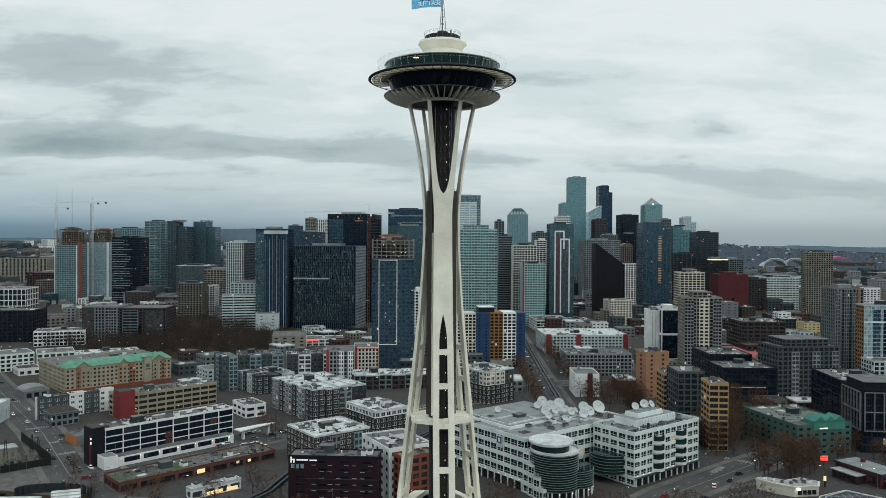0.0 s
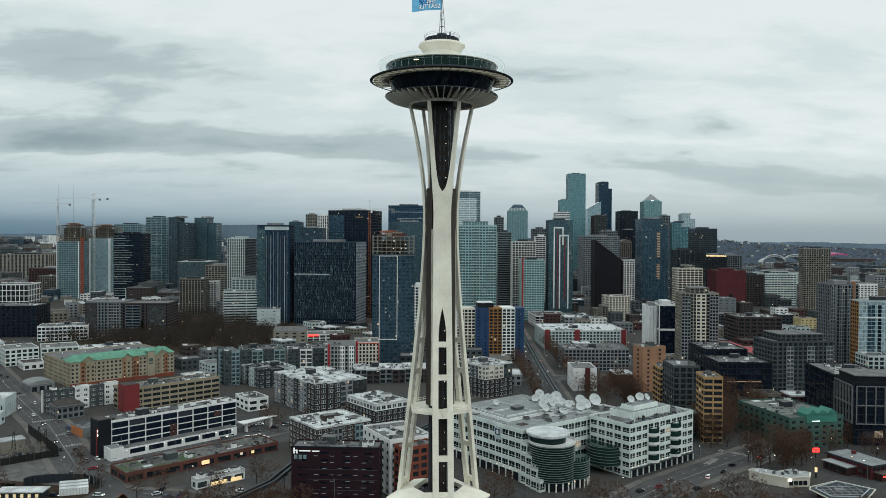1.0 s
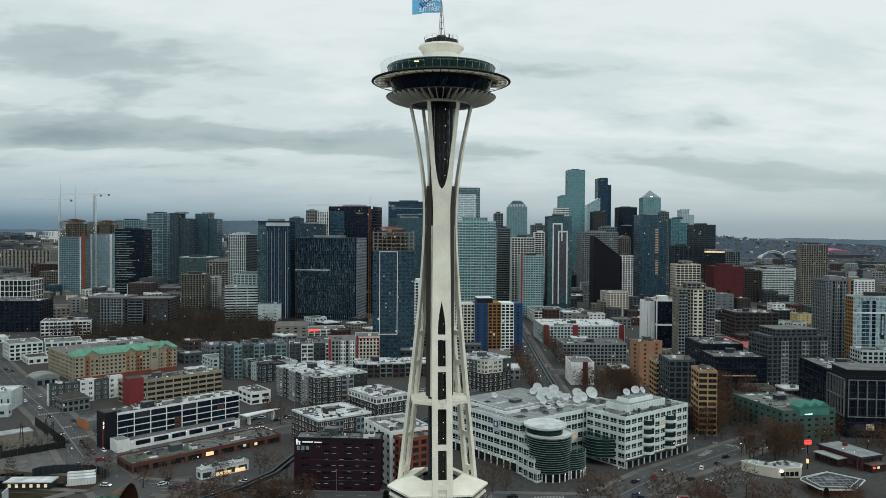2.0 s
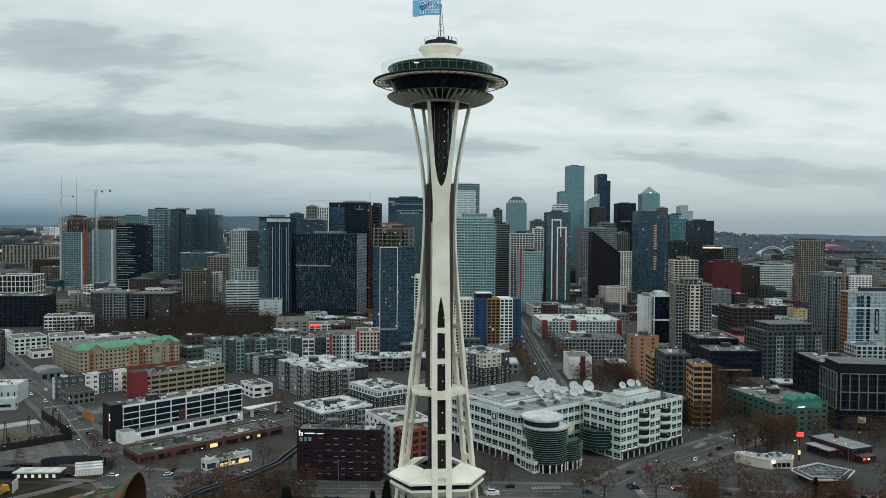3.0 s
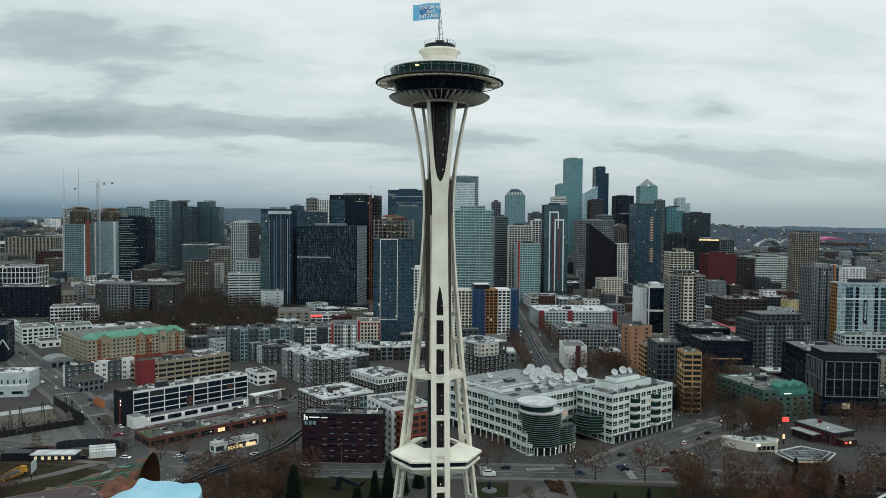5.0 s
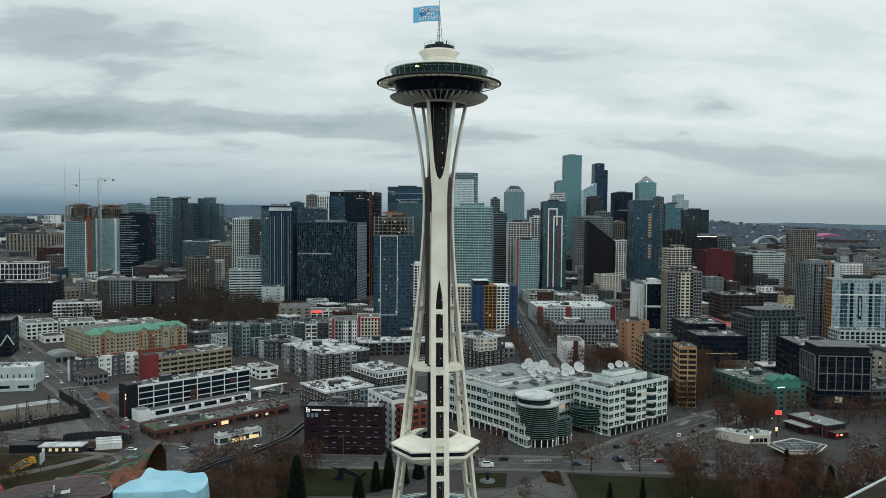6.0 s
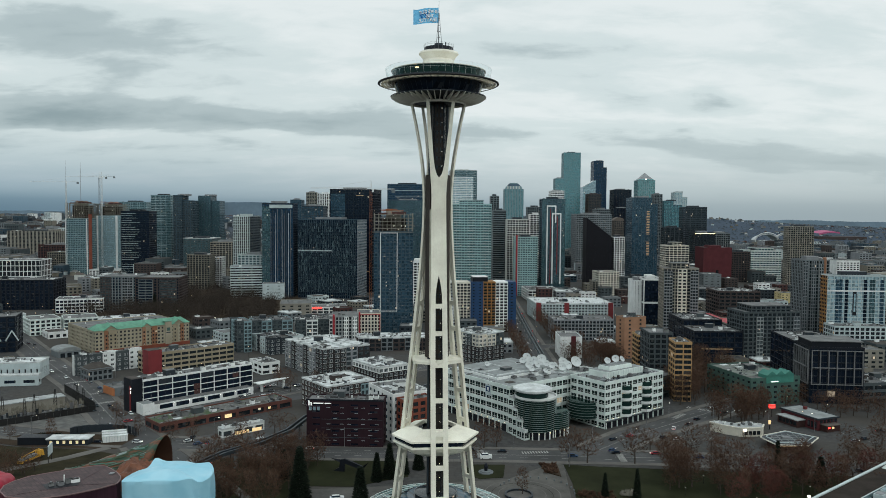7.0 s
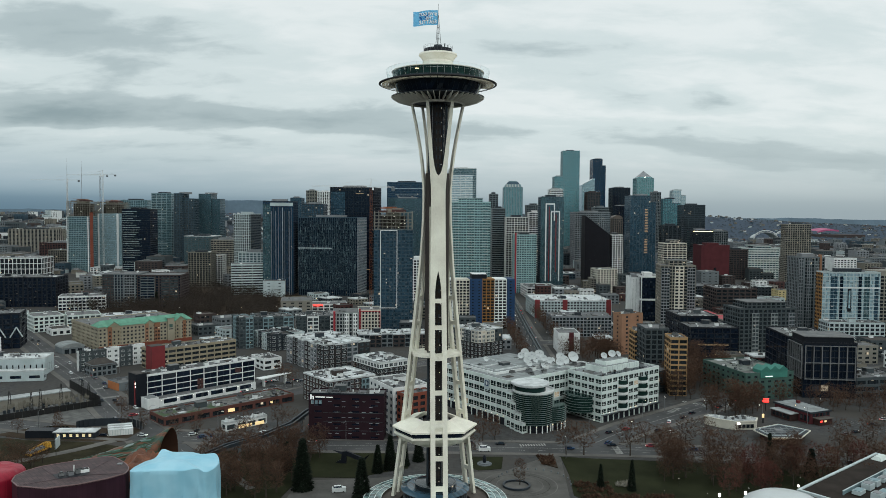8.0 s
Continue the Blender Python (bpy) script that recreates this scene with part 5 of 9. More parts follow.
block('apartment_tower', 74.3, 850.0, 0, 19.7, 30.0, 117.0, "concrete_grey", "glass_dark", 3.2, 20, .4, .05, label="dark grey banded tower")
block('office_tower', 158.8, 1700.0, 0, 49.4, 45.0, 177.8, "panel_teal", "glass_azure", 4, 4, .1, .5, label="grey stone tower with a stepped top", mansard=True)
block('apartment_tower', 91.4, 800.0, 0, 31.3, 32.0, 104.3, "stone_white", "glass_dark", 3.2, 4, 0.29, 0.22, label="cream tower with a regular window grid")
block('apartment_tower', 158.7, 1150.0, 0, 28.2, 32.0, 125.6, "concrete_grey", "glass_dark", 3.2, 4, 0.22, 0.22, label="grey ribbed apartment tower")
block('apartment_tower', 146.6, 1000.0, 0, 20.5, 30.0, 111.8, "panel_white", "glass_dark", 3.2, 5, 0.22, 0.12, label="dark tower with a white top storey")
block('apartment_tower', 99.6, 760.0, 0, 30.1, 30.0, 80.6, "panel_aqua", "glass_teal", 3.1, 3.2, 0.4, 0.25, label="pale teal apartment tower with a red corner strip", strip="paint_red")
block('apartment_tower', 140.4, 800.0, 0, 32.8, 32.0, 133.6, "metal_blue", "glass_teal", 3.2, 3.6, 0.22, 0.19, label="slate tower framed with white and red uprights", trim=(("line", .2, .25, .1, .93, "panel_white"), ("line", .56, .61, .75, .93, "panel_white"), ("line", .2, .61, .92, .935, "panel_white"), ("line", .43, .48, .1, .85, "panel_white"), ("line", .78, .83, .1, .85, "panel_white"), ("line", .43, .83, .84, .855, "panel_white"), ("line", .35, .38, .1, .9, "paint_red2"), ("line", .64, .68, .2, .82, "paint_red2"), ("panel", .84, 1, 0, 1, "glass_teal"), ("panel", 0, .19, 0, 1, "glass_teal")))
block('office_tower', 325.1, 1784.0, 0, 45.4, 45.0, 280.1, "panel_teal", "glass_azure", 4, 5, .12, .1, label="tallest aqua glass tower on the skyline")
block('office_tower', 283.3, 1650.0, 0, 22.6, 40.0, 203.7, "panel_teal", "glass_azure", 4, 5, .15, .1, label="aqua glass tower with a slanting top")
block('office_tower', 251.0, 1500.0, 0, 31.3, 40.0, 167.6, "panel_white", "glass_dark", 4, 4, .45, .1, label="white banded office tower")
block('office_tower', 458.4, 2050.0, 0, 41.1, 50.0, 277.3, "curtain_slate", "glass_navy", 4, 6, .1, .1, label="dark navy glass skyscraper with a flat roof", step=.72)
block('office_tower', 377.0, 1700.0, 0, 33.4, 45.0, 166.2, "brick_brown", "glass_dark", 4, 4, 0.22, 0.22, label="brown stone office tower")
block('office_block', 250.6, 1150.0, 0, 65.7, 60.0, 112.8, "stone_grey", "glass_grey", 3.6, 4, 0.25, 0.15, label="broad grey office block")
block('office_block', 307.4, 1250.0, 0, 27.9, 40.0, 123.2, "concrete_grey", "glass_dark", 3.6, 4, 0.29, 0.19, label="grey office block with a flat roof")
block('office_tower', 449.0, 1730.0, 0, 47.2, 50.0, 179.3, "metal_black", "glass_black", 4, 4, .1, .3, label="plain black office tower")
block('office_tower', 440.6, 1690.0, 0, 50.6, 40.0, 130.3, "metal_black", "glass_black", 4, 4, .1, .3, label="black lower wing of an office tower")
block('office_tower', 354.9, 1300.0, 0, 20.8, 30.0, 100.7, "panel_brown", "glass_dark", 3.6, 4, .2, .4, label="brown tower with a rounded top", vault=True)
block('apartment_tower', 250.9, 850.0, 0, 18.8, 25.0, 78.9, "panel_white", "glass_dark", 3.1, 4, 0.25, 0.25, label="white apartment tower with a flat roof")
block('office_tower', 539.6, 1837.0, 0, 48.2, 45.0, 209.9, "panel_teal", "glass_aqua", 4, 6, .15, .25, label="tower of pale stone and green glass with a pyramid roof", pyramid=18)
block('office_tower', 292.2, 900.0, 0, 41.1, 40.0, 138.6, "metal_blue", "glass_blue", 3.4, 5, .1, .12, label="dark navy glass tower with stepped sides", step=.75, trim=tuple(("line", .55, .66, .36 + .018 * k, .367 + .018 * k, "lamp_room") for k in range(28) if k not in (9, 10, 11, 12)))
block('apartment_tower', 493.5, 1500.0, 0, 18.2, 30.0, 161.5, "concrete_grey", "glass_dark", 3.4, 4, 0.22, 0.22, label="slim grey ribbed tower")
block('apartment_tower', 530.6, 1550.0, 0, 44.2, 35.0, 147.1, "metal_blue", "glass_azure", 3.4, 4, .15, .2, label="pale blue glass apartment tower", step=.5)
block('apartment_tower', 576.0, 1620.0, 0, 33.4, 30.0, 169.5, "panel_pale", "glass_sky", 3.4, 4, .2, .25, label="slim pale tower with notched top", step=.6)
block('office_tower', 486.1, 1250.0, 0, 43.5, 40.0, 129.0, "metal_dark", "glass_dark", 3.8, 10, .3, .06, label="dark grey banded office tower")
block('office_tower', 374.2, 1000.0, 0, 29.8, 30.0, 91.1, "metal_dark", "glass_dark", 3.6, 7, .12, .2, label="dark tower with a pale roof frame")
block('apartment_tower', 304.3, 760.0, 0, 31.6, 28.0, 74.5, "panel_cream", "glass_dark", 3.1, 5, 0.29, 0.15, label="cream hotel tower with a top box", crown=.35)
block('office_tower', 456.5, 1100.0, 0, 36.2, 35.0, 80.9, "metal_black", "glass_dark", 3.8, 5, .2, .15, label="dark block with a glowing yellow top strip", glow=True)
block('office_block', 509.9, 1150.0, 0, 29.2, 35.0, 79.0, "concrete_grey", "glass_dark", 3.6, 4, 0.22, 0.19, label="grey office block with a flat roof")
block('office_block', 403.9, 900.0, 0, 43.7, 40.0, 62.3, "brick_wine", "glass_dark", 60, 60, .9, .9, label="windowless dark red brick block")
block('office_block', 488.5, 1000.0, 0, 27.9, 35.0, 50.9, "brick_brown", "glass_dark", 3.6, 5, 0.36, 0.25, label="brown block with a sloping side")
block('office_tower', 518.2, 1000.0, 0, 51.2, 50.0, 57.7, "panel_mint", "glass_teal", 3.8, 5, 0.5, 0.10, label="stepped pale green and white office tower", crown=.5)
block('apartment_tower', 548.1, 930.0, 0, 40.4, 18.0, 95.4, "concrete_beige", "glass_dark", 3, 3.6, 0.25, 0.25, label="grey concrete tower with a dense window grid")
block('apartment_tower', 0.6, 442.5, 6, 71.4, 22.0, 46.7, "panel_cream", "glass_dark", 2.9, 3.4, 0.29, 0.25, label="apartment tower striped white, beige, gold and blue", stripes=True)
block('apartment_tower', 208.5, 440.0, -6, 32.3, 26.0, 65.8, "concrete_beige", "glass_dark", 3, 3.6, 0.25, 0.22, label="beige apartment tower with grey sides", crown=.5, zones=((.02, .26, 0, .97, 1.0, "stone_grey", "glass_dark", 2.6, .34, .2), (.40, .66, 0, 1.0, .7, "panel_cream", "glass_dark", 4.4, .42, .35), (.76, .98, 0, .97, 1.0, "stone_grey", "glass_dark", 2.6, .34, .2)))
block('office_block', 195.0, 495.7, 0, 9.4, 24.0, 45.2, "panel_white", "glass_black", 3.4, 3, .05, .9, label="white slab with a narrow dark face")
block('office_block', 203.1, 489.0, 0, 18.2, 24.0, 47.6, "panel_white", "glass_black", 30, 13, .08, .1, label="black glass block in a white frame")
block('apartment_block', 207.2, 725.0, 10, 27.7, 26.0, 36.5, "panel_cream", "glass_dark", 3, 4, 0.36, 0.34, label="cream apartment block with few windows")
block('apartment_block', 199.8, 730.4, 0, 10.2, 25.0, 23.5, "concrete_beige", "glass_dark", 3, 4, 0.29, 0.25, label="beige low apartment block")
block('apartment_block', 98.9, 515.5, 3, 81.6, 60.0, 18.4, "panel_pale", "glass_dark", 3, 3.4, .4, .35, label="long pale grey apartment block with red bays", units=10, strip="paint_red2", roof="roof_white")
block('apartment_block', 99.7, 395.5, 2, 53.4, 30.0, 18.4, "stone_grey", "glass_dark", 3.1, 3.2, 0.29, 0.25, label="old grey masonry apartment row", units=5)
block('office_block', 110.9, 694.6, 3, 41.3, 60.0, 14.2, "panel_white", "glass_dark", 3.6, 5, 0.29, 0.12, label="low white office block with equipment on the roof", units=8)
block('office_block', 155.1, 715.4, 0, 28.8, 40.0, 12.3, "concrete_grey", "glass_dark", 3.6, 5, 0.36, 0.19, label="low grey block with a flat roof", units=4)
block('office_block', 116.2, 881.5, 0, 36.4, 40.0, 14.4, "panel_slate", "glass_dark", 3.6, 5, 0.29, 0.19, label="low slate block with a flat roof", units=3)
block('office_block', 92.9, 313.8, 0, 16.8, 26.0, 16.5, "panel_white", "glass_dark", 9, 30, .75, .9, label="windowless white block with a red fin", trim=(("line", .5, .72, 0, 1.08, "brick_wine"),))
block('apartment_block', 141.7, 311.1, 24, 20.3, 10.8, 32.0, "brick_tan", "glass_dark", 3, 9, .55, .8, label="tan brick apartment block", units=4)
block('office_block', 127.4, 335.0, 0, 14.0, 20.0, 8.8, "brick_brown", "glass_dark", 3.4, 4, 0.36, 0.31, label="small brown block with a white roof", roof="roof_white")
block('apartment_block', 134.5, 242.6, 0, 8.4, 16.0, 29.6, "paint_ochre", "glass_dark", 3.1, 5.5, .34, .12, label="ochre apartment tower with balconies", near=True)
block('apartment_block', 133.8, 212.2, 0, 15.1, 22.0, 36.0, "panel_slate", "glass_dark", 3.1, 3.6, 0.25, 0.22, label="dark slate apartment block")
block('apartment_block', 140.0, 179.1, -4, 10.0, 16.0, 35.7, "paint_ochre", "glass_dark", 3.1, 5.5, .34, .12, label="ochre apartment tower with warm lit rooms", near=True)
block('office_block', 191.6, 299.4, 0, 36.8, 50.0, 23.9, "metal_black", "glass_black", 3.8, 6, 0.22, 0.12, label="low black office block", units=4, trim=(("panel", .15, .8, .42, .46, "lamp_room"),))
block('office_block', 193.4, 331.3, 0, 30.7, 40.0, 28.3, "metal_black", "glass_black", 3.8, 6, 0.22, 0.12, label="black office block with a flat roof", units=3)
block('office_block', 295.2, 532.8, 0, 43.7, 40.0, 31.1, "brick_brown", "glass_dark", 3.8, 6, 0.36, 0.19, label="dark brown warehouse block", units=5)
block('office_block', 323.7, 678.4, 0, 30.5, 30.0, 19.5, "metal_dark", "glass_dark", 3.8, 6, 0.36, 0.19, label="dark low block with a white sign", units=1)
block('office_block', 374.5, 811.9, 0, 25.3, 30.0, 27.8, "concrete_grey", "glass_dark", 3.8, 9, .8, .6, label="grey windowless block with a flat roof")
block('apartment_block', 243.3, 368.9, 0, 14.7, 40.0, 19.5, "concrete_beige", "glass_dark", 3.2, 4, 0.29, 0.25, label="beige block under a red roof", roof="paint_red")
block('apartment_block', 230.6, 409.4, 0, 29.5, 50.0, 17.3, "brick_brown", "glass_dark", 3.2, 4, 0.29, 0.25, label="brown block under a red roof", roof="paint_red")
block('apartment_tower', 229.5, 300.9, 7, 45.2, 26.0, 42.5, "panel_slate", "glass_dark", 3.1, 3.8, .3, .25, label="slate apartment tower with dark windows", crown=.7, zones=((.22, .34, .05, .92, .8, "panel_mid", "glass_grey", 2.2, .3, .15), (.56, .68, .05, .92, .8, "panel_mid", "glass_grey", 2.2, .3, .15), (.88, .99, .05, .92, .8, "stone_grey", "glass_grey", 2.2, .3, .15)))
block('apartment_block', 434.5, 696.5, 0, 19.7, 20.0, 12.8, "paint_yellow", "glass_dark", 3.1, 5, .6, .6, label="small pale yellow block")
block('apartment_tower', 330.1, 422.7, 0, 25.0, 22.0, 71.4, "concrete_grey", "glass_dark", 3.1, 3.2, .2, .4, label="dark grey ribbed tower with an orange strip", strip="paint_orange", zones=((.04, .2, 0, .98, .8, "stone_grey", "glass_grey", 2.0, .2, .3), (.34, .5, 0, 1.0, .8, "stone_grey", "glass_grey", 2.0, .2, .3), (.62, .76, 0, .96, .8, "panel_mid", "glass_grey", 2.0, .2, .3)))
block('apartment_tower', 328.4, 373.3, -3, 48.5, 12.5, 61.5, "panel_pale", "glass_sky", 3.2, 2.8, .2, .12, label="pale blue glass tower in a white grid", trim=(("panel", .14, .26, .1, .95, "glass_blue"), ("panel", .72, .82, .1, .95, "glass_teal"), ("panel", .9, .97, .1, .95, "glass_blue"), ("panel", .3, .36, .1, .95, "glass_black"), ("line", .44, .5, .45, .8, "metal_black"), ("line", .455, .485, .5, .75, "glass_sky"), ("panel", .62, .68, .1, .95, "glass_black"), ("line", .0, 1, .78, .80, "panel_white")), sides=(("left", "paint_gold", "glass_dark"),))
block('apartment_block', 325.1, 353.2, -3, 45.3, 20.0, 20.8, "panel_pale", "glass_dark", 3.3, 4, .3, .3, label="white gridded base block", near=True)
block('apartment_tower', 365.5, 380.0, 0, 56.4, 30.0, 59.1, "concrete_beige", "glass_dark", 3.1, 4, 0.29, 0.19, label="beige apartment tower with stacked balconies", balcony=True)
block('office_block', 219.0, 176.5, -5, 31.0, 24.0, 33.7, "metal_black", "glass_black", 3.9, 5.2, .12, .12, label="black glass office block with pale square frames", units=9, grid_frame=True, near=True)
block('office_block', 221.6, 200.9, -5, 30.0, 44.0, 33.2, "metal_black", "glass_black", 3.9, 8, .1, .1, label="long black rear wing of a glass office block", units=9)
block('hotel', 181.5, 168.5, 14, 33.0, 44.0, 16.4, "paint_green", "glass_dark", 3.1, 5, .55, .55, label="green hotel with a teal gabled roof storey", units=6, roof="roof_gravel", teal_gable=True, near=True)
block('office_block', -163.5, 146.5, 46, 69.0, 11.6, 17.8, "panel_white", "glass_black", 3.4, 8.5, .13, .06, label="white framed office building with dark window bands", units=14, near=True, trim=(("panel", .437, .495, .22, .64, "brick_dull"), ("panel", .80, .86, .62, .8, "brick_dull")))
block('hotel', -266.7, 312.1, 44, 76.2, 62.1, 18.2, "hotel_cream", "glass_dark", 3, 3.0, .5, .5, label="ochre and orange hotel with a green metal roof", gable="roof_green", near=True)
block('office_block', -197.4, 240.6, 45, 64.1, 16.9, 14.4, "stone_ochre", "glass_dark", 3.4, 6, .45, .12, label="ochre office block with ribbon windows and a red wing", units=8, red_block=True, near=True)
block('apartment_block', -244.1, 234.0, 44, 45.0, 5.2, 14.2, "panel_slate", "glass_grey", 3.2, 5, .5, .5, label="white and slate apartment block", roof="roof_grey", alt="panel_white", near=True)
block('apartment_block', -363.6, 396.7, 40, 25.5, 30.0, 14.6, "panel_mint", "glass_dark", 3.2, 4, 0.36, 0.31, label="white block with small windows")
block('apartment_block', -340.3, 409.8, 30, 28.7, 30.0, 13.9, "panel_mint", "glass_grey", 3.2, 5, 0.29, 0.25, label="white block with pale blue bays")
block('apartment_block', -316.3, 423.8, 30, 53.3, 25.0, 11.1, "concrete_beige", "glass_dark", 3.2, 4, 0.32, 0.25, label="long beige block with a white roof", roof="roof_white", units=5)
block('hotel', -417.4, 545.1, 20, 47.2, 30.0, 15.5, "panel_white", "glass_black", 3.4, 4, 0.36, 0.19, label="white hotel with arched bands", units=4)
block('apartment_block', -381.9, 574.1, 5, 38.9, 40.0, 38.4, "concrete_grey", "glass_black", 3.1, 3.2, .25, .4, label="brown grey apartment block", zones=((.0, .3, .1, 1.0, .8, "brick_brown", "glass_grey", 3, .3, .2), (.62, .9, .1, 1.0, .8, "stone_grey", "glass_dark", 3, .3, .2)))
block('apartment_block', -344.1, 576.6, 5, 48.2, 40.0, 37.2, "brick_brown", "glass_black", 3.1, 4, .3, .35, label="brown apartment block with white bands", zones=((.08, .4, .05, .96, .9, "concrete_grey", "glass_black", 8, .32, .05), (.55, .95, .05, .96, .9, "brick_brown", "glass_grey", 8, .3, .05)))
block('office_block', -516.8, 567.7, 8, 80.7, 40.0, 33.8, "metal_black", "glass_black", 3.8, 5, .15, .3, label="black ribbed office block", units=3)
block('office_block', -728.4, 899.8, 8, 98.0, 50.0, 34.5, "panel_white", "glass_dark", 8.5, 6, .12, .14, label="white framed office block with tall windows", units=3)
block('office_block', -715.7, 1095.6, 0, 36.3, 40.0, 37.4, "stone_tan", "glass_dark", 3.4, 4, 0.29, 0.25, label="beige stone office block")
block('office_block', -379.0, 304.0, 20, 49.1, 30.0, 28.3, "metal_black", "glass_black", 3.8, 6, .2, .2, label="black office block on slanted struts", units=3)
FOOT.append((-287, 296, 44, 16, 17))
shed = thing("shed", -287, 296, 0, 44, "grey shed with a low barrel roof behind the avenue", "shed")
part("wall", Geo().box(0, 0, 0, 16, 17, 4.6, "concrete_grey"), shed)
g, n = Geo(), 10
arc = [(8 - 8.4 * math.cos(math.pi * i / n), 4.6 + 3.0 * math.sin(math.pi * i / n)) for i in range(n + 1)]
g.raw([(a, -0.3, z) for a, z in arc] + [(a, 17.3, z) for a, z in arc], [tuple(range(n, -1, -1)), tuple(range(n + 1, 2 * n + 2))] + [(i, i + 1, n + 2 + i, n + 1 + i) for i in range(n)] + [(0, n + 1, 2 * n + 1, n)], "roof_mid")
part("barrel_roof", g, shed, "pale barrel roof")
for k in range(3):
    part("door", Geo().box(1.5 + k * 4.8, -0.1, 0, 4.6 + k * 4.8, 0.05, 3.4, "glass_dark"), shed)
struts = thing("strut_frame", -379.0, 304.0, 0, 20, "pale slanted struts under a black office block", "struts")
for x in (6, 18, 30, 42):
    part("strut", Geo().bar((x, -0.6, 9.0), (x + 4.5, -0.6, 17.0), 0.5, "panel_pale", 6), struts)
    part("strut", Geo().bar((x + 9, -0.6, 9.0), (x + 4.5, -0.6, 17.0), 0.5, "panel_pale", 6), struts)
block('office_block', -319.0, 214.0, 10, 57.7, 18.0, 11.9, "panel_pale", "glass_dark", 9, 3.6, .55, .75, roof="roof_white", label="low white hall with slit windows", units=3)
block('office_block', -309.5, 198.0, 10, 55.9, 5.0, 7.2, "panel_pale", "glass_black", 6, 12, .7, .4, roof="roof_white", label="low lean-to along a white hall", units=0)
block('apartment_tower', -368.7, 820.3, 0, 32.9, 26.0, 49.8, "stone_tan", "glass_dark", 3.1, 4, 0.22, 0.25, label="tan apartment tower with vertical bays")
block('apartment_block', -346.7, 854.3, 0, 18.2, 20.0, 44.7, "panel_white", "glass_dark", 3.1, 4, 0.29, 0.25, label="white apartment tower with a flat roof")
block('office_block', -453.4, 1050.0, 0, 50.6, 50.0, 65.9, "panel_slate", "glass_teal", 3.6, 6, 0.29, 0.12, label="grey office block with a pale roof", roof="roof_white")
block('office_block', -397.3, 1020.0, 0, 41.8, 40.0, 60.6, "concrete_beige", "glass_dark", 3.6, 5, 0.29, 0.19, label="beige block below a glass roof")
block('office_block', -275.9, 712.9, 14, 41.3, 30.0, 40.4, "panel_pale", "glass_dark", 3.4, 12, .5, .05, label="white office block with ribbon windows")
block('office_block', -279.0, 760.0, 0, 40.8, 30.0, 53.7, "panel_pale", "glass_teal", 3.4, 5, 0.36, 0.31, label="pale blue office block")
block('office_block', -228.6, 690.5, 10, 27.5, 30.0, 20.5, "panel_pale", "glass_dark", 3.6, 12, .8, .8, label="windowless white block with a flat roof")
block('office_block', -171.1, 528.2, 10, 33.2, 40.0, 14.6, "concrete_beige", "glass_dark", 3.6, 9, .6, .6, label="low beige hall with a flat roof")
block('shop', -143.1, 560.1, 10, 38.5, 30.0, 7.3, "panel_white", "glass_grey", 4, 6, 0.29, 0.19, label="low shop with a red neon sign", neon=True)
block('apartment_block', -160.4, 323.3, 30, 12.0, 24.0, 25.4, "panel_slate", "glass_grey", 3.1, 4, 0.29, 0.22, label="slate apartment block with bays", alt="panel_teal")
block('apartment_block', -132.2, 313.1, 38, 29.7, 33.1, 13.5, "metal_dark", "glass_grey", 3.1, 5, .4, .4, label="dark apartment block with honeycomb bays", near=True, alt="panel_pale", units=3)
block('apartment_block', -162.8, 377.9, 20, 35.3, 30.0, 17.9, "panel_slate", "glass_grey", 3.1, 4, 0.29, 0.25, label="grey apartment block with white bays", units=5, alt="panel_teal")
block('apartment_block', -126.7, 385.1, 12, 39.6, 30.0, 18.1, "panel_slate", "glass_grey", 3.1, 4, 0.29, 0.19, label="apartment block with white window bays", units=4, alt="panel_white")
block('apartment_tower', -89.8, 354.9, 8, 21.5, 26.0, 25.9, "panel_mid", "glass_dark", 3, 2.8, 0.3, 0.35, label="cream and red apartment block", strip="paint_red", zones=((.45, .62, 0, 1, .5, "panel_white", "glass_grey", 2.4, .35, .5), (.78, .95, 0, 1, .5, "panel_white", "glass_grey", 2.4, .35, .5)))
block('apartment_tower', -71.3, 381.6, 8, 19.3, 26.0, 24.7, "panel_cream", "glass_dark", 3, 2.6, 0.3, 0.42, label="white panelled block in a red frame", frame="paint_red", strip="paint_red")
block('apartment_block', -78.4, 231.8, 38, 37.6, 54.6, 20.3, "brick_black", "glass_grey", 3.1, 3.8, .32, .28, label="long grey apartment block with a white roof", roof="roof_white", alt="stone_grey", near=True, units=8)
block('apartment_block', -66.3, 332.6, 10, 57.3, 24.0, 11.4, "concrete_grey", "glass_dark", 3.2, 5, 0.29, 0.25, label="long grey block with a white roof", roof="roof_white", alt="brick_brown", units=8)
block('apartment_block', -38.3, 206.3, 38, 22.4, 31.8, 13.7, "panel_white", "glass_grey", 3.1, 3.6, .3, .25, label="black brick apartment block with white top storeys", roof="roof_white", near=True, units=6, base="brick_black")
block('apartment_block', -61.2, 142.3, 38, 31.1, 29.4, 15.9, "brick_brown", "glass_grey", 3.1, 3.6, .32, .28, label="brown brick apartment block with a roof terrace", roof="roof_white", near=True, units=5, zones=((.30, .46, .05, .96, .45, "stone_grey", "glass_grey", 3, .34, .3), (.70, .86, .05, .96, .45, "panel_teal", "glass_grey", 3, .34, .3)))
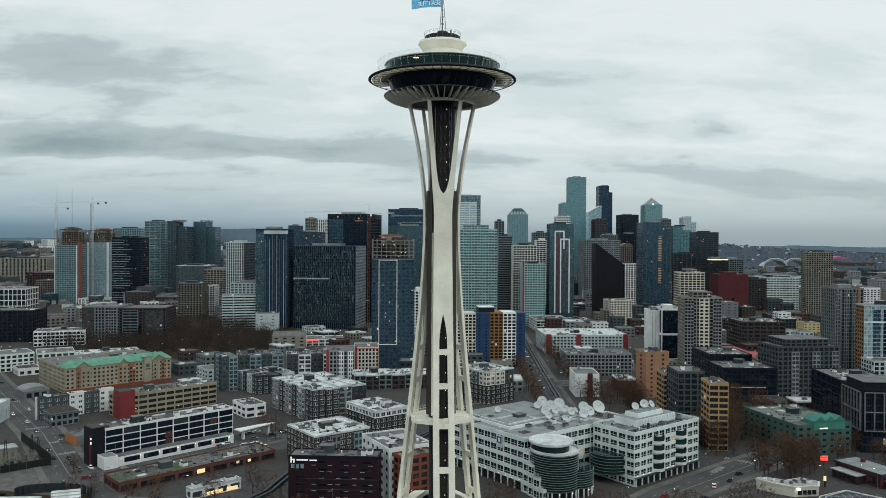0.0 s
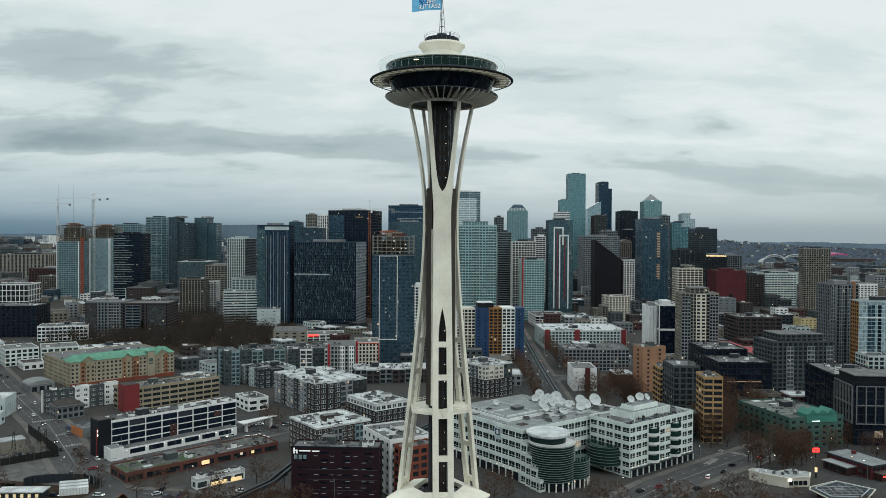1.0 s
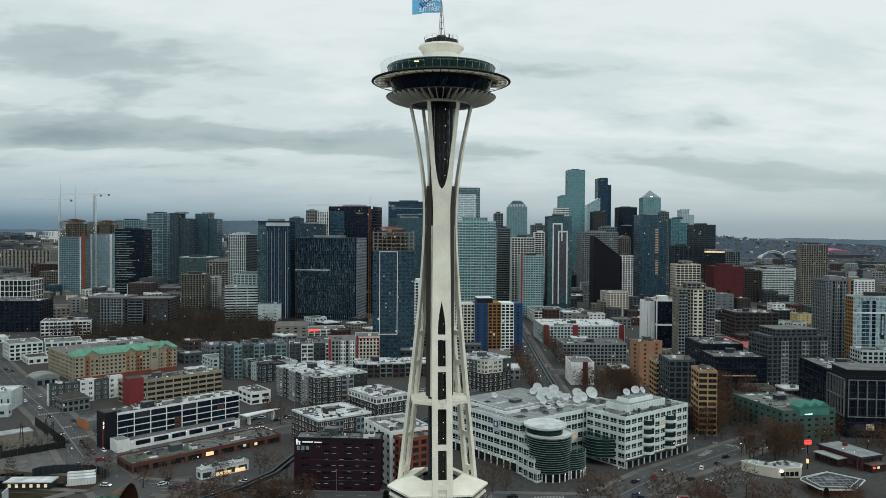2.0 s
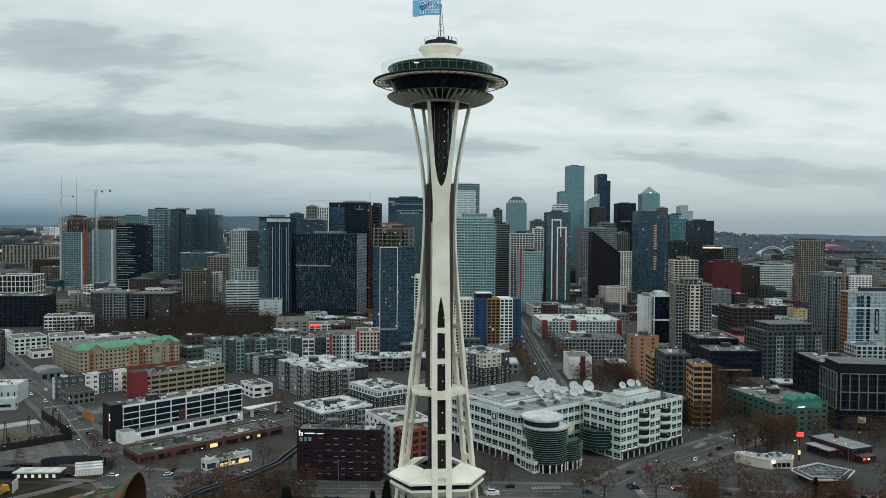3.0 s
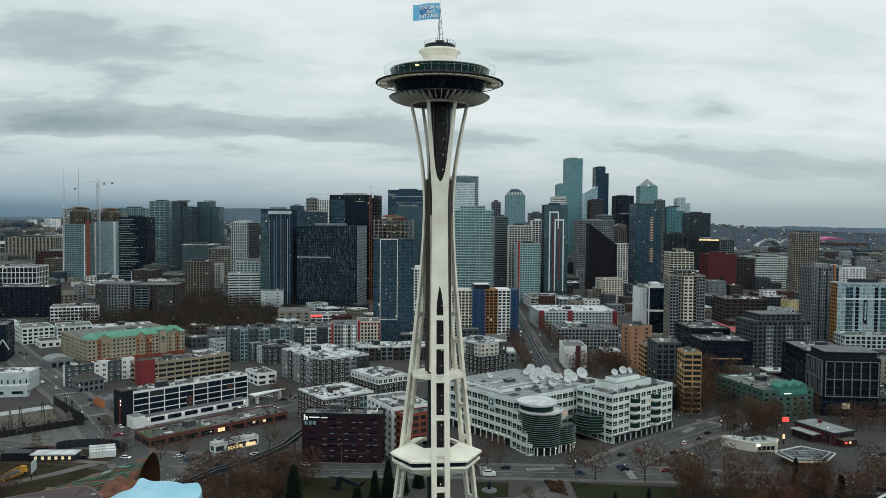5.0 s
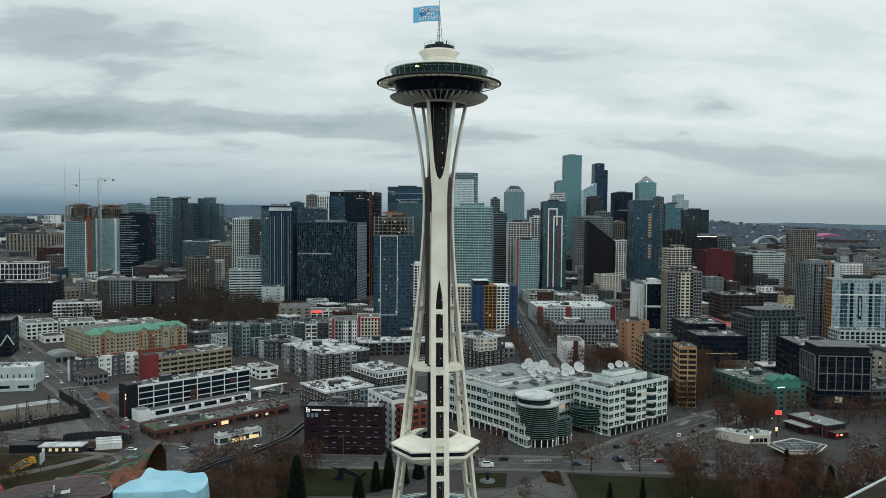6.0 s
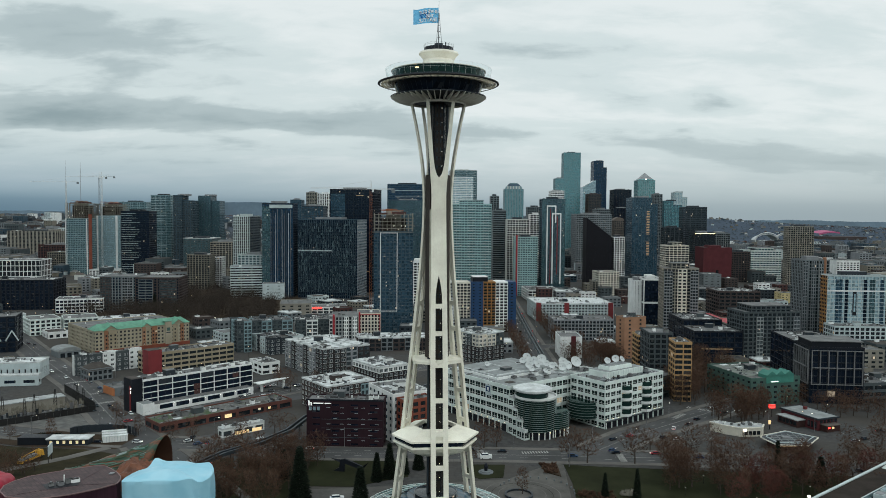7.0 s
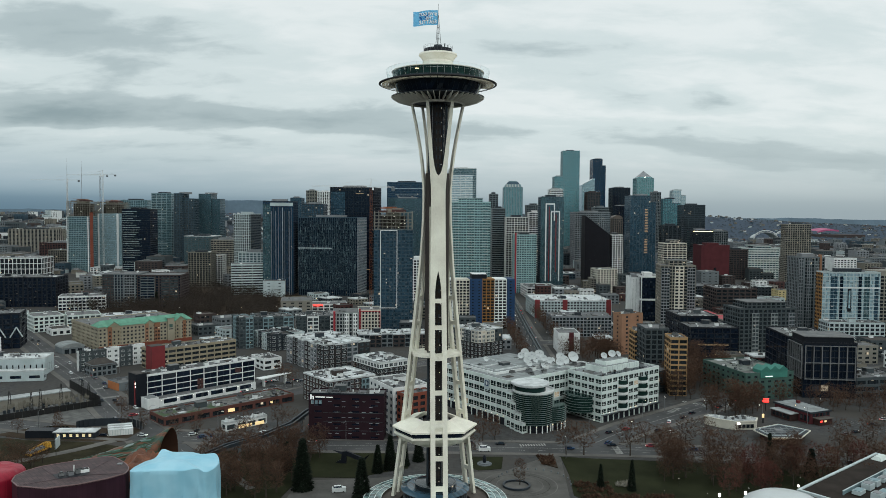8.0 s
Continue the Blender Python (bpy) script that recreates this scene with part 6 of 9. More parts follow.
block('apartment_block', 28.5, 286.0, 38, 25.5, 32.2, 22.5, "panel_cream", "glass_grey", 3.1, 4, .35, .35, label="cream and black apartment block", roof="roof_white", alt="panel_slate", near=True, units=5, base="brick_black")
block('hotel', -21.8, 92.4, 30, 20.2, 27.8, 24.0, "panel_white", "glass_blue", 3.1, 4.6, .5, .55, label="white hotel wing with square blue windows", near=True, units=4)
block('office_block', -15.5, 84.8, 34, 16.2, 7.7, 22.7, "brick_orange", "glass_dark", 3.1, 4.2, 0.36, 0.31, label="orange brick hotel wing", units=2)
block('shop', -139.1, 105.9, 44, 76.8, 18.3, 4.8, "brick_mid", "glass_dark", 5, 9, 0.36, 0.19, label="low brick building with a mossy flat roof", roof="roof_moss", units=8, trim=(("line", .46, .51, .3, .75, "lamp_shop"), ("line", .80, .82, .4, .7, "lamp_shop")))
block('shop', -105.6, 98.3, 42, 22.9, 4.8, 4.7, "panel_white", "glass_grey", 4, 6, 0.36, 0.25, label="small white diner with a flat roof", roof="roof_white", units=4, trim=(("line", .30, .62, .1, .5, "lamp_shop"), ("line", .70, .92, .1, .5, "lamp_shop")))
block('shop', -205.0, 190.0, -42, 15.0, 21.0, 5.2, "concrete_grey", "glass_dark", 5, 30, .9, .9, label="grey shed with an orange mural wall", units=2, trim=(("line", 0.01, .99, .02, 1.1, "paint_mural"),))
block('house', -228.3, 218.9, 44, 15.6, 14.6, 7.8, "concrete_grey", "glass_dark", 3, 3, 0.36, 0.31, label="old grey house with a hipped roof", hip=True)
block('office_block', 249.0, 174.4, 12, 35.0, 26.0, 12.7, "panel_slate", "glass_dark", 3.4, 9, .4, .12, label="low grey parking structure with open decks", units=4)
block('apartment_block', 129.0, 182.6, 30, 21.1, 14.0, 13.6, "panel_slate", "glass_grey", 3.1, 4, 0.22, 0.12, label="low glazed base block of the ochre tower", units=1)
block('apartment_block', -935.5, 1350.0, 0, 104.4, 40.0, 68.7, "concrete_beige", "glass_dark", 3, 8, .15, .5, label="long beige apartment slab with dark upright bays")
block('apartment_block', -761.5, 1150.0, 0, 84.0, 40.0, 48.1, "brick_dull", "glass_dark", 3, 5, .3, .3, label="long brick apartment slab with flat roof")
block('office_block', -121.3, 243.3, 38, 13.5, 20.1, 8.2, "panel_white", "glass_dark", 3.4, 6, .5, .3, label="low white annex with a grey roof", units=4)
block('office_block', -611.0, 1032.5, 0, 53.9, 40.0, 10.6, "panel_white", "glass_dark", 3.6, 6, .4, .3, label="low white hall behind the brown blocks", units=2, roof="roof_white")


glazing("glass_drum2", (0.013, 0.024, 0.023), 0.01, ior=1.38)
glazing("glass_drum2_pane", (0.013, 0.024, 0.023), 0.01, picked=True, ior=1.38)


# ---- near the tower: the broadcast buildings with dishes ----
def media_building():
    e = block("office_block", 36.0, 112.0, 38, 52.0, 54.0, 23.6, "panel_mint", "glass_drum2", 4.4, 4.5, 0.38, 0.09,
              label="white broadcast building with dark windows and a flat roof", near=True, roof="roof_mid", units=12)
    # stepped terraces down to the drum
    for z, a, b, xo in ((18.2, 0.0, -4.2, -1.0), (13.8, -4.2, -8.4, -2.0), (9.4, -8.4, -12.6, -3.0), (5.0, -12.6, -15.0, -3.6)):
        g, pg = Geo(), Geo()
        facade(e, g, pg, (xo, b, 7.0, a, z), "panel_mint", "glass_drum2", 4.4, 4.0, 0.40, 0.2, True, ["left", "front"])
        part("terrace", g, e, "white terrace step")
        part("terrace_floor", Geo().box(xo, b, z, 7.0, a, z + 0.3, "roof_white"), e)
        for q in range(5):
            part("rail_post", Geo().box(xo + 0.1, b + q * 0.95, z + 0.3, xo + 0.2, b + q * 0.95 + 0.1, z + 1.4, "panel_white"), e)
        part("rail", Geo().box(xo + 0.1, b, z + 1.4, xo + 0.2, a, z + 1.5, "panel_white"), e)
        if pg.v:
            part("window_panes", pg, e, kind="stuff")
    cx, cy = 7.8, -10.8

    def drum(cx, cy, r, top, step=1.0):
        part("drum_glass", Geo().lathe([(r - 0.35, 3.6), (r - 0.35, top), (0.0, top)], "glass_drum", 48, closed=False, cx=cx, cy=cy), e, "curved dark green glass drum", smooth=True)
        z = 4.0
        while z < top + 0.2:
            part("louvre_ring", Geo().lathe([(r - 0.4, z), (r, z), (r, z + 0.13), (r - 0.4, z + 0.13)], "louvre", 48, cx=cx, cy=cy), e)
            z += step
        # black wall under the drum, its colour standing for the recess's shade
        part("arcade", Geo().lathe([(r - 1.5, 0), (r - 1.5, 3.7)], "metal_black", 32, closed=False, cx=cx, cy=cy), e, "black ground floor facing, dark as a shaded recess")
        for k in range(9):
            t = radians(200 + 18 * k)
            part("column", Geo().bar((cx + (r - 0.5) * math.cos(t), cy + (r - 0.5) * math.sin(t), 0), (cx + (r - 0.5) * math.cos(t), cy + (r - 0.5) * math.sin(t), 3.8), 0.32, "panel_white", 8), e)
            if k % 2 == 0:
                part("wall_lamp", Geo().box(cx + (r - 0.1) * math.cos(t) - 0.12, cy + (r - 0.1) * math.sin(t) - 0.12, 3.1, cx + (r - 0.1) * math.cos(t) + 0.12, cy + (r - 0.1) * math.sin(t) + 0.12, 3.35, "lamp_wall"), e)

    drum(cx, cy, 10.4, 19.4)
    drum(cx + 9.5, cy - 2.5, 8.6, 11.6)
    part("drum_terrace", Geo().lathe([(10.4, 19.4), (10.6, 20.6), (10.3, 20.6), (10.2, 19.6), (0, 19.6)], "panel_white", 48, closed=False, cx=cx, cy=cy), e, smooth=True)
    part("disc_roof", Geo().lathe([(8.6, 22.2), (9.7, 22.8), (9.7, 23.6), (9.2, 23.8), (8.7, 23.5), (0.0, 23.5)], "roof_white", 64, closed=False, cx=cx - 0.3, cy=cy + 2), e, "round white roof disc", smooth=True)
    part("disc_wall", Geo().lathe([(8.0, 19.4), (8.0, 22.4)], "glass_drum", 48, closed=False, cx=cx - 0.3, cy=cy + 2), e)
    part("lounge", Geo().box(cx + 9, cy + 1, 11.6, cx + 16, cy + 8, 15.4, "panel_white").box(cx + 9.5, cy + 0.9, 12.4, cx + 15.5, cy + 0.98, 14.6, "glass_black"), e, "small white rooftop lounge")
    # raised roof of the rear part, pale kerbs and the station's sign
    part("upper_roof", Geo().box(6, 16, 22.8, 51, 53, 24.3, "panel_white").box(6.6, 16.6, 24.3, 50.4, 52.4, 24.5, "roof_mid"), e)
    for a, b, c, d in ((7, 20, 7.6, 50), (26, 20, 26.5, 50), (8, 30, 25.8, 30.5), (8, 18.4, 50, 19.0)):
        part("roof_kerb", Geo().box(a, b, 24.4, c, d, 25.1, "roof_white"), e)
    part("sign", Geo().box(-0.25, 14.0, 16.0, -0.06, 18.2, 21.5, "panel_pale").box(-0.32, 14.6, 18.0, -0.25, 17.6, 20.8, "paint_navy").box(-0.36, 15.4, 18.5, -0.32, 16.8, 20.3, "panel_white"), e, "square blue and white station sign")
    # black panel on the wall face stands in for a shaded ground floor
    part("arcade", Geo().box(-0.12, 0.5, 0, 0.2, 53.5, 3.7, "metal_black"), e, "black ground floor facing, dark as a shaded recess")
    for k in range(12):
        part("column", Geo().box(-0.55, 1 + k * 4.5, 0, -0.12, 1.5 + k * 4.5, 3.9, "panel_mint"), e)
    for k in range(11):
        part("wall_lamp", Geo().box(-0.2, 3 + k * 4.5, 4.3, -0.04, 3.2 + k * 4.5, 4.55, "lamp_wall"), e)
    return e


def dish(x, y, z, size, az, tilt=35.0):
    size *= 0.86
    e = thing("satellite_dish", x, y, z, az, "large pale grey satellite dish on a steel mount", "satellite dish", "rooftop satellite dishes")
    r = size / 2
    pts = [(r * q, 0.30 * r * q * q) for q in (0.0, 0.25, 0.5, 0.75, 1.0)]
    prof = pts + [(a, b - 0.08) for a, b in pts[::-1]]
    o = part("reflector", Geo().lathe(prof, "dome_white", 28), e, smooth=True)
    turn = Matrix.Translation((0, 0, size * 0.55)) @ pose(0, 0, 0, 90 - tilt, 0, 0)
    o.matrix_local = turn
    part("feed", Geo().bar((0, 0, 0), (0, 0, r * 0.9), 0.06, "steel_grey").box(-0.15, -0.15, r * 0.85, 0.15, 0.15, r, "steel_grey")
         .bar((r * 0.8, 0, 0.2 * r), (0, 0, r * 0.9), 0.04, "steel_grey").bar((-r * 0.8, 0, 0.2 * r), (0, 0, r * 0.9), 0.04, "steel_grey"), o)
    part("mount", Geo().bar((0, 0.2, 0), (0, 0.2, size * 0.55), 0.22, "steel_grey", 8).bar((0.9, 1.0, 0), (0, 0.2, size * 0.5), 0.08, "steel_grey").bar((-0.9, 1.0, 0), (0, 0.2, size * 0.5), 0.08, "steel_grey")
         .box(-0.8, -0.6, 0, 0.8, 1.2, 0.15, "steel_grey"), e)
    return e


glazing("glass_drum", (0.010, 0.026, 0.023), 0.0, picked=True, ior=1.3)
media_building()


def office_with_bays():
    e = block("office_block", 86.0, 119.0, 38, 49.0, 24.0, 24.5, "panel_mint", "glass_drum2", 4.2, 4.4, 0.40, 0.18,
              label="white office building with rounded window bays", near=True, roof="roof_mid", units=8)
    cx, cy = 1.0, 15.0
    part("corner_drum", Geo().lathe([(9.0, 4), (9.0, 13), (0, 13)], "glass_drum", 40, closed=False, cx=cx, cy=cy), e, "curved dark glass corner", smooth=True)
    for k in range(7):
        part("louvre_ring", Geo().lathe([(8.9, 4.2 + k * 1.4), (9.3, 4.2 + k * 1.4), (9.3, 4.34 + k * 1.4), (8.9, 4.34 + k * 1.4)], "louvre", 40, cx=cx, cy=cy), e)
    for bx in (17.0, 34.0):
        for k in range(4):
            z = 4.6 + k * 4.2
            part("bay_window", Geo().lathe([(3.4, z + 1.3), (3.4, z + 3.6)], "glass_drum", 24, closed=False, cx=bx, cy=0.6), e, smooth=True)
            part("bay_sill", Geo().lathe([(3.6, z), (3.7, z + 1.3), (3.2, z + 1.3), (3.2, z)], "panel_white", 24, cx=bx, cy=0.6), e, "rounded white balcony front", smooth=True)
    g = Geo().box(10, 7, 23.8, 40, 20, 27.0, "panel_mint").box(10.5, 7.5, 27.0, 39.5, 19.5, 27.2, "roof_mid")
    for k in range(14):
        g.box(10.6 + k * 2.1, 6.9, 24.6, 10.8 + k * 2.1, 7.02, 26.8, "panel_pale")
    for k in range(9):
        for q in range(2):
            part("roof_light", Geo().box(2 + k * 5.1, 1.2 + q * 2.4, 23.7, 5.6 + k * 5.1, 2.9 + q * 2.4, 24.1, "glass_black"), e, "dark square roof light")
    g.box(14, 9, 27.2, 33, 17, 29.2, "panel_mint", 0.3).box(15, 10, 29.2, 32, 16, 29.4, "roof_mid")
    part("penthouse", g, e, "white ribbed plant storey")
    # flat black strip painted as the shade behind the columns
    part("arcade", Geo().box(0.5, -0.12, 0, 48.5, 0.2, 3.7, "metal_black"), e, "black ground floor facing, dark as a shaded recess")
    part("awning", Geo().box(0.0, -1.6, 3.7, 49.0, -0.05, 3.95, "metal_dark"), e, "dark glass awning")
    for k in range(12):
        part("column", Geo().box(0.6 + k * 4.35, -0.6, 0, 1.1 + k * 4.35, -0.12, 3.7, "panel_mint"), e)
    for k in range(11):
        part("wall_lamp", Geo().box(2 + k * 4.4, -0.2, 4.4, 2.2 + k * 4.4, -0.04, 4.65, "lamp_wall"), e)
    return e


office_with_bays()
RIGHT, UPW = Vector((0.788, 0.616, 0)), Vector((-0.616, 0.788, 0))
for lx, ly, s, az in ((20, 40, 3.6, 20), (42, 34, 4.4, -10), (46, 37, 4.0, 30), (49, 38, 5.6, 5), (44, 22, 4.0, 15), (40, 20, 4.6, 20), (47, 20, 4.4, -15), (45, 14, 4.6, 10),
                      (38, 14, 4.0, 160), (50, 16, 3.6, 60), (34, 8, 3.4, 20), (50, 27, 6.4, 0), (45, 28, 5.6, -15), (40, 26, 5.2, 10),
                      (50, 7, 6.0, 25), (45, 6, 5.2, 0), (35, 22, 4.6, 5), (30, 15, 4.2, 20)):
    p = Vector((36, 112, 0)) + RIGHT * lx + UPW * ly
    dish(p.x, p.y, 24.5, s, az)
for lx, ly, s, az in ((56, 16, 6.2, 10), (60, 10, 7.4, 20)):
    p = Vector((36, 112, 0)) + RIGHT * lx + UPW * ly
    dish(p.x, p.y, 24.0, s, az)
for lx, ly, s, az in ((18, 14, 4.2, 10), (25, 14, 4.8, -10), (29, 13, 4.0, 40)):
    p = Vector((86, 119, 0)) + RIGHT * lx + UPW * ly
    dish(p.x, p.y, 29.4, s, az)
link = block("office_block", 79.0, 143.0, 38, 16.0, 14.0, 24.0, "panel_white", "glass_dark", 4.4, 4, 0.45, 0.4, label="white service block carrying two large dishes", units=2)


def dark_hotel():
    e = block("hotel", -62.2, 87.0, -2.5, 36.5, 11.0, 22.6, "brick_maroon", "glass_black", 3.1, 9.0, 0.72, 0.6, label="dark maroon panelled hotel with a white sign", units=7, roof="roof_grey")
    g = Geo()
    for k in range(7):
        for q in range(8):
            if (k * 5 + q * 3) % 7 < 4:
                g.box(9.5 + q * 3.3, -0.12, 3 + k * 2.6, 11.3 + q * 3.3, -0.03, 3.14 + k * 2.6, "panel_pale")
    part("vent_strips", g, e, kind="stuff")
    for z in (4.4, 8.8, 13.0):
        part("joint_line", Geo().box(7, -0.1, z, 36, -0.03, z + 0.16, "panel_slate"), e)
    for k in range(3):
        part("window", Geo().box(1.2 + k * 1.9, -0.08, 17.3, 2.5 + k * 1.9, -0.02, 19.0, "glass_sky"), e)
    # a plain mark and two plain bars stand for the sign
    part("sign_mark", Geo().box(0.9, -0.4, 19.6, 1.5, -0.1, 22.0, "lamp_sign").box(2.0, -0.4, 19.6, 2.6, -0.1, 21.1, "lamp_sign").box(1.5, -0.4, 20.7, 2.0, -0.1, 21.1, "lamp_sign"), e, "white sign mark")
    part("sign_bar", Geo().box(3.4, -0.4, 20.5, 8.0, -0.1, 20.95, "lamp_sign"), e, "white sign bar")
    part("sign_bar", Geo().box(8.7, -0.4, 20.5, 11.8, -0.1, 20.85, "lamp_sign"), e, "white sign bar")
    part("parapet_strip", Geo().box(-0.3, -0.3, 21.9, 36.8, -0.05, 22.7, "metal_black"), e)
    return e


lamp_mat("lamp_sign", (0.9, 0.9, 0.88), 0.35)
dark_hotel()


# ---- the museum of folded metal ----
def blob(name, cx, cy, hw, hd, h, mat, e, power=3.0, fold=1.0, seed=0.0, tilt=0.0, label=""):
    """A billowing metal skin: a rounded box whose wall swings in and out in folds."""
    g, nu, nv = Geo(), 72, 22
    vs = []
    for j in range(nv + 1):
        v = j / nv
        rr, z = (1.0, h * v / 0.5 * 0.86) if v < 0.5 else (math.cos((v - 0.5) / 0.5 * math.pi / 2) ** 0.6, h * (0.86 + 0.14 * math.sin((v - 0.5) / 0.5 * math.pi / 2)))
        for i in range(nu):
            t = 2 * math.pi * i / nu
            c, s = math.cos(t), math.sin(t)
            k = (abs(c) ** power + abs(s) ** power) ** (-1 / power)
            w = 1 + 0.10 * fold * noise.noise(Vector((c * 2.0 + seed, s * 2.0, z * 0.05))) + 0.03 * fold * math.sin(6 * t + z * 0.2 + seed) + 0.09 * fold * (1 - abs(noise.noise(Vector((c * 1.7 + seed, s * 1.7, z * 0.06 + 2))))) ** 9
            zz = z + fold * (z / h) * (3.2 * noise.noise(Vector((c * rr * 1.5 + seed, s * rr * 1.5, 4.0))) + 1.2 * abs(noise.noise(Vector((c * rr * 3.5 + seed, s * rr * 3.5, 9.0))))) + tilt * c * rr * z / h + fold * (z / h) ** 4 * 2.2 * (1 - abs(noise.noise(Vector((c * rr * 1.3 - seed, s * rr * 1.3, 1.0))))) ** 9
            vs.append((cx + hw * k * w * rr * c, cy + hd * k * w * rr * s, zz))
    fs = [(j * nu + i, j * nu + (i + 1) % nu, (j + 1) * nu + (i + 1) % nu, (j + 1) * nu + i) for j in range(nv) for i in range(nu)]
    fs.append(tuple((nv) * nu + i for i in range(nu)))
    return part(name, g.raw(vs, fs, mat), e, label, smooth=True)


def shingle(name, a, b, rough, metal, scale, seam=(0.9, 0.35), gap=0.02, joint=(0.55, 0.55, 0.55)):
    """Sheet metal cladding in rows of shingles, two tones drifting into each other."""
    m, n, lk, bs = nodes_of(name)
    tc = n.new("ShaderNodeTexCoord")
    brick = n.new("ShaderNodeTexBrick")
    brick.inputs["Scale"].default_value = 1.0
    brick.inputs["Mortar Size"].default_value = gap
    brick.inputs["Brick Width"].default_value, brick.inputs["Row Height"].default_value = seam
    brick.inputs["Color1"].default_value, brick.inputs["Color2"].default_value, brick.inputs["Mortar"].default_value = (1, 1, 1, 1), (0.82, 0.82, 0.82, 1), (*joint, 1)
    lk.new(tc.outputs["Object"], brick.inputs["Vector"])
    tone = mix_node(n, lk, map_range(n, lk, noise_node(n, lk, scale, 3, tc.outputs["Object"]), 0.4, 0.6, 0, 1), a, b)
    lk.new(mix_node(n, lk, 1.0, tone, brick.outputs["Color"], "MULTIPLY"), bs.inputs["Base Color"])
    bs.inputs["Roughness"].default_value, bs.inputs["Metallic"].default_value = rough, metal
    bs.inputs["IOR"].default_value = 1.3
    return m


shingle("skin_blue", (0.25, 0.50, 0.62), (0.32, 0.57, 0.68), 0.38, 0.0, 0.1, (40.0, 40.0))
shingle("skin_maroon", (0.046, 0.024, 0.027), (0.084, 0.048, 0.049), 0.5, 0.1, 0.35, (1.9, 1.2), 0.16, (0.34, 0.30, 0.32))
shingle("skin_wine", (0.03, 0.012, 0.02), (0.045, 0.018, 0.028), 0.45, 0.2, 0.1, (2.4, 0.9))
shingle("skin_red", (0.26, 0.012, 0.03), (0.33, 0.02, 0.04), 0.4, 0.1, 0.1, (2.4, 0.9))
m, n, lk, b = nodes_of("skin_bronze")
turned = n.new("ShaderNodeMapping")
turned.inputs["Rotation"].default_value, turned.inputs["Scale"].default_value = (0, 0, radians(-18)), (0.07, 0.55, 0.55)
lk.new(n.new("ShaderNodeTexCoord").outputs["Object"], turned.inputs[0])
streaks = noise_node(n, lk, 1.0, 5, turned.outputs[0], 0.62)
base = mix_node(n, lk, map_range(n, lk, streaks, 0.43, 0.55, 0, 1), (0.030, 0.060, 0.042), (0.135, 0.054, 0.028))
lk.new(mix_node(n, lk, map_range(n, lk, streaks, 0.56, 0.66, 0, 1), base, (0.085, 0.035, 0.022)), b.inputs["Base Color"])
b.inputs["Roughness"].default_value, b.inputs["IOR"].default_value = 0.45, 1.3
shingle("skin_copper", (0.22, 0.09, 0.05), (0.13, 0.06, 0.04), 0.5, 0.1, 0.15, (2.2, 0.8))


def crumpled_hall(e):
    """The pale blue hall: creased sheet metal walls that swing out in folds below a roof of tilted facets."""
    rim_pts = ((-13.2, -8.2, 21.0), (-8.5, -9.4, 21.2), (-2.0, -9.4, 21.5), (5.0, -9.6, 21.6), (9.6, -8.0, 21.9), (12.6, -7.6, 20.6), (14.8, -3.5, 21.0), (14.2, 2.6, 21.4),
               (11.6, 6.6, 22.5), (9.4, 6.4, 21.6), (2.5, 8.4, 22.2), (-4.0, 7.8, 22.5), (-8.2, 8.4, 23.3), (-9.6, 4.5, 21.2), (-13.0, 0.5, 20.6))
    g, n, rows, per = Geo(), len(rim_pts), 14, 8
    ring = []
    for k in range(n):
        p0, p1, p2, p3 = (Vector(rim_pts[(k + o) % n]) for o in (-1, 0, 1, 2))
        for q in range(per):
            u = q / per
            p = 0.5 * (2 * p1 + (p2 - p0) * u + (2 * p0 - 5 * p1 + 4 * p2 - p3) * u * u + (3 * p1 - p0 - 3 * p2 + p3) * u ** 3)
            ring.append((p.x, p.y, p.z, math.sin(math.pi * u) ** 0.7))
    m, vs, fs = len(ring), [], []
    for j in range(rows + 1):
        v = j / rows
        for i, (x, y, z, mid) in enumerate(ring):
            # sharp slanting creases, and between them the sheet hollows
            crease = 1 - 2.4 * abs(noise.noise(Vector(((x + y * 0.7) * 0.13 + v * 1.3, (x - y) * 0.06, 2.0 + v * 0.6))))
            k = 1 - 0.05 * mid * math.sin(math.pi * (0.15 + 0.85 * v)) + 0.07 * (1 - v) ** 2 + 0.045 * crease * math.sin(math.pi * min(1.0, 1.15 * (1 - v)))
            turn = 0.10 * (1 - v) ** 1.5
            xx, yy = x * math.cos(turn) - y * math.sin(turn), x * math.sin(turn) + y * math.cos(turn)
            vs.append((17.0 + xx * k, -11.5 + yy * k, z * v))
    for j in range(rows):
        for i in range(m):
            fs.append((j * m + i, j * m + (i + 1) % m, (j + 1) * m + (i + 1) % m, (j + 1) * m + i))
    # roof: inner rings of facets round a low crown
    last = rows * m
    for q, drop in ((0.985, 0.18), (0.95, 0.32), (0.88, 0.35), (0.76, 0.5), (0.6, 0.7), (0.42, 0.85), (0.22, 0.9)):
        base = len(vs)
        for i, (x, y, z, mid) in enumerate(ring):
            fold = 1 - 2.6 * abs(noise.noise(Vector((x * q * 0.12 + 4.0, y * q * 0.15, 5.0))))
            vs.append((17.0 + x * q, -11.5 + y * q, 21.6 + (z - 21.6) * (q ** 2.2) + drop + 0.55 * fold * (1 - q ** 4)))
        for i in range(m):
            fs.append((last + i, last + (i + 1) % m, base + (i + 1) % m, base + i))
        last = base
    vs.append((17.0, -11.5, 22.6))
    fs += [(last + i, last + (i + 1) % m, len(vs) - 1) for i in range(m)]
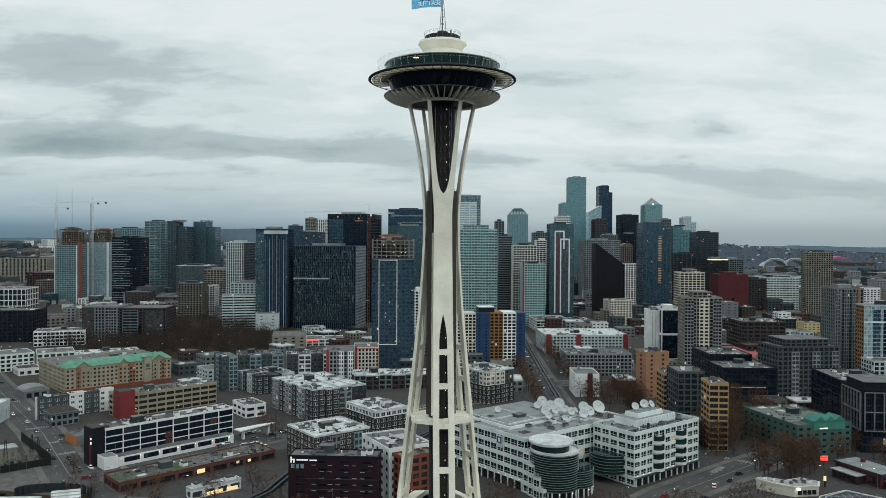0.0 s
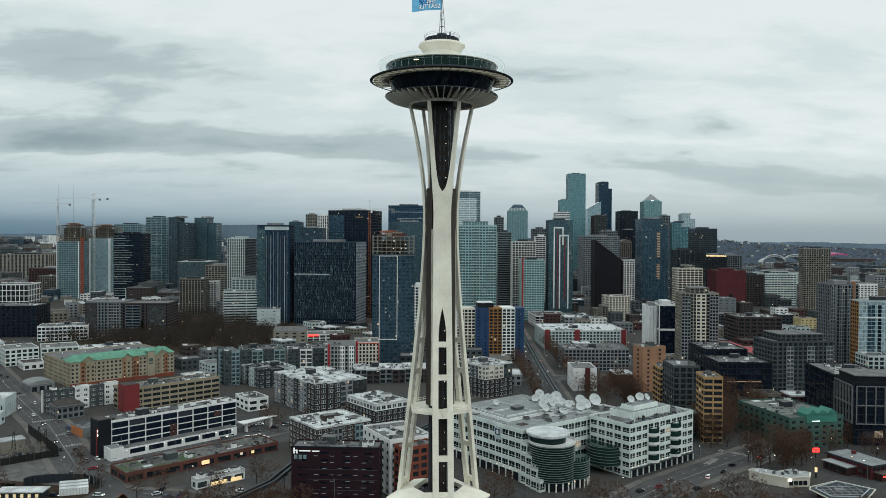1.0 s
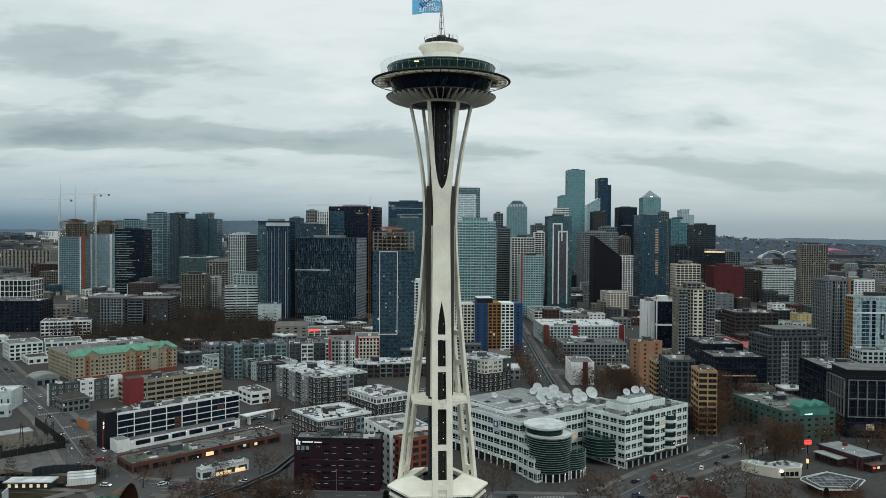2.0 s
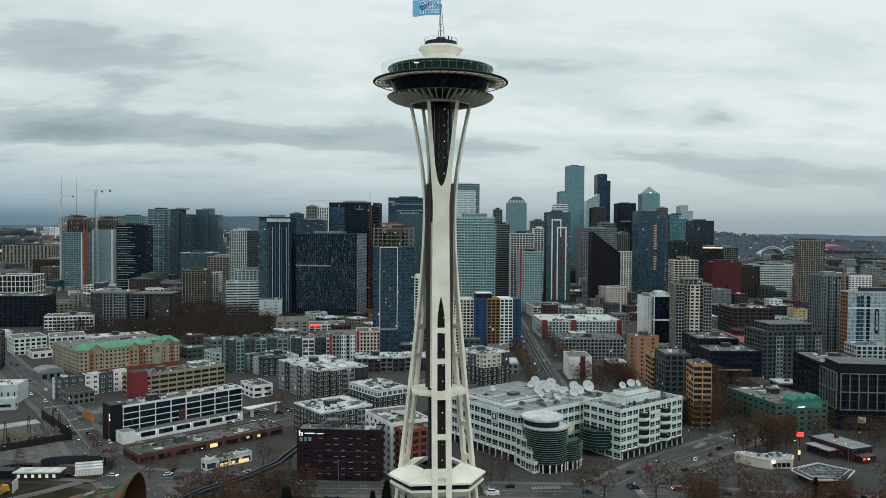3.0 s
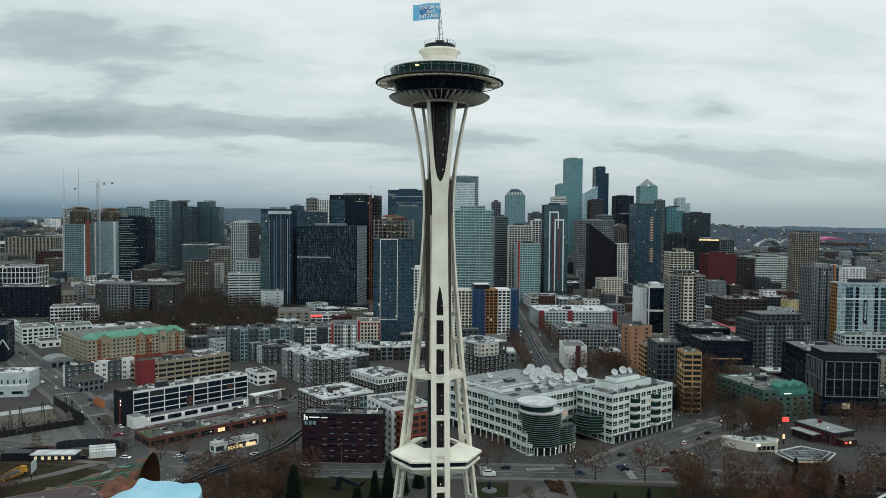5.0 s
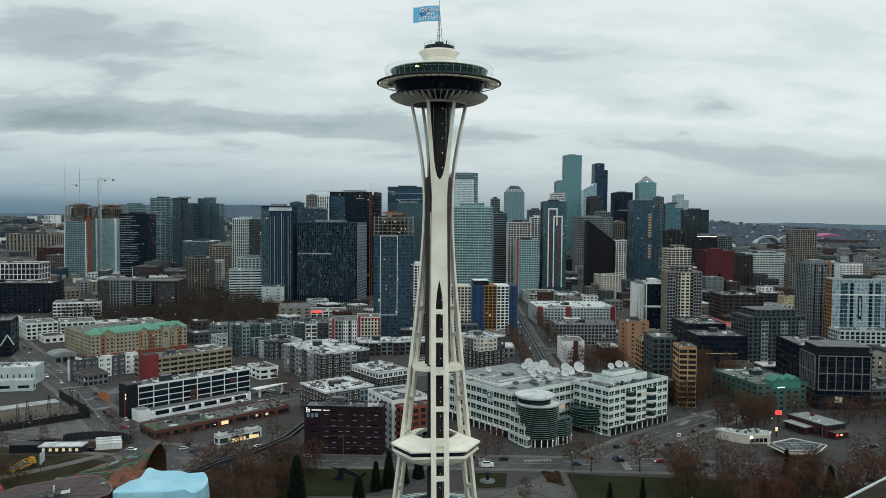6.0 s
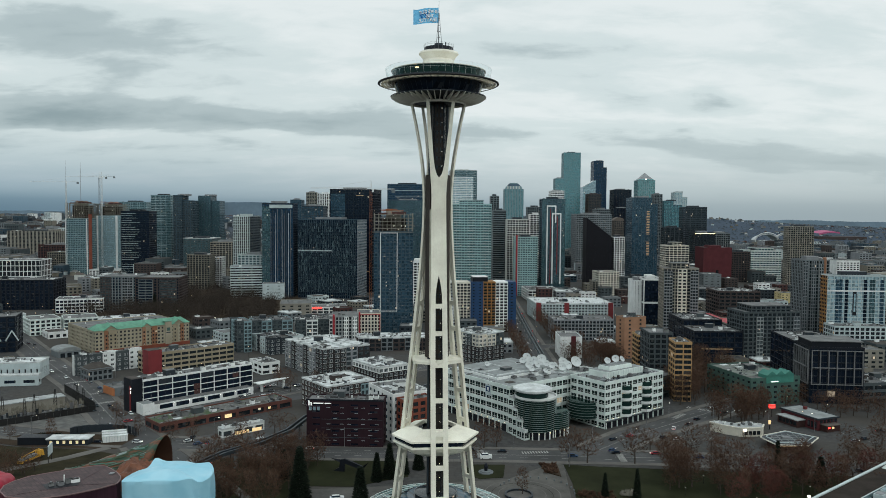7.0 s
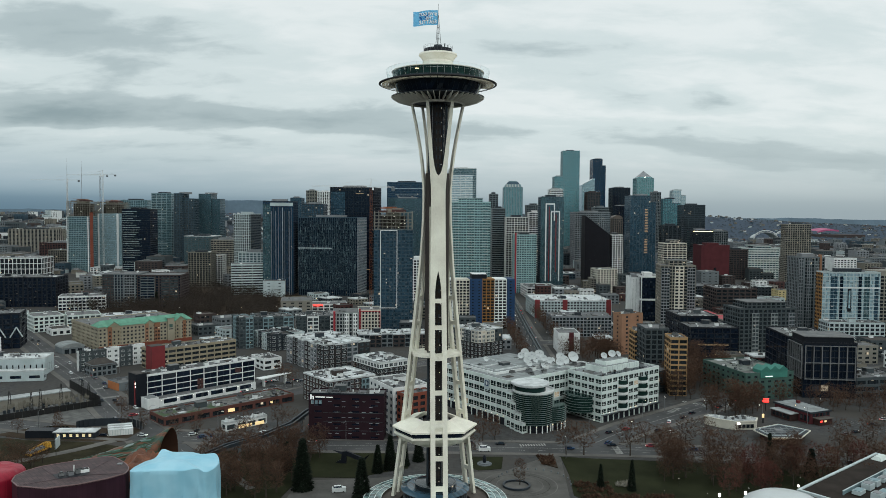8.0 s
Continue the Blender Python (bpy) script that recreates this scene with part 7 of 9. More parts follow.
    ob = part("blue_hall", g.raw(vs, fs, "skin_blue"), e, "pale blue creased metal skin", smooth=True)
    ob.data.set_sharp_from_angle(angle=radians(38))


def wing_point(u, q, off=0.0):
    """A point of the bronze wing's curled sheet: u runs along it, q over it; its near side stops short at the open end."""
    bx, by = -32.5 + 36 * u - 8.5 * u ** 4 * (0.5 + 0.5 * math.cos(q)), 14 + 12 * u
    hgt, wid = 13.2 + 9.6 * u ** 1.4, 10 - 2.2 * u ** 2
    rad = 1 + 0.09 * noise.noise(Vector((u * 4, q * 2.0, 1.0)))
    return Vector((bx + 0.32 * (wid - off) * math.cos(q) * rad + 2 * math.sin(q) * u, by - (wid - off) * math.cos(q) * rad, (hgt - off) * math.sin(q) ** 0.7 * rad))


def museum():
    e = thing("museum", -108, 0, 0, 0, "museum of billowing blue, maroon and bronze sheet metal", "museum")
    crumpled_hall(e)
    blob("red_hall", -47.0, -14.0, 10.0, 10.0, 19.8, "skin_red", e, 2.4, 0.2, 8.0, label="bright red folded metal skin")
    pts = [(-28, -31.5), (-18, -33.5), (-9, -29.5), (-2, -24), (2, -19), (1.6, -15.5), (0.4, -12.5), (-2.5, -8.5), (-6, -5), (-9, -2.4), (-12, -1.2), (-17, -4), (-25, -9), (-30.5, -13), (-33.2, -17.5), (-34, -22), (-32.4, -27)]
    part("maroon_hall", Geo().prism(pts, 0, 19.5, "skin_wine"), e, "dark wine red wall")
    part("maroon_roof", Geo().prism(pts, 19.5, 20.0, "skin_maroon"), e, "maroon shingled roof with a well for machines")
    g = Geo()
    for (a, b), (c, d) in zip(pts, pts[1:] + pts[:1]):
        g.bar((a, b, 19.95), (c, d, 19.95), 0.22, "roof_trim", 6)
    for a, b in ((0, (-18, -25)), (4, (-10, -21)), (9, (-11, -17)), (13, (-22, -21))):
        g.bar((*pts[a], 20.0), (*b, 20.0), 0.09, "skin_wine", 4)
    part("roof_trim", g, e, "paler rolled roof edge and seams")
    part("roof_well", Geo().prism([(-22, -21), (-18, -25), (-10, -21), (-11, -17), (-14, -15)], 19.9, 20.06, "metal_black"), e)
    for k, (x, y) in enumerate(((-18.5, -21.8), (-16.5, -20.6), (-14.0, -18.8), (-12.4, -18.0), (-15.4, -21.4))):
        o = new("roof_unit", unit_mesh(k + 3))
        o.parent = e
        o.matrix_local = pose(x, y, 20.05, 0, 0, 34) @ Matrix.Diagonal((0.7, 0.7, 0.7, 1))
    part("flue", Geo().bar((-15.8, -18.6, 20.0), (-15.8, -18.6, 22.6), 0.22, "panel_white", 8), e)
    part("roof_hatch", Geo().box(-4.6, -10.6, 20.0, -3.0, -9.0, 20.3, "steel_grey"), e)
    # the bronze and green wing: a long curled sheet, open at its end
    g, nu, nv = Geo(), 36, 20
    vs = [tuple(wing_point(i / nu, math.pi * (0.03 + 0.94 * j / nv), off)) for off in (0.0, 0.35) for i in range(nu + 1) for j in range(nv + 1)]
    k = (nu + 1) * (nv + 1)
    fo, fi = [], []
    for i in range(nu):
        for j in range(nv):
            a = i * (nv + 1) + j
            fo.append((a, a + nv + 1, a + nv + 2, a + 1))
            fi.append((k + a, k + a + 1, k + a + nv + 2, k + a + nv + 1))
    for j in range(nv):
        a = nu * (nv + 1) + j
        fo.append((a, k + a, k + a + 1, a + 1))
    g.raw(vs, fo, "skin_bronze")
    g.f += fi
    g.mi += [g.slot("skin_lining")] * len(fi)
    part("bronze_wing", g, e, "curled bronze and green sheet metal wing", smooth=True)
    blob("copper_hall", -3.0, 11.0, 9.0, 8.0, 14.5, "skin_copper", e, 2.6, 1.0, 5.0, label="copper red folded metal skin")
    # skeins of green and pale glass laid along the wing
    r = random.Random(5)
    for k in range(100):
        u, q = r.uniform(0.02, 0.74), math.pi * r.uniform(0.24, 0.56)
        du, dq, lift = r.uniform(0.05, 0.11), r.uniform(0.02, 0.05), Vector((0, -0.1, r.uniform(0.15, 0.5)))
        a, b, c, d = (wing_point(u + i * du, q + j * dq - 0.05 * i) + lift for i, j in ((0, 0), (1, 0), (1, 1), (0, 1)))
        low = Vector((0, 0, -0.12))
        part("glass_ribbon", Geo().raw([tuple(p) for p in (a, b, c, d, a + low, b + low, c + low, d + low)], ((0, 1, 2, 3), (4, 7, 6, 5), (0, 4, 5, 1), (1, 5, 6, 2), (2, 6, 7, 3), (3, 7, 4, 0)),
                                       r.choice(("paint_teal2", "paint_teal2", "skin_moss", "skin_moss", "louvre"))), e)
    return e


paint("roof_trim", (0.20, 0.13, 0.13), 0.5, grime=0.3)
paint("skin_lining", (0.060, 0.028, 0.017), 0.6, grime=0.4)
paint("paint_teal2", (0.07, 0.16, 0.125), 0.4, grime=0.3)
paint("skin_moss", (0.05, 0.075, 0.045), 0.5, grime=0.4)
museum()


# ---- a black tower with a slanting roof ----
paint("curtain_black", (0.008, 0.008, 0.012), 0.75, grime=0.3)


def wedge_tower(x, y, w, d, lo, hi, wall, joint, label):
    """A plain tower whose roof slants from hi on one side to lo on the other."""
    e = thing("office_tower", x, y, 0, 0, label, "building")
    FOOT.append((x, y, 0, w, d))
    vs = [(0, 0, 0), (w, 0, 0), (w, d, 0), (0, d, 0), (0, 0, hi), (w, 0, lo), (w, d, lo), (0, d, hi)]
    part("wall", Geo().raw(vs, QUADS, wall), e)
    low = min(lo, hi)
    for k in range(1, 24):
        z = k * low / 24
        part("joint_line", Geo().box(0.3, -0.12, z, w - 0.3, -0.02, z + 0.15, joint), e)
    part("roof_edge", Geo().bar((0, 0, hi), (w, 0, lo), 0.4, "metal_dark"), e)


wedge_tower(213.0, 850, 41.0, 30, 76, 107, "curtain_black", "curtain_black", "black tower with a steeply slanting roof")
wedge_tower(399.1, 1900, 36.0, 45, 212, 192, "glass_sky", "panel_pale", "angular pale blue glass tower with a slanting top")


# ---- streets, pavements and lawns ----
def ribbon(name, pts, width, z0, z1, mat, label, category, kind="structure"):
    """A slab of even width along a line of points."""
    vs, n = [], len(pts)
    for i, p in enumerate(pts):
        a, b = Vector(pts[max(0, i - 1)]), Vector(pts[min(n - 1, i + 1)])
        d = (b - a).normalized()
        q = Vector((-d.y, d.x)) * width / 2
        for s, z in ((1, z0), (-1, z0), (-1, z1), (1, z1)):
            vs.append((p[0] + s * q.x, p[1] + s * q.y, z))
    fs = [(4 * i + k, 4 * i + (k + 1) % 4, 4 * i + 4 + (k + 1) % 4, 4 * i + 4 + k) for i in range(n - 1) for k in range(4)]
    fs += [(3, 2, 1, 0), tuple(4 * (n - 1) + k for k in range(4))]
    return tagged(part(name, Geo().raw(vs, fs, mat)), label, category, kind=kind)


def offset(pts, d):
    out, n = [], len(pts)
    for i, p in enumerate(pts):
        a, b = Vector(pts[max(0, i - 1)]), Vector(pts[min(n - 1, i + 1)])
        t = (b - a).normalized()
        out.append((p[0] - t.y * d, p[1] + t.x * d))
    return out


STREETS = []


def on_street(x, y, skip):
    for k, (pts, width) in enumerate(STREETS):
        if k == skip:
            continue
        for a, b in zip(pts, pts[1:]):
            a, b, q = Vector(a), Vector(b), Vector((x, y))
            u = max(0.0, min(1.0, (q - a).dot(b - a) / (b - a).length_squared))
            if (q - a - (b - a) * u).length < width / 2 + 1.8:
                return True
    return False


def steps_along(pts, step):
    for a, b in zip(pts, pts[1:]):
        a, b = Vector(a), Vector(b)
        n = max(1, int((b - a).length / step))
        for i in range(n):
            yield a + (b - a) * (i / n), a + (b - a) * ((i + 1) / n)


def street(k, lanes=True, walks=True):
    """The k-th street: its asphalt lies a hair above that of the one before, and its raised pavements stop at crossings."""
    pts, width = STREETS[k]
    top = 0.03 + 0.006 * k
    ob = ribbon("road", pts, width, -0.3, top, "asphalt", "worn grey asphalt street with lane markings", "road")
    if walks:
        for s in (1, -1):
            g = Geo()
            for a, b in steps_along(offset(pts, s * (width / 2 + 1.9)), 7.0):
                if on_street((a.x + b.x) / 2, (a.y + b.y) / 2, k):
                    continue
                t = (b - a).normalized()
                q = Vector((-t.y, t.x)) * 1.75
                a2, b2 = a + t * 0.03, b - t * 0.03
                z = 0.16 + 0.005 * k
                g.raw([(*(a2 - q), -0.3), (*(b2 - q), -0.3), (*(b2 + q), -0.3), (*(a2 + q), -0.3), (*(a2 - q), z), (*(b2 - q), z), (*(b2 + q), z), (*(a2 + q), z)], QUADS, "pavement_concrete")
            tagged(part("pavement", g), "raised concrete pavement slabs beside the street", "pavement", kind="structure")
    if lanes:
        g = Geo()
        for o, gap in ((-width * 0.25, 3), (0.0, 1), (width * 0.25, 3)):
            for i, (a, b) in enumerate(steps_along(offset(pts, o), 3.0)):
                if i % gap or on_street(a.x, a.y, k):
                    continue
                t = (b - a).normalized()
                w = Vector((-t.y, t.x)) * 0.11
                z = top + 0.012
                g.quad((*(a - w), z), (*(b - w), z), (*(b + w), z), (*(a + w), z), "road_paint")
        part("lane_marks", g, ob, kind="stuff")
    return ob


def crosswalk(x, y, rot, length, depth, parent_name="crosswalk"):
    e = thing(parent_name, x, y, 0, rot, "white striped pedestrian crossing on the asphalt", "crosswalk", kind="structure")
    n = int(length / 1.3)
    me = Geo().box(-0.3, -depth / 2, 0.1, 0.3, depth / 2, 0.112, "road_paint").mesh("stripe")
    for i in range(n):
        o = new("stripe", me)
        o.parent = e
        o.matrix_local = pose(-length / 2 + 1.3 * i, 0, 0)
    return e


STREETS += [
    ([(-260, 120), (-175, 96), (-112, 88), (-50, 77), (0, 77), (60, 75), (105, 73), (180, 62), (300, 40)], 15),
    ([(-400, 428), (-359, 374), (-308, 308), (-266, 255), (-226, 206), (-174, 132), (-108, 50), (-82, 14)], 18),
    ([(-168, 124), (-115, 178), (-58, 236), (20, 300)], 14),
    ([(74, 82), (98, 108), (150, 152), (220, 208), (330, 292)], 17),
    ([(77, 250), (79, 420), (86, 700), (98, 1000), (112, 1500)], 15),
    ([(-300, 470), (-150, 415), (-20, 372), (60, 362), (180, 372), (300, 392)], 15),
    ([(-140, 640), (-95, 560), (-45, 470), (-10, 400)], 14),
    ([(150, 800), (160, 600), (168, 420), (175, 330)], 14),
    ([(-170, 250), (-112, 190)], 10),
]
for k in range(len(STREETS)):
    street(k, walks=k < 6)
for x, y, r, l in ((-205, 190, 38, 15), (-190, 168, 38, 15), (-160, 113, -52, 13), (-104, 60, 38, 13), (150, 160, -40, 16), (133, 146, 50, 13), (46, 80, 8, 13), (20, 78, 90, 12), (170, 158, 40, 14), (-234, 218, 38, 14), (-290, 286, 38, 14), (-112, 62, 38, 14), (84, 74, 90, 12), (-150, 140, -44, 11)):
    crosswalk(x, y, r, l, 3.2)


PATCHES = []


def patch(name, pts, z, mat, label, category):
    PATCHES.append(name)
    z -= 0.004 * len(PATCHES)
    return tagged(part(name, Geo().prism(pts, -0.3, z, mat)), label, category, kind="structure")


patch("lawn", [(56, 63), (70, 60.5), (140, 54), (210, 48), (215, 8), (110, 4), (60, 8), (54, 16), (56, 40)], 0.16, "grass", "dull green winter lawn beside the plaza", "lawn")
patch("lawn", [(-100, 68), (-58, 67.5), (-14, 66), (-12, 46), (-24, 40), (-32, 34), (-56, 34), (-60, 8), (-84, 10), (-96, 40)], 0.16, "grass", "dull green winter lawn under bare trees", "lawn")
patch("lawn", [(14, 62), (30, 62), (28, 46), (18, 44), (12, 50)], 0.16, "grass", "small green lawn with a statue plinth", "lawn")
patch("plaza", [(-30, 33), (30, 44), (53, 66), (56, 62), (52, 14), (58, 4), (110, 0), (110, -40), (-60, -40), (-56, 30)], 0.15, "plaza_paving", "grey brown paved plaza at the foot of the tower", "plaza")
patch("planting_bed", [(45, 64), (53, 63), (52.5, 47), (47, 52)], 0.5, "earth", "raised bed of brown winter shrubs", "planting bed")
patch("car_park", [(92, 118), (128, 147), (168, 112), (150, 90), (100, 84)], 0.02, "asphalt_dark", "asphalt car park with white bay lines", "car park")
patch("verge", [(-300, 90), (-215, 86), (-190, 81), (-165, 80), (-140, 70), (-146, 40), (-190, 28), (-300, 22)], 0.1, "rough_grass", "rough brown green verge beside the street", "lawn")
patch("yard", [(-216, 90), (-196, 83), (-150, 80), (-148, 100), (-166, 112), (-184, 111), (-206, 101)], 0.14, "earth", "dark earth yard round the kiosk and containers", "yard")
ribbon("footpath", [(-192, 44), (-180, 54), (-166, 67), (-154, 82)], 5, -0.2, 0.17, "pavement_concrete", "pale concrete path across the verge", "path")
patch("yard", [(-330, 150), (-225, 175), (-175, 118), (-205, 92), (-300, 84)], 0.05, "roof_gravel", "dark gravel yard behind the substation fence", "yard")
patch("car_park", [(-128, 96), (-76, 126), (-64, 100), (-110, 78)], 0.05, "asphalt", "asphalt car park beside the diner", "car park")
patch("car_park", [(-110, 232), (-86, 200), (-70, 186), (-96, 168), (-124, 196)], 0.06, "asphalt", "asphalt car park below the apartments", "car park")
patch("park_floor", [(-430, 815), (-190, 815), (-172, 520), (-190, 474), (-350, 474), (-430, 560)], 0.08, "earth", "brown park floor under bare trees", "park")
patch("car_park", [(196, 90), (206, 120), (250, 150), (300, 160), (300, 90), (230, 76)], 0.03, "asphalt_dark", "asphalt car park beside the restaurant", "car park")
g = Geo()
for k in range(16):
    for x, y in ((214 + k * 3.0, 98 + k * 1.6), (208 + k * 3.0, 112 + k * 1.6)):
        g.quad((x, y, 0.06), (x + 0.15, y, 0.06), (x - 2.2, y + 4.8, 0.06), (x - 2.35, y + 4.8, 0.06), "road_paint")
for k in range(15):
    for row in range(3):
        x, y = 112 + k * 2.2 + row * 3, 92 + k * 1.0 + row * 10
        g.quad((x, y, 0.05), (x + 0.15, y, 0.05), (x + 3.2, y + 4.6, 0.05), (x + 3.05, y + 4.6, 0.05), "road_paint")
tagged(part("bay_lines", g), "white painted parking bay lines", "road marking", kind="structure")
for r0, r1, m, z in ((14.9, 15.3, "pavement_concrete", 0.155), (12.0, 12.25, "asphalt_dark", 0.15), (9.2, 9.5, "pavement_concrete", 0.155)):
    o = part("paving_ring", Geo().lathe([(r0, 0.0), (r0, z), (r1, z), (r1, 0.0)], m, 64))
    o.matrix_world = pose(34, 27, 0)
    tagged(o, "round paving band on the plaza", "paving", kind="structure")
ring = thing("fountain_ring", 32.5, 25.5, 0.08, 0, "round dark stone basin wall on the plaza", "fountain")
part("basin_wall", Geo().lathe([(5.6, 0), (5.6, 0.9), (4.9, 0.9), (4.9, 0)], "metal_dark", 40), ring)
part("basin_floor", Geo().lathe([(4.9, 0.05), (4.9, 0.15), (0, 0.15)], "pavement_concrete", 40, closed=False), ring)
for k in range(14):
    t = radians(200 + 13 * k)
    b = thing("bollard", 40 + 15 * math.cos(t + 2.6), 30 + 15 * math.sin(t + 2.6), 0.08, 0, "short grey stone bollard on the plaza", "bollard", "plaza bollards")
    part("post", Geo().lathe([(0.28, 0), (0.28, 0.8), (0.18, 0.9), (0, 0.9)], "concrete_grey", 10, closed=False), b)


# ---- trees ----
def bare_tree(seed, tmat, label, wide=4.6, tall=6.0):
    """A leafless tree: limbs grown outwards from the trunk to points scattered in the crown, each with a spray of twigs."""
    rnd = random.Random(seed)
    e = thing("bare_tree", 0, 0, -60, 0, label, "tree", "bare winter trees")
    g, tw = Geo(), Geo()
    top = Vector((rnd.uniform(-0.5, 0.5), rnd.uniform(-0.5, 0.5), 5.2))
    g.bar((0, 0, -0.1), (0, 0, 2.4), 0.30, "bark", 6, 0.22)
    g.bar((0, 0, 2.4), top, 0.22, "bark", 5, 0.10)
    tree = [(Vector((0, 0, 2.4)), 0.17), (Vector((0, 0, 2.4)).lerp(top, 0.5), 0.14), (top, 0.10)]
    goals = []
    while len(goals) < 150:
        v = Vector((rnd.uniform(-1, 1), rnd.uniform(-1, 1), rnd.uniform(-0.85, 1)))
        if 0.15 < v.length < 1:
            goals.append(Vector((v.x * wide, v.y * wide, 7.4 + v.z * tall)))
    goals.sort(key=lambda q: (q - Vector((0, 0, 4))).length)
    for q in goals:
        if q.z < 2.2:
            continue
        near, r = min(tree, key=lambda n: (n[0] - q).length + 1.2 * max(0.0, n[0].z - q.z + 0.4))
        r2 = max(0.02, r * 0.62)
        mid = near.lerp(q, 0.55) + Vector((rnd.uniform(-0.25, 0.25), rnd.uniform(-0.25, 0.25), rnd.uniform(0, 0.35)))
        g.bar(near, mid, r2, "bark", 3, r2 * 0.8)
        g.bar(mid, q, r2 * 0.8, "bark", 3, r2 * 0.5)
        tree += [(mid, r2 * 0.95), (q, r2 * 0.7)]
        out = (q - near).normalized()
        for _ in range(11):
            v = (out + Vector((rnd.uniform(-1, 1), rnd.uniform(-1, 1), rnd.uniform(-0.4, 1.0)))).normalized() * rnd.uniform(0.7, 1.7)
            s = mid.lerp(q, rnd.uniform(0.2, 1.0))
            w = v.cross(Vector((rnd.random(), rnd.random(), rnd.random()))).normalized() * 0.026
            tw.raw([tuple(s - w), tuple(s + w), tuple(s + v)], [(0, 1, 2)], tmat)
            u = s + v * rnd.uniform(0.3, 0.7)
            v2 = (out + Vector((rnd.uniform(-1, 1), rnd.uniform(-1, 1), rnd.uniform(-0.5, 1)))).normalized() * rnd.uniform(0.4, 0.9)
            tw.raw([tuple(u - w), tuple(u + w), tuple(u + v2)], [(0, 1, 2)], tmat)
    part("trunk", g, e)
    part("crown", tw, e, "crown of fine bare twigs")
    return e


def conifer(seed, label):
    rnd = random.Random(seed)
    e = thing("conifer", 0, 0, -60, 0, label, "tree", "evergreen conifers")
    part("trunk", Geo().bar((0, 0, -0.1), (0, 0, 11.4), 0.26, "bark", 7, 0.04), e)
    g = Geo()
    for k in range(2600):
        z = 0.5 + 11.3 * rnd.random() ** 1.35
        r = (2.9 * (1 - z / 12.2) ** 0.8 + 0.12) * (0.35 + 0.68 * rnd.random() ** 0.6)
        t = rnd.uniform(0, 6.28)
        c = Vector((r * math.cos(t), r * math.sin(t), z - 0.25 * r))
        out = Vector((math.cos(t), math.sin(t), -0.35 + rnd.uniform(-0.3, 0.5))).normalized() * rnd.uniform(0.5, 1.0)
        w = out.cross(Vector((0, 0, 1))).normalized() * rnd.uniform(0.28, 0.5)
        g.raw([tuple(c - w * 0.5), tuple(c + w * 0.5), tuple(c + w * 0.7 + out * 0.5), tuple(c + out), tuple(c - w * 0.7 + out * 0.5)], [(0, 1, 2, 3, 4)], "needle_leaf")
    part("crown", g, e, "dense dark green needles")
    return e


TREES = [bare_tree(3, "twig", "bare brown winter street tree"), bare_tree(11, "twig", "leafless brown spreading winter tree", 5.4, 5.0), bare_tree(23, "twig", "slender leafless brown winter tree", 3.4, 6.4),
         bare_tree(31, "twig_red", "winter tree with reddish brown twigs")]
PINES = [conifer(5, "dark green conical evergreen conifer"), conifer(9, "slim dark evergreen conifer")]
RT = random.Random(77)


def plant(x, y, size=1.0, kind=None, z=0.05, slim=1.0):
    src = RT.choice(TREES[:3]) if kind is None else kind
    copy_thing(src, pose(x, y, z, 0, 0, RT.uniform(0, 360)) @ Matrix.Diagonal((size * slim, size * slim, size * RT.uniform(0.9, 1.15), 1)))


def grove(x0, x1, y0, y1, count, lo=0.8, hi=1.3, red=0.0, keep=None):
    for _ in range(count):
        x, y = RT.uniform(x0, x1), RT.uniform(y0, y1)
        if keep is None or keep(x, y):
            plant(x, y, RT.uniform(lo, hi), TREES[3] if RT.random() < red else None)



def park_trees(x0, x1, y0, y1, count, name, label, seed=44):
    """A park's leafless trees seen from afar: trunks, limbs and a haze of twigs."""
    g, rr = Geo(), random.Random(seed)
    for _ in range(count):
        x, y, s = rr.uniform(x0, x1), rr.uniform(y0, y1), rr.uniform(0.8, 1.4)
        if inside(x, y, 2):
            continue
        h, wd = 13 * s, 5.5 * s
        g.bar((x, y, 0), (x, y, h * 0.45), 0.3 * s, "bark", 5, 0.2 * s)
        for k in range(6):
            t = rr.uniform(0, 6.283)
            g.bar((x, y, h * rr.uniform(0.25, 0.45)), (x + wd * 0.7 * math.cos(t), y + wd * 0.7 * math.sin(t), h * rr.uniform(0.6, 0.95)), 0.14 * s, "bark", 3, 0.04)
        for k in range(190):
            t, q, e = rr.uniform(0, 6.283), rr.random() ** 0.5, rr.uniform(-1, 1)
            r = wd * q * math.sqrt(max(0.05, 1 - e * e * 0.9))
            p = Vector((x + r * math.cos(t), y + r * math.sin(t), h * (0.64 + 0.34 * e)))
            d = Vector((math.cos(t) * q + rr.uniform(-0.5, 0.5), math.sin(t) * q + rr.uniform(-0.5, 0.5), rr.uniform(-0.1, 1.0))).normalized()
            o = d.cross(Vector((rr.uniform(-1, 1), rr.uniform(-1, 1), 0.3))).normalized() * 0.13
            l = rr.uniform(0.9, 2.0)
            g.raw([tuple(p - o), tuple(p + o), tuple(p + d * l)], [(0, 1, 2)], "twig_dark")
    return tagged(part(name, g), label, "trees", kind="stuff")


def inside(x, y, m):
    for fx, fy, fr, fw, fd in FOOT:
        c, s = math.cos(radians(fr)), math.sin(radians(fr))
        lx, ly = (x - fx) * c + (y - fy) * s, -(x - fx) * s + (y - fy) * c
        if -m < lx < fw + m and -m < ly < fd + m:
            return True
    return False


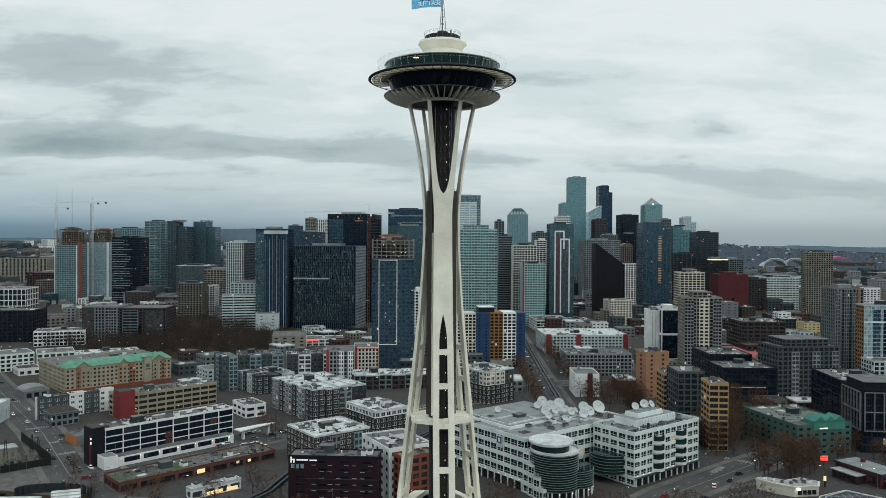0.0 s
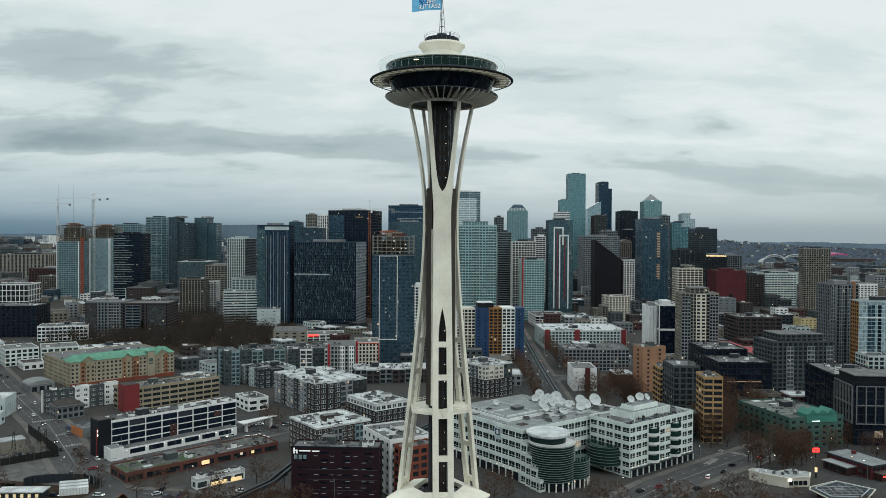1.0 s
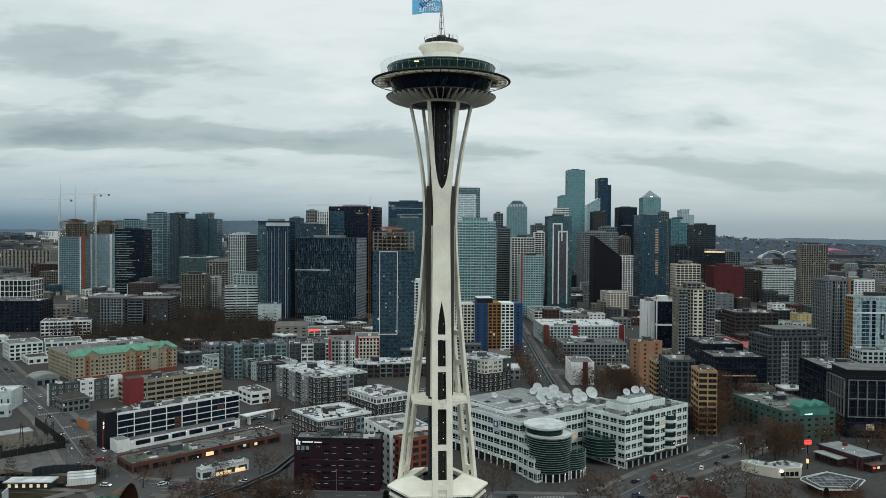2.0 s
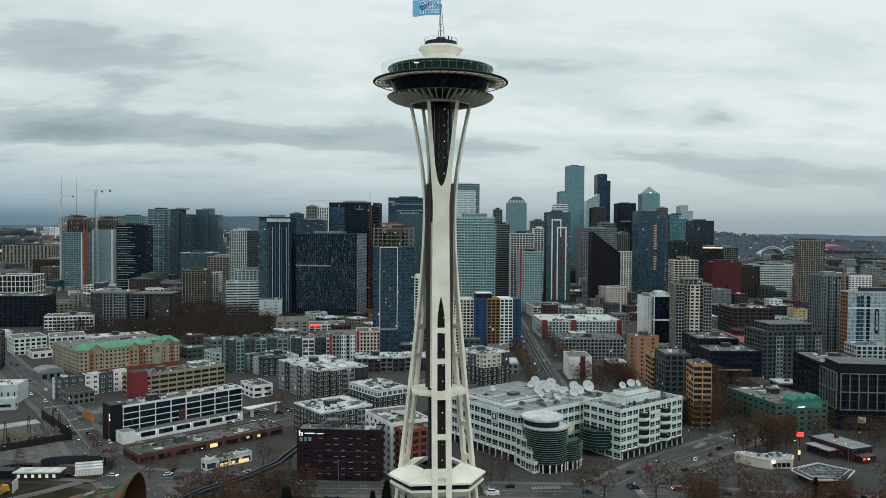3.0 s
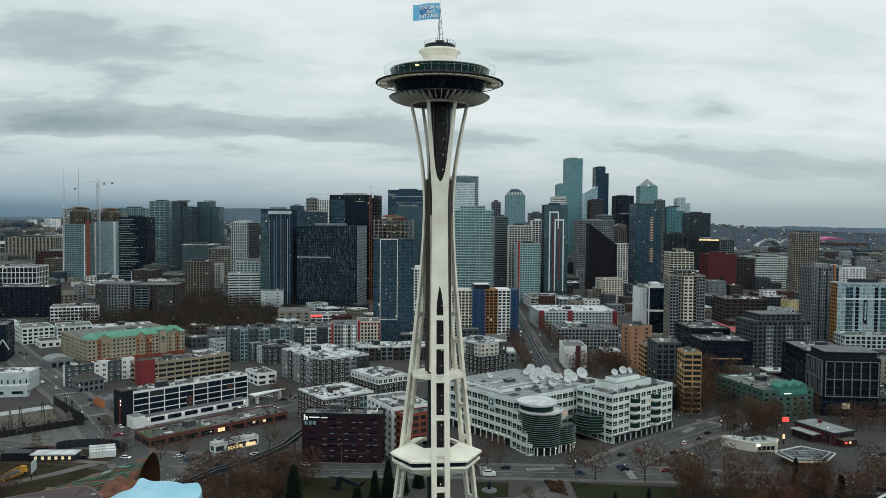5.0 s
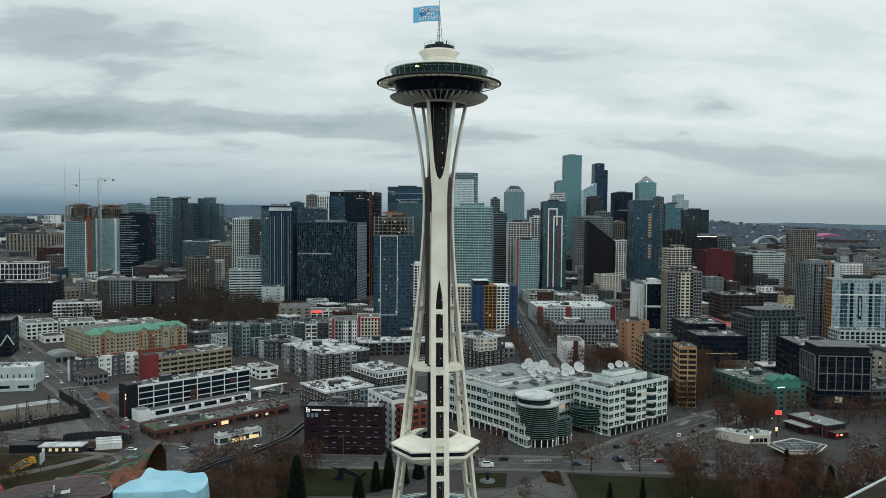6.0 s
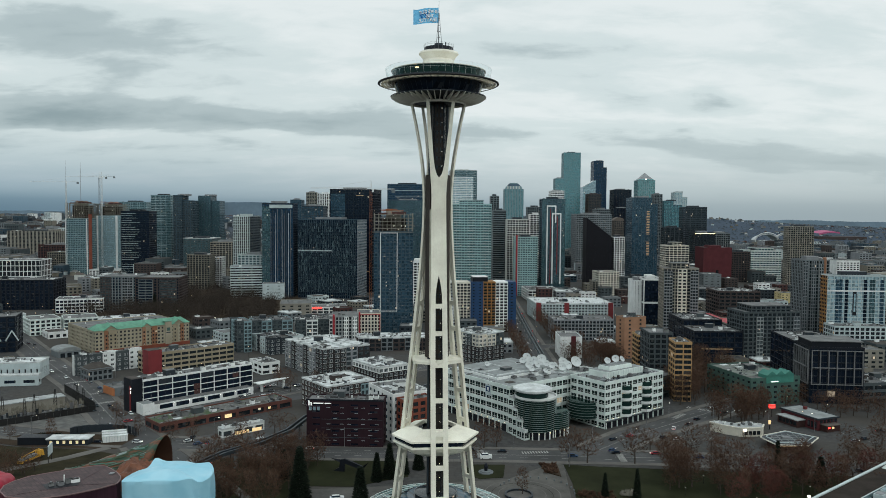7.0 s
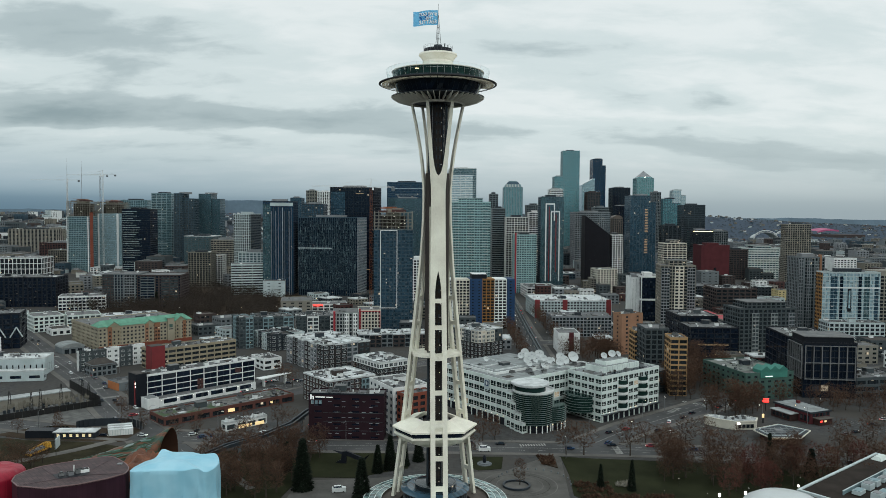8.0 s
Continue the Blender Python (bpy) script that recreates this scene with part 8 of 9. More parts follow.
park_trees(-410, -235, 520, 800, 330, "park_trees", "crowded bare brown trees of a city park")
park_trees(-350, -176, 478, 640, 300, "park_trees", "dark leafless trees along the near edge of a park", 45)
grove(92, 214, 8, 60, 66, 0.75, 1.1, 0.1)
grove(-98, -58, 6, 68, 48, 0.8, 1.15)
grove(-60, -50, 52, 66, 5, 0.7, 1.1)
grove(-240, -196, 40, 78, 12, 0.8, 1.2)
grove(-190, -170, 36, 50, 10, 0.6, 0.9)
grove(150, 184, 128, 164, 18, 0.9, 1.3, 0.1, lambda x, y: y < 158 - (150 - x) * 0.8 - 6)
grove(172, 216, 154, 166, 8, 0.8, 1.1)
grove(136, 182, 168, 230, 24, 0.9, 1.4, 0.0, lambda x, y: y > x * 0.82 + 42)
grove(206, 250, 150, 172, 8, 0.7, 1.0)
grove(150, 200, 190, 290, 26, 1.0, 1.5, 0.0, lambda x, y: not inside(x, y, 3) and not on_street(x, y, -1))
grove(206, 262, 120, 165, 9, 0.8, 1.1, 0.0, lambda x, y: not inside(x, y, 3))
grove(96, 150, 300, 380, 20, 1.0, 1.4, 0.0, lambda x, y: not inside(x, y, 3) and not on_street(x, y, -1))
grove(98, 165, 30, 60, 16, 1.0, 1.35)
grove(112, 134, 16, 44, 9, 0.8, 1.1, 1.0)
for k in range(20):
    plant(63 + RT.uniform(-2, 2), 275 + 15 * k, RT.uniform(0.9, 1.3))
    plant(96 + RT.uniform(-2, 2) + k * 0.3, 268 + 15 * k, RT.uniform(0.9, 1.4))
grove(98, 132, 262, 305, 16, 0.9, 1.4)
for x, y, s in ((22, 86, 1.1), (28, 88, 0.9), (59, 66, 1.2), (67, 65.5, 1.25), (88, 65, 1.3), (118, 80, 1.1), (128, 82, 1.1), (15, 60, 1.1), (34, 27, 0.8), (100, 84, 0.9), (-173, 134, 0.7), (-158, 104, 0.9),
                (-148, 102, 0.8), (-127, 88, 1.0), (-118, 92, 0.9), (-206, 92, 0.6), (-186, 92, 0.8), (-95, 96, 0.9), (-82, 108, 0.9), (-74, 98, 1.0), (-176, 156, 0.9), (-170, 160, 0.9),
                (-104, 214, 0.9), (-98, 208, 0.9), (-92, 196, 0.9), (-80, 214, 0.8), (-58, 226, 0.8), (206, 84, 1.0), (216, 96, 1.2), (235, 110, 1.2), (190, 78, 1.2)):
    plant(x, y, s)
for x, y, s in ((-52.8, 21, 1.65), (-24.8, 41, 0.95), (-27.8, 7, 1.45), (-19.8, 45, 1.15), (66, 24, 0.9), (78, 22, 1.0), (142, 44, 1.35), (-14, 50, 0.9), (-8, 56, 1.0), (-318, 566, 1.5)):
    plant(x, y, s, RT.choice(PINES), 0.1, 0.6 if x > 0 else 0.85)
spots = ((-90, 72, TREES[0]), (104, 66, TREES[1]), (-70, 52, TREES[2]), (150, 40, TREES[3]), (-64, 44, PINES[0]), (158, 40, PINES[1]))
for x, y, o in spots:
    o.matrix_basis = pose(x, y, 0.1)


def shrubs(name, pts, count, mat, label):
    g, rnd = Geo(), random.Random(len(pts) + count)
    (x0, y0), (x1, y1) = pts
    for _ in range(count):
        c = Vector((rnd.uniform(x0, x1), rnd.uniform(y0, y1), 0.4))
        for _ in range(26):
            v = Vector((rnd.uniform(-1, 1), rnd.uniform(-1, 1), rnd.uniform(0, 1.2)))
            w = v.cross(Vector((rnd.random(), rnd.random(), 0.2))).normalized() * 0.16
            g.raw([tuple(c + v * 0.3 - w), tuple(c + v * 0.3 + w), tuple(c + v * rnd.uniform(0.7, 1.3))], [(0, 1, 2)], mat)
    return tagged(part(name, g), label, "shrubs", kind="stuff")


shrubs("winter_shrubs", ((45.5, 50), (52, 63)), 60, "twig", "brown winter shrubs in the planting bed")
shrubs("winter_shrubs", ((56, 8), (92, 16)), 170, "twig", "brown winter shrubs along the lawn")
shrubs("evergreen_shrubs", ((-197, 99), (-186, 102)), 40, "needle_leaf", "dark evergreen bushes behind the kiosk")
shrubs("blossom_shrub", ((73, 25), (79, 30)), 26, "blossom", "pale blossoming shrub at the edge of the lawn")
shrubs("winter_shrubs", ((56, 18), (70, 30)), 90, "twig", "brown winter shrubs beside the curved path")
shrubs("evergreen_shrubs", ((0, 438), (76, 442)), 150, "needle_leaf", "dark evergreen hedge below the striped tower")

# ---- the sculpture, the monorail, the footbridge beam ----
sculpture = thing("sculpture", -40, 52, 0.1, -8, "black angular steel sculpture on the lawn", "sculpture")
part("body", Geo().raw([(-2, -0.6, 0), (0.5, -0.6, 0), (0.8, -0.6, 5.4), (-1.2, -0.6, 5.2), (-2, 0.6, 0), (0.5, 0.6, 0), (0.8, 0.6, 5.4), (-1.2, 0.6, 5.2)], QUADS, "metal_black")
     .raw([(-6, 0, 5.6), (-1, -0.5, 3.8), (-0.8, 0.5, 3.8), (-1, 0, 5.0)], [(0, 1, 2), (0, 2, 3), (0, 3, 1), (1, 3, 2)], "metal_black")
     .raw([(0.4, -0.6, 5.6), (8.5, -0.5, 2.6), (7.4, -0.5, 1.4), (0.4, -0.6, 3.6), (0.4, 0.6, 5.6), (8.5, 0.5, 2.6), (7.4, 0.5, 1.4), (0.4, 0.6, 3.6)], QUADS, "metal_black")
     .raw([(8.5, -0.4, 2.8), (11, 0, 4.4), (9.2, 0.4, 2.0), (8, 0, 1.6)], [(0, 1, 2), (0, 2, 3), (0, 3, 1), (1, 3, 2)], "metal_black")
     .raw([(-2, -0.4, 0.0), (-4.6, 0, 0.0), (-0.6, 0.4, 2.4), (-0.4, -0.4, 2.4)], [(0, 1, 2), (0, 2, 3), (0, 3, 1), (1, 3, 2)], "metal_black"), sculpture)
statue = thing("plinth", 21, 52, 0.1, 0, "dark stone plinth with a plain bronze form", "plinth")
part("base", Geo().lathe([(3.2, 0), (3.2, 0.4), (2.4, 0.4), (2.4, 0.8), (0, 0.8)], "concrete_grey", 20, closed=False), statue)
part("form", Geo().lathe([(0.7, 0.8), (0.9, 2.6), (0.5, 3.8), (0, 4.2)], "metal_black", 10, closed=False), statue)


def monorail(pts, z, label, gap=2.6, every=28.0):
    e = thing("monorail_track", 0, 0, 0, 0, label, "monorail track")
    for s in (-1, 1):
        line = offset(pts, s * gap / 2)
        vs, n = [], len(line)
        for i, p in enumerate(line):
            a, b = Vector(line[max(0, i - 1)]), Vector(line[min(n - 1, i + 1)])
            d = (b - a).normalized()
            q = Vector((-d.y, d.x)) * 0.45
            for k, zz in ((1, z - 1.5), (-1, z - 1.5), (-1, z), (1, z)):
                vs.append((p[0] + k * q.x, p[1] + k * q.y, zz))
        fs = [(4 * i + k, 4 * i + (k + 1) % 4, 4 * i + 4 + (k + 1) % 4, 4 * i + 4 + k) for i in range(n - 1) for k in range(4)] + [(3, 2, 1, 0), tuple(4 * (n - 1) + k for k in range(4))]
        part("beam", Geo().raw(vs, fs, "panel_slate" if z < 8.6 else "metal_dark"), e)
    run = 0.0
    for a, b in zip(pts, pts[1:]):
        a, b = Vector(a), Vector(b)
        L = (b - a).length
        while run < L:
            p = a + (b - a) * (run / L)
            t = (b - a) / L
            ang = math.degrees(math.atan2(t.y, t.x))
            part("pylon", Geo().box(-0.6, -0.6, 0, 0.6, 0.6, z - 2.2, "concrete_grey", 0.1).box(-0.6, -gap / 2 - 0.7, z - 2.3, 0.6, gap / 2 + 0.7, z - 1.5, "concrete_grey"), e).matrix_local = pose(p.x, p.y, 0, 0, 0, ang)
            run += every
        run -= L
    return e


monorail([(75, 262), (75.5, 300), (78, 400), (81, 500), (87, 650), (93, 790), (106, 1000), (120, 1250)], 8.2, "twin concrete monorail beams on pylons down the avenue")
monorail([(-132, -30), (-112, 4), (-101, 26), (-91, 49), (-79, 65), (-70, 84), (-66, 108), (-46, 128), (-24, 150), (0, 190), (40, 235), (75, 262)], 9.0, "dark curving monorail beams on pylons past the lawn", every=24.0)


# ---- vehicles and lamps ----
def car(x, y, rot, mat, lights="", van=False):
    label = {"panel_white": "white", "metal_black": "black", "steel_grey": "silver grey", "paint_navy": "dark blue", "paint_red": "red"}[mat]
    e = thing("van" if van else "car", x, y, 0.05, rot, f"{label} {'delivery van' if van else 'car'} standing on the street", "van" if van else "car", "" if van else "cars in the streets")
    h, l, w = (2.0, 5.4, 2.0) if van else (0.82, 4.5, 1.8)
    prof = [(-l / 2, 0.35), (l / 2, 0.35), (l / 2, h * 0.9), (l * 0.28, h), (-l / 2 + 0.1, h)]
    vs = [(a, -w / 2, z) for a, z in prof] + [(a, w / 2, z) for a, z in prof]
    n = len(prof)
    part("body", Geo().raw(vs, [tuple(range(n)), tuple(range(2 * n - 1, n - 1, -1))] + [(i, n + i, n + (i + 1) % n, (i + 1) % n) for i in range(n)], mat), e)
    g = Geo().box(-l * 0.4, -w / 2 + 0.1, h, l * 0.22, w / 2 - 0.1, h + 0.56, "glass_black", 0.28)
    g.box(-l * 0.4 + 0.27, -w / 2 + 0.37, h + 0.55, l * 0.22 - 0.27, w / 2 - 0.37, h + 0.6, mat)
    part("cabin", g, e)
    for a in (-l * 0.32, l * 0.32):
        for s in (-1, 1):
            part("wheel", Geo().bar((a, s * w / 2 - 0.12 * s, 0.33), (a, s * w / 2 + 0.04 * s, 0.33), 0.33, "rubber", 10), e)
    for s in (-0.62, 0.62):
        part("headlight", Geo().box(l / 2 - 0.02, s - 0.16, 0.6, l / 2 + 0.04, s + 0.16, 0.78, "lamp_head" if "h" in lights else "glass_sky"), e)
        part("taillight", Geo().box(-l / 2 - 0.04, s - 0.16, 0.6, -l / 2 + 0.02, s + 0.16, 0.78, "lamp_red" if "t" in lights else "paint_red"), e)
    return e


PAINTS = ("panel_white", "metal_black", "steel_grey", "paint_navy", "metal_black", "steel_grey", "panel_white", "metal_black", "paint_red")
RC = random.Random(5)
for x, y, rot in ((86, 100, 40), (96, 106, 42), (112, 104, 30), (118, 101, 30), (132, 128, 60), (140, 138, 40), (122, 120, 70), (8, 80, -2), (62, 74, -2), (-110, 90, 100), (-120, 98, 90), (-86, 96, 170),
                  (-180, 148, -50), (-186, 156, -50), (-172, 138, -52), (-168, 141, -52), (-212, 200, 128), (-206, 188, 128), (-224, 214, 128), (-230, 222, 128), (-238, 232, 128), (-245, 240, 128),
                  (-100, 44, -54), (-104, 52, 126), (205, 100, 20), (212, 104, 20), (228, 118, -30), (240, 128, 20), (246, 124, 20), (252, 121, 20), (-92, 212, 10), (-88, 210, 12), (-96, 204, 8), (-104, 196, 4),
                  (-112, 204, 40), (-109, 207, 40), (-106, 210, 40), (-100, 186, 130), (-97, 183, 130), (-94, 180, 130), (-120, 92, 40), (-114, 88, 40), (-98, 110, 130), (-64, 110, 20), (-118, 180, 46), (176, 168, 40), (160, 152, 40), (-8, 83, 178), (-60, 82, 172), (30, 80, 176), (-100, 62, 128), (-130, 78, -52)):
    car(x, y, rot, RC.choice(PAINTS), RC.choice(("", "", "h", "t", "ht")))
for k in range(34):
    y = 290 + 26 * k + RC.uniform(-6, 6)
    s = RC.choice((-6.5, -3, 3, 6.5))
    car(79 + (y - 420) * 0.03 + s, y, 90 if s > 0 else -90, RC.choice(PAINTS), "t" if s > 0 else "h")
for k, count in ((0, 12), (1, 13), (2, 11), (3, 12)):
    runs = [(a, b) for a, b in steps_along(STREETS[k][0], 9.0)]
    for a, b in RC.sample(runs, min(count, len(runs))):
        t = (b - a).normalized()
        side = RC.choice((-5.2, -2.2, 2.2, 5.2))
        p = a.lerp(b, 0.5) + Vector((t.y, -t.x)) * side
        if not inside(p.x, p.y, 2.5):
            car(p.x, p.y, math.degrees(math.atan2(t.y, t.x)) + (0 if side > 0 else 180), RC.choice(PAINTS), RC.choice(("", "", "h", "t")))
car(22, 70, 4, "panel_white", "", True)
car(-38, 18, 12, "panel_white", "", True)
car(-104, 178, 30, "panel_white", "", True)


def street_lamp(x, y, rot, on=False, h=9.0):
    e = thing("street_lamp", x, y, 0.1, rot, "tall grey street lamp with a curved arm" if not on else "tall grey street lamp with its head lit", "street lamp", "street lamps")
    part("pole", Geo().bar((0, 0, 0), (0, 0, h), 0.13, "steel_grey", 6, 0.07), e)
    part("arm", Geo().bar((0, 0, h), (0.8, 0, h + 0.5), 0.06, "steel_grey", 5).bar((0.8, 0, h + 0.5), (2.2, 0, h + 0.6), 0.05, "steel_grey", 5), e)
    part("head", Geo().box(1.9, -0.16, h + 0.45, 2.7, 0.16, h + 0.62, "steel_grey", 0.04), e)
    if on:
        part("lamp", Geo().box(1.95, -0.14, h + 0.36, 2.6, 0.14, h + 0.46, "lamp_white"), e)
    return e


for x, y, r, on in ((-172, 112, 38, 1), (-200, 100, 40, 1), (-148, 110, 40, 0), (-190, 186, 128, 0), (-160, 150, 130, 0), (-110, 100, 30, 1), (-95, 78, 80, 0), (-44, 86, 270, 0), (-12, 86, 270, 1), (36, 86, 270, 0),
                    (74, 90, 0, 1), (92, 88, 0, 1), (110, 128, 40, 1), (126, 142, 40, 0), (146, 130, 200, 1), (172, 122, 200, 1), (160, 168, 220, 0), (194, 118, 200, 1), (226, 96, 100, 0), (58, 60, 90, 1), (-14, 62, 90, 1),
                    (66, 320, 0, 1), (92, 360, 180, 1), (66, 420, 0, 0), (94, 480, 180, 1), (68, 560, 0, 1), (-120, 200, 40, 1), (-90, 226, 40, 0), (-216, 232, 128, 1), (-250, 262, 128, 1)):
    street_lamp(x, y, r, bool(on))
for x, y in ((98, 26), (110, 40), (122, 16), (134, 50), (148, 28), (88, 12), (126, 34), (160, 20), (104, 10), (142, 10)):
    e = thing("path_lamp", x, y, 0.12, 0, "low park path lamp with a small bright globe", "lamp", "park path lamps")
    part("post", Geo().bar((0, 0, 0), (0, 0, 3.4), 0.07, "steel_dark", 6), e)
    part("globe", Geo().lathe([(0.0, 3.35), (0.08, 3.4), (0.1, 3.47), (0.07, 3.55), (0.0, 3.58)], "lamp_dim", 8, closed=False), e)


# ---- low buildings at the street corners ----
def grown(pts, d):
    """The outline moved outwards by about d."""
    cx, cy = sum(p[0] for p in pts) / len(pts), sum(p[1] for p in pts) / len(pts)
    return [(x + d * (x - cx) / math.hypot(x - cx, y - cy), y + d * (y - cy) / math.hypot(x - cx, y - cy)) for x, y in pts]


def low_store():
    e = thing("shop", 140, 118, 0.05, 0, "low pale shop with a stepped white roof edge", "shop")
    pts = [(0, 0), (5.5, -6.5), (12, -11), (23, -9.5), (26, -4), (20, 1.5), (12, -2.5), (5, 3)]
    part("wall", Geo().prism(pts, 0, 4.0, "panel_cream"), e)
    part("roof", Geo().prism(grown(pts, 0.4), 4.0, 4.6, "panel_cream"), e, "pale roof edge")
    part("roof_deck", Geo().prism(grown(pts, -0.4), 4.5, 4.66, "roof_light"), e)
    for k, (x, y) in enumerate(((3, -1), (6, -3), (9, -5.5), (12, -7.5), (15, -6), (18, -6.5), (21, -5), (19, -2.5), (15, -4))):
        o = new("roof_unit", unit_mesh(k))
        o.parent = e
        o.matrix_local = pose(x, y, 4.66, 0, 0, 30 * k) @ Matrix.Diagonal((0.5, 0.5, 0.6, 1))
    for k in range(4):
        part("window", Geo().box(13.5 + k * 2.2, -10.95 + k * 0.3, 0.9, 15.2 + k * 2.2, -10.6 + k * 0.3, 2.8, "glass_dark"), e)
    part("shop_sign", Geo().box(13, -11.4, 2.9, 14.2, -11.2, 3.9, "lamp_white"), e, "small lit sign")


def grid_pavilion():
    e = thing("pavilion", 156, 94, 0.05, 0, "angular drive-in pavilion with a gridded glass roof", "pavilion")
    pts = [(0, 0), (2.5, -12), (17, -13), (28, 0), (17, 11), (2, 3)]
    part("wall", Geo().prism(grown(pts, -3.0), 0, 3.1, "brick_dark"), e)
    part("roof", Geo().prism(grown(pts, -0.4), 3.4, 3.75, "metal_dark"), e)
    g = Geo()
    for (a, b), (c, d) in zip(pts, pts[1:] + pts[:1]):
        g.bar((a, b, 3.75), (c, d, 3.75), 0.3, "panel_cream")
    part("roof_edge", g, e, "pale roof edge")
    g = Geo()
    for (a, b), (c, d) in zip(grown(pts, -2.5), grown(pts, -2.5)[1:] + grown(pts, -2.5)[:1]):
        g.bar((a, b, 4.3), (c, d, 4.3), 0.2, "panel_pale")
    part("roof_edge", g, e, "pale inner roof edge")
    for k in range(6):
        part("roof_bar", Geo().bar((4 + k * 3.2, -9 + k * 0.5, 4.1), (6 + k * 3.0, 3 + k * 0.7, 4.1), 0.13, "roof_light"), e)
    for k in range(4):
        part("roof_bar", Geo().bar((3.4, -8.4 + k * 3.4, 4.2), (22 - abs(k - 2) * 2, -7.6 + k * 3.4, 4.2), 0.13, "roof_light"), e)
    part("roof_hatch", Geo().box(9, -4, 3.75, 13, -1.5, 4.9, "steel_grey", 0.2), e)
    part("light_strip", Geo().box(4.5, -10.2, 2.4, 15, -10.0, 2.7, "lamp_room"), e, "warm light under the eaves")


def red_restaurant():
    e = thing("restaurant", 187, 141, 0.05, -68, "dark red restaurant with a flat grey roof", "restaurant")
    part("wall", Geo().box(0, 0, 0, 24, 13.6, 5.8, "brick_wine"), e)
    part("roof", Geo().box(-0.6, -0.6, 5.8, 24.6, 14.2, 6.3, "roof_mid"), e)
    part("roof_edge", rim(-0.7, -0.7, 24.7, 14.3, 5.6, 6.5, 0.3, "metal_dark"), e)
    part("wing", Geo().box(3, -5.6, 0, 16, 0.1, 3.7, "brick_dark").box(2.4, -6.2, 3.7, 16.5, -0.05, 4.1, "roof_light"), e, "low wing with a pale flat roof")
    part("porch", Geo().box(24, 2, 0, 28, 11, 3.2, "brick_dark").box(23.98, 1.4, 3.2, 28.6, 11.6, 3.5, "roof_brown"), e, "low dark entrance porch")
    for k in range(5):
        part("window", Geo().box(24.0, 1.4 + k * 2.5, 3.7, 24.08, 3.2 + k * 2.5, 5.2, "glass_dark"), e)
    for k in range(5):
        part("window", Geo().box(4 + k * 2.4, -5.7, 1.0, 5.8 + k * 2.4, -5.58, 2.9, "glass_dark"), e)
    for k in range(3):
        part("window", Geo().box(17.5 + k * 2.1, -0.08, 1.0, 19.0 + k * 2.1, 0.02, 4.2, "glass_dark"), e)
    part("neon_sign", Geo().box(28.0, 2.6, 1.8, 28.2, 4.0, 2.6, "lamp_red"), e, "glowing red sign")
    part("entrance_lamp", Geo().box(28.0, 5.4, 1.6, 28.15, 6.8, 2.6, "lamp_shop"), e, "warm lit entrance")
    part("chimney", Geo().box(6, 9, 6.3, 7.6, 10.6, 7.8, "brick_red"), e)
    s = thing("pole_sign", 184, 146, 0, 0, "red glowing sign board on a pole", "sign")
    part("pole", Geo().bar((0, 0, 0), (0, 0, 5), 0.2, "steel_dark", 6), s)
    part("board", Geo().box(-1.7, -0.3, 4.8, 1.7, 0.3, 6.9, "lamp_red"), s)
    part("lettering_bar", Geo().box(-1.3, -0.36, 6.1, 1.3, -0.3, 6.4, "paint_red2").box(-1.0, -0.36, 5.4, 1.0, -0.3, 5.7, "paint_red2"), s, "unreadable darker red bars")
    p = thing("pylon_sign", 172, 121, 0, 0, "slim lit sign pylon on the pavement", "sign")
    part("pole", Geo().box(-0.3, -0.2, 0, 0.3, 0.2, 2.8, "steel_dark"), p)
    part("board", Geo().box(-0.5, -0.25, 2.8, 0.5, 0.25, 4.8, "lamp_shop"), p)


def lit_pavilion():
    e = thing("kiosk", -184, 84, 0.1, 3, "low white roofed pavilion with warm lit bays", "kiosk")
    part("wall", Geo().box(0, 0, 0, 19, 6, 3.0, "metal_dark"), e)
    part("roof", Geo().box(-0.4, -0.8, 3.0, 19.6, 6.4, 3.5, "roof_white"), e)
    for k in range(6):
        part("lit_bay", Geo().box(1.3 + k * 3.0, -0.1, 0.9, 2.5 + k * 3.0, 0.02, 2.3, "lamp_bay"), e, "warm lit bay")
    part("dark_wing", Geo().box(-14, 1, 0, -0.1, 7, 3.6, "metal_black"), e)
    for k in range(3):
        t = thing("container", -164 + k * 2.0, 97 - k * 4.0, 0.1, 18, "white site container standing in the yard", "container", "white containers")
        part("shell", Geo().box(0, 0, 0, 11, 2.6, 2.8, "panel_white"), t)
        part("lid", Geo().box(-0.1, -0.1, 2.8, 11.1, 2.7, 2.95, "roof_white"), t)
        for q in range(9):
            part("rib", Geo().box(0.5 + q * 1.2, -0.06, 0.1, 0.7 + q * 1.2, 0.01, 2.7, "panel_pale"), t)
    w = thing("screen_wall", -178, 98, 0, 0, "curved grey screen wall round the yard", "wall")
    for k in range(14):
        a = radians(10 + 12 * k)
        part("panel", Geo().box(-1.8, -0.12, 0, 1.8, 0.12, 4.0, "metal_dark"), w).matrix_local = pose(13 + 16 * math.cos(a), 2 + 7 * math.sin(a), 0, 0, 0, 90 + 10 + 12 * k)


lamp_mat("lamp_bay", (1.0, 0.78, 0.45), 0.36)
low_store()
grid_pavilion()
red_restaurant()
lit_pavilion()


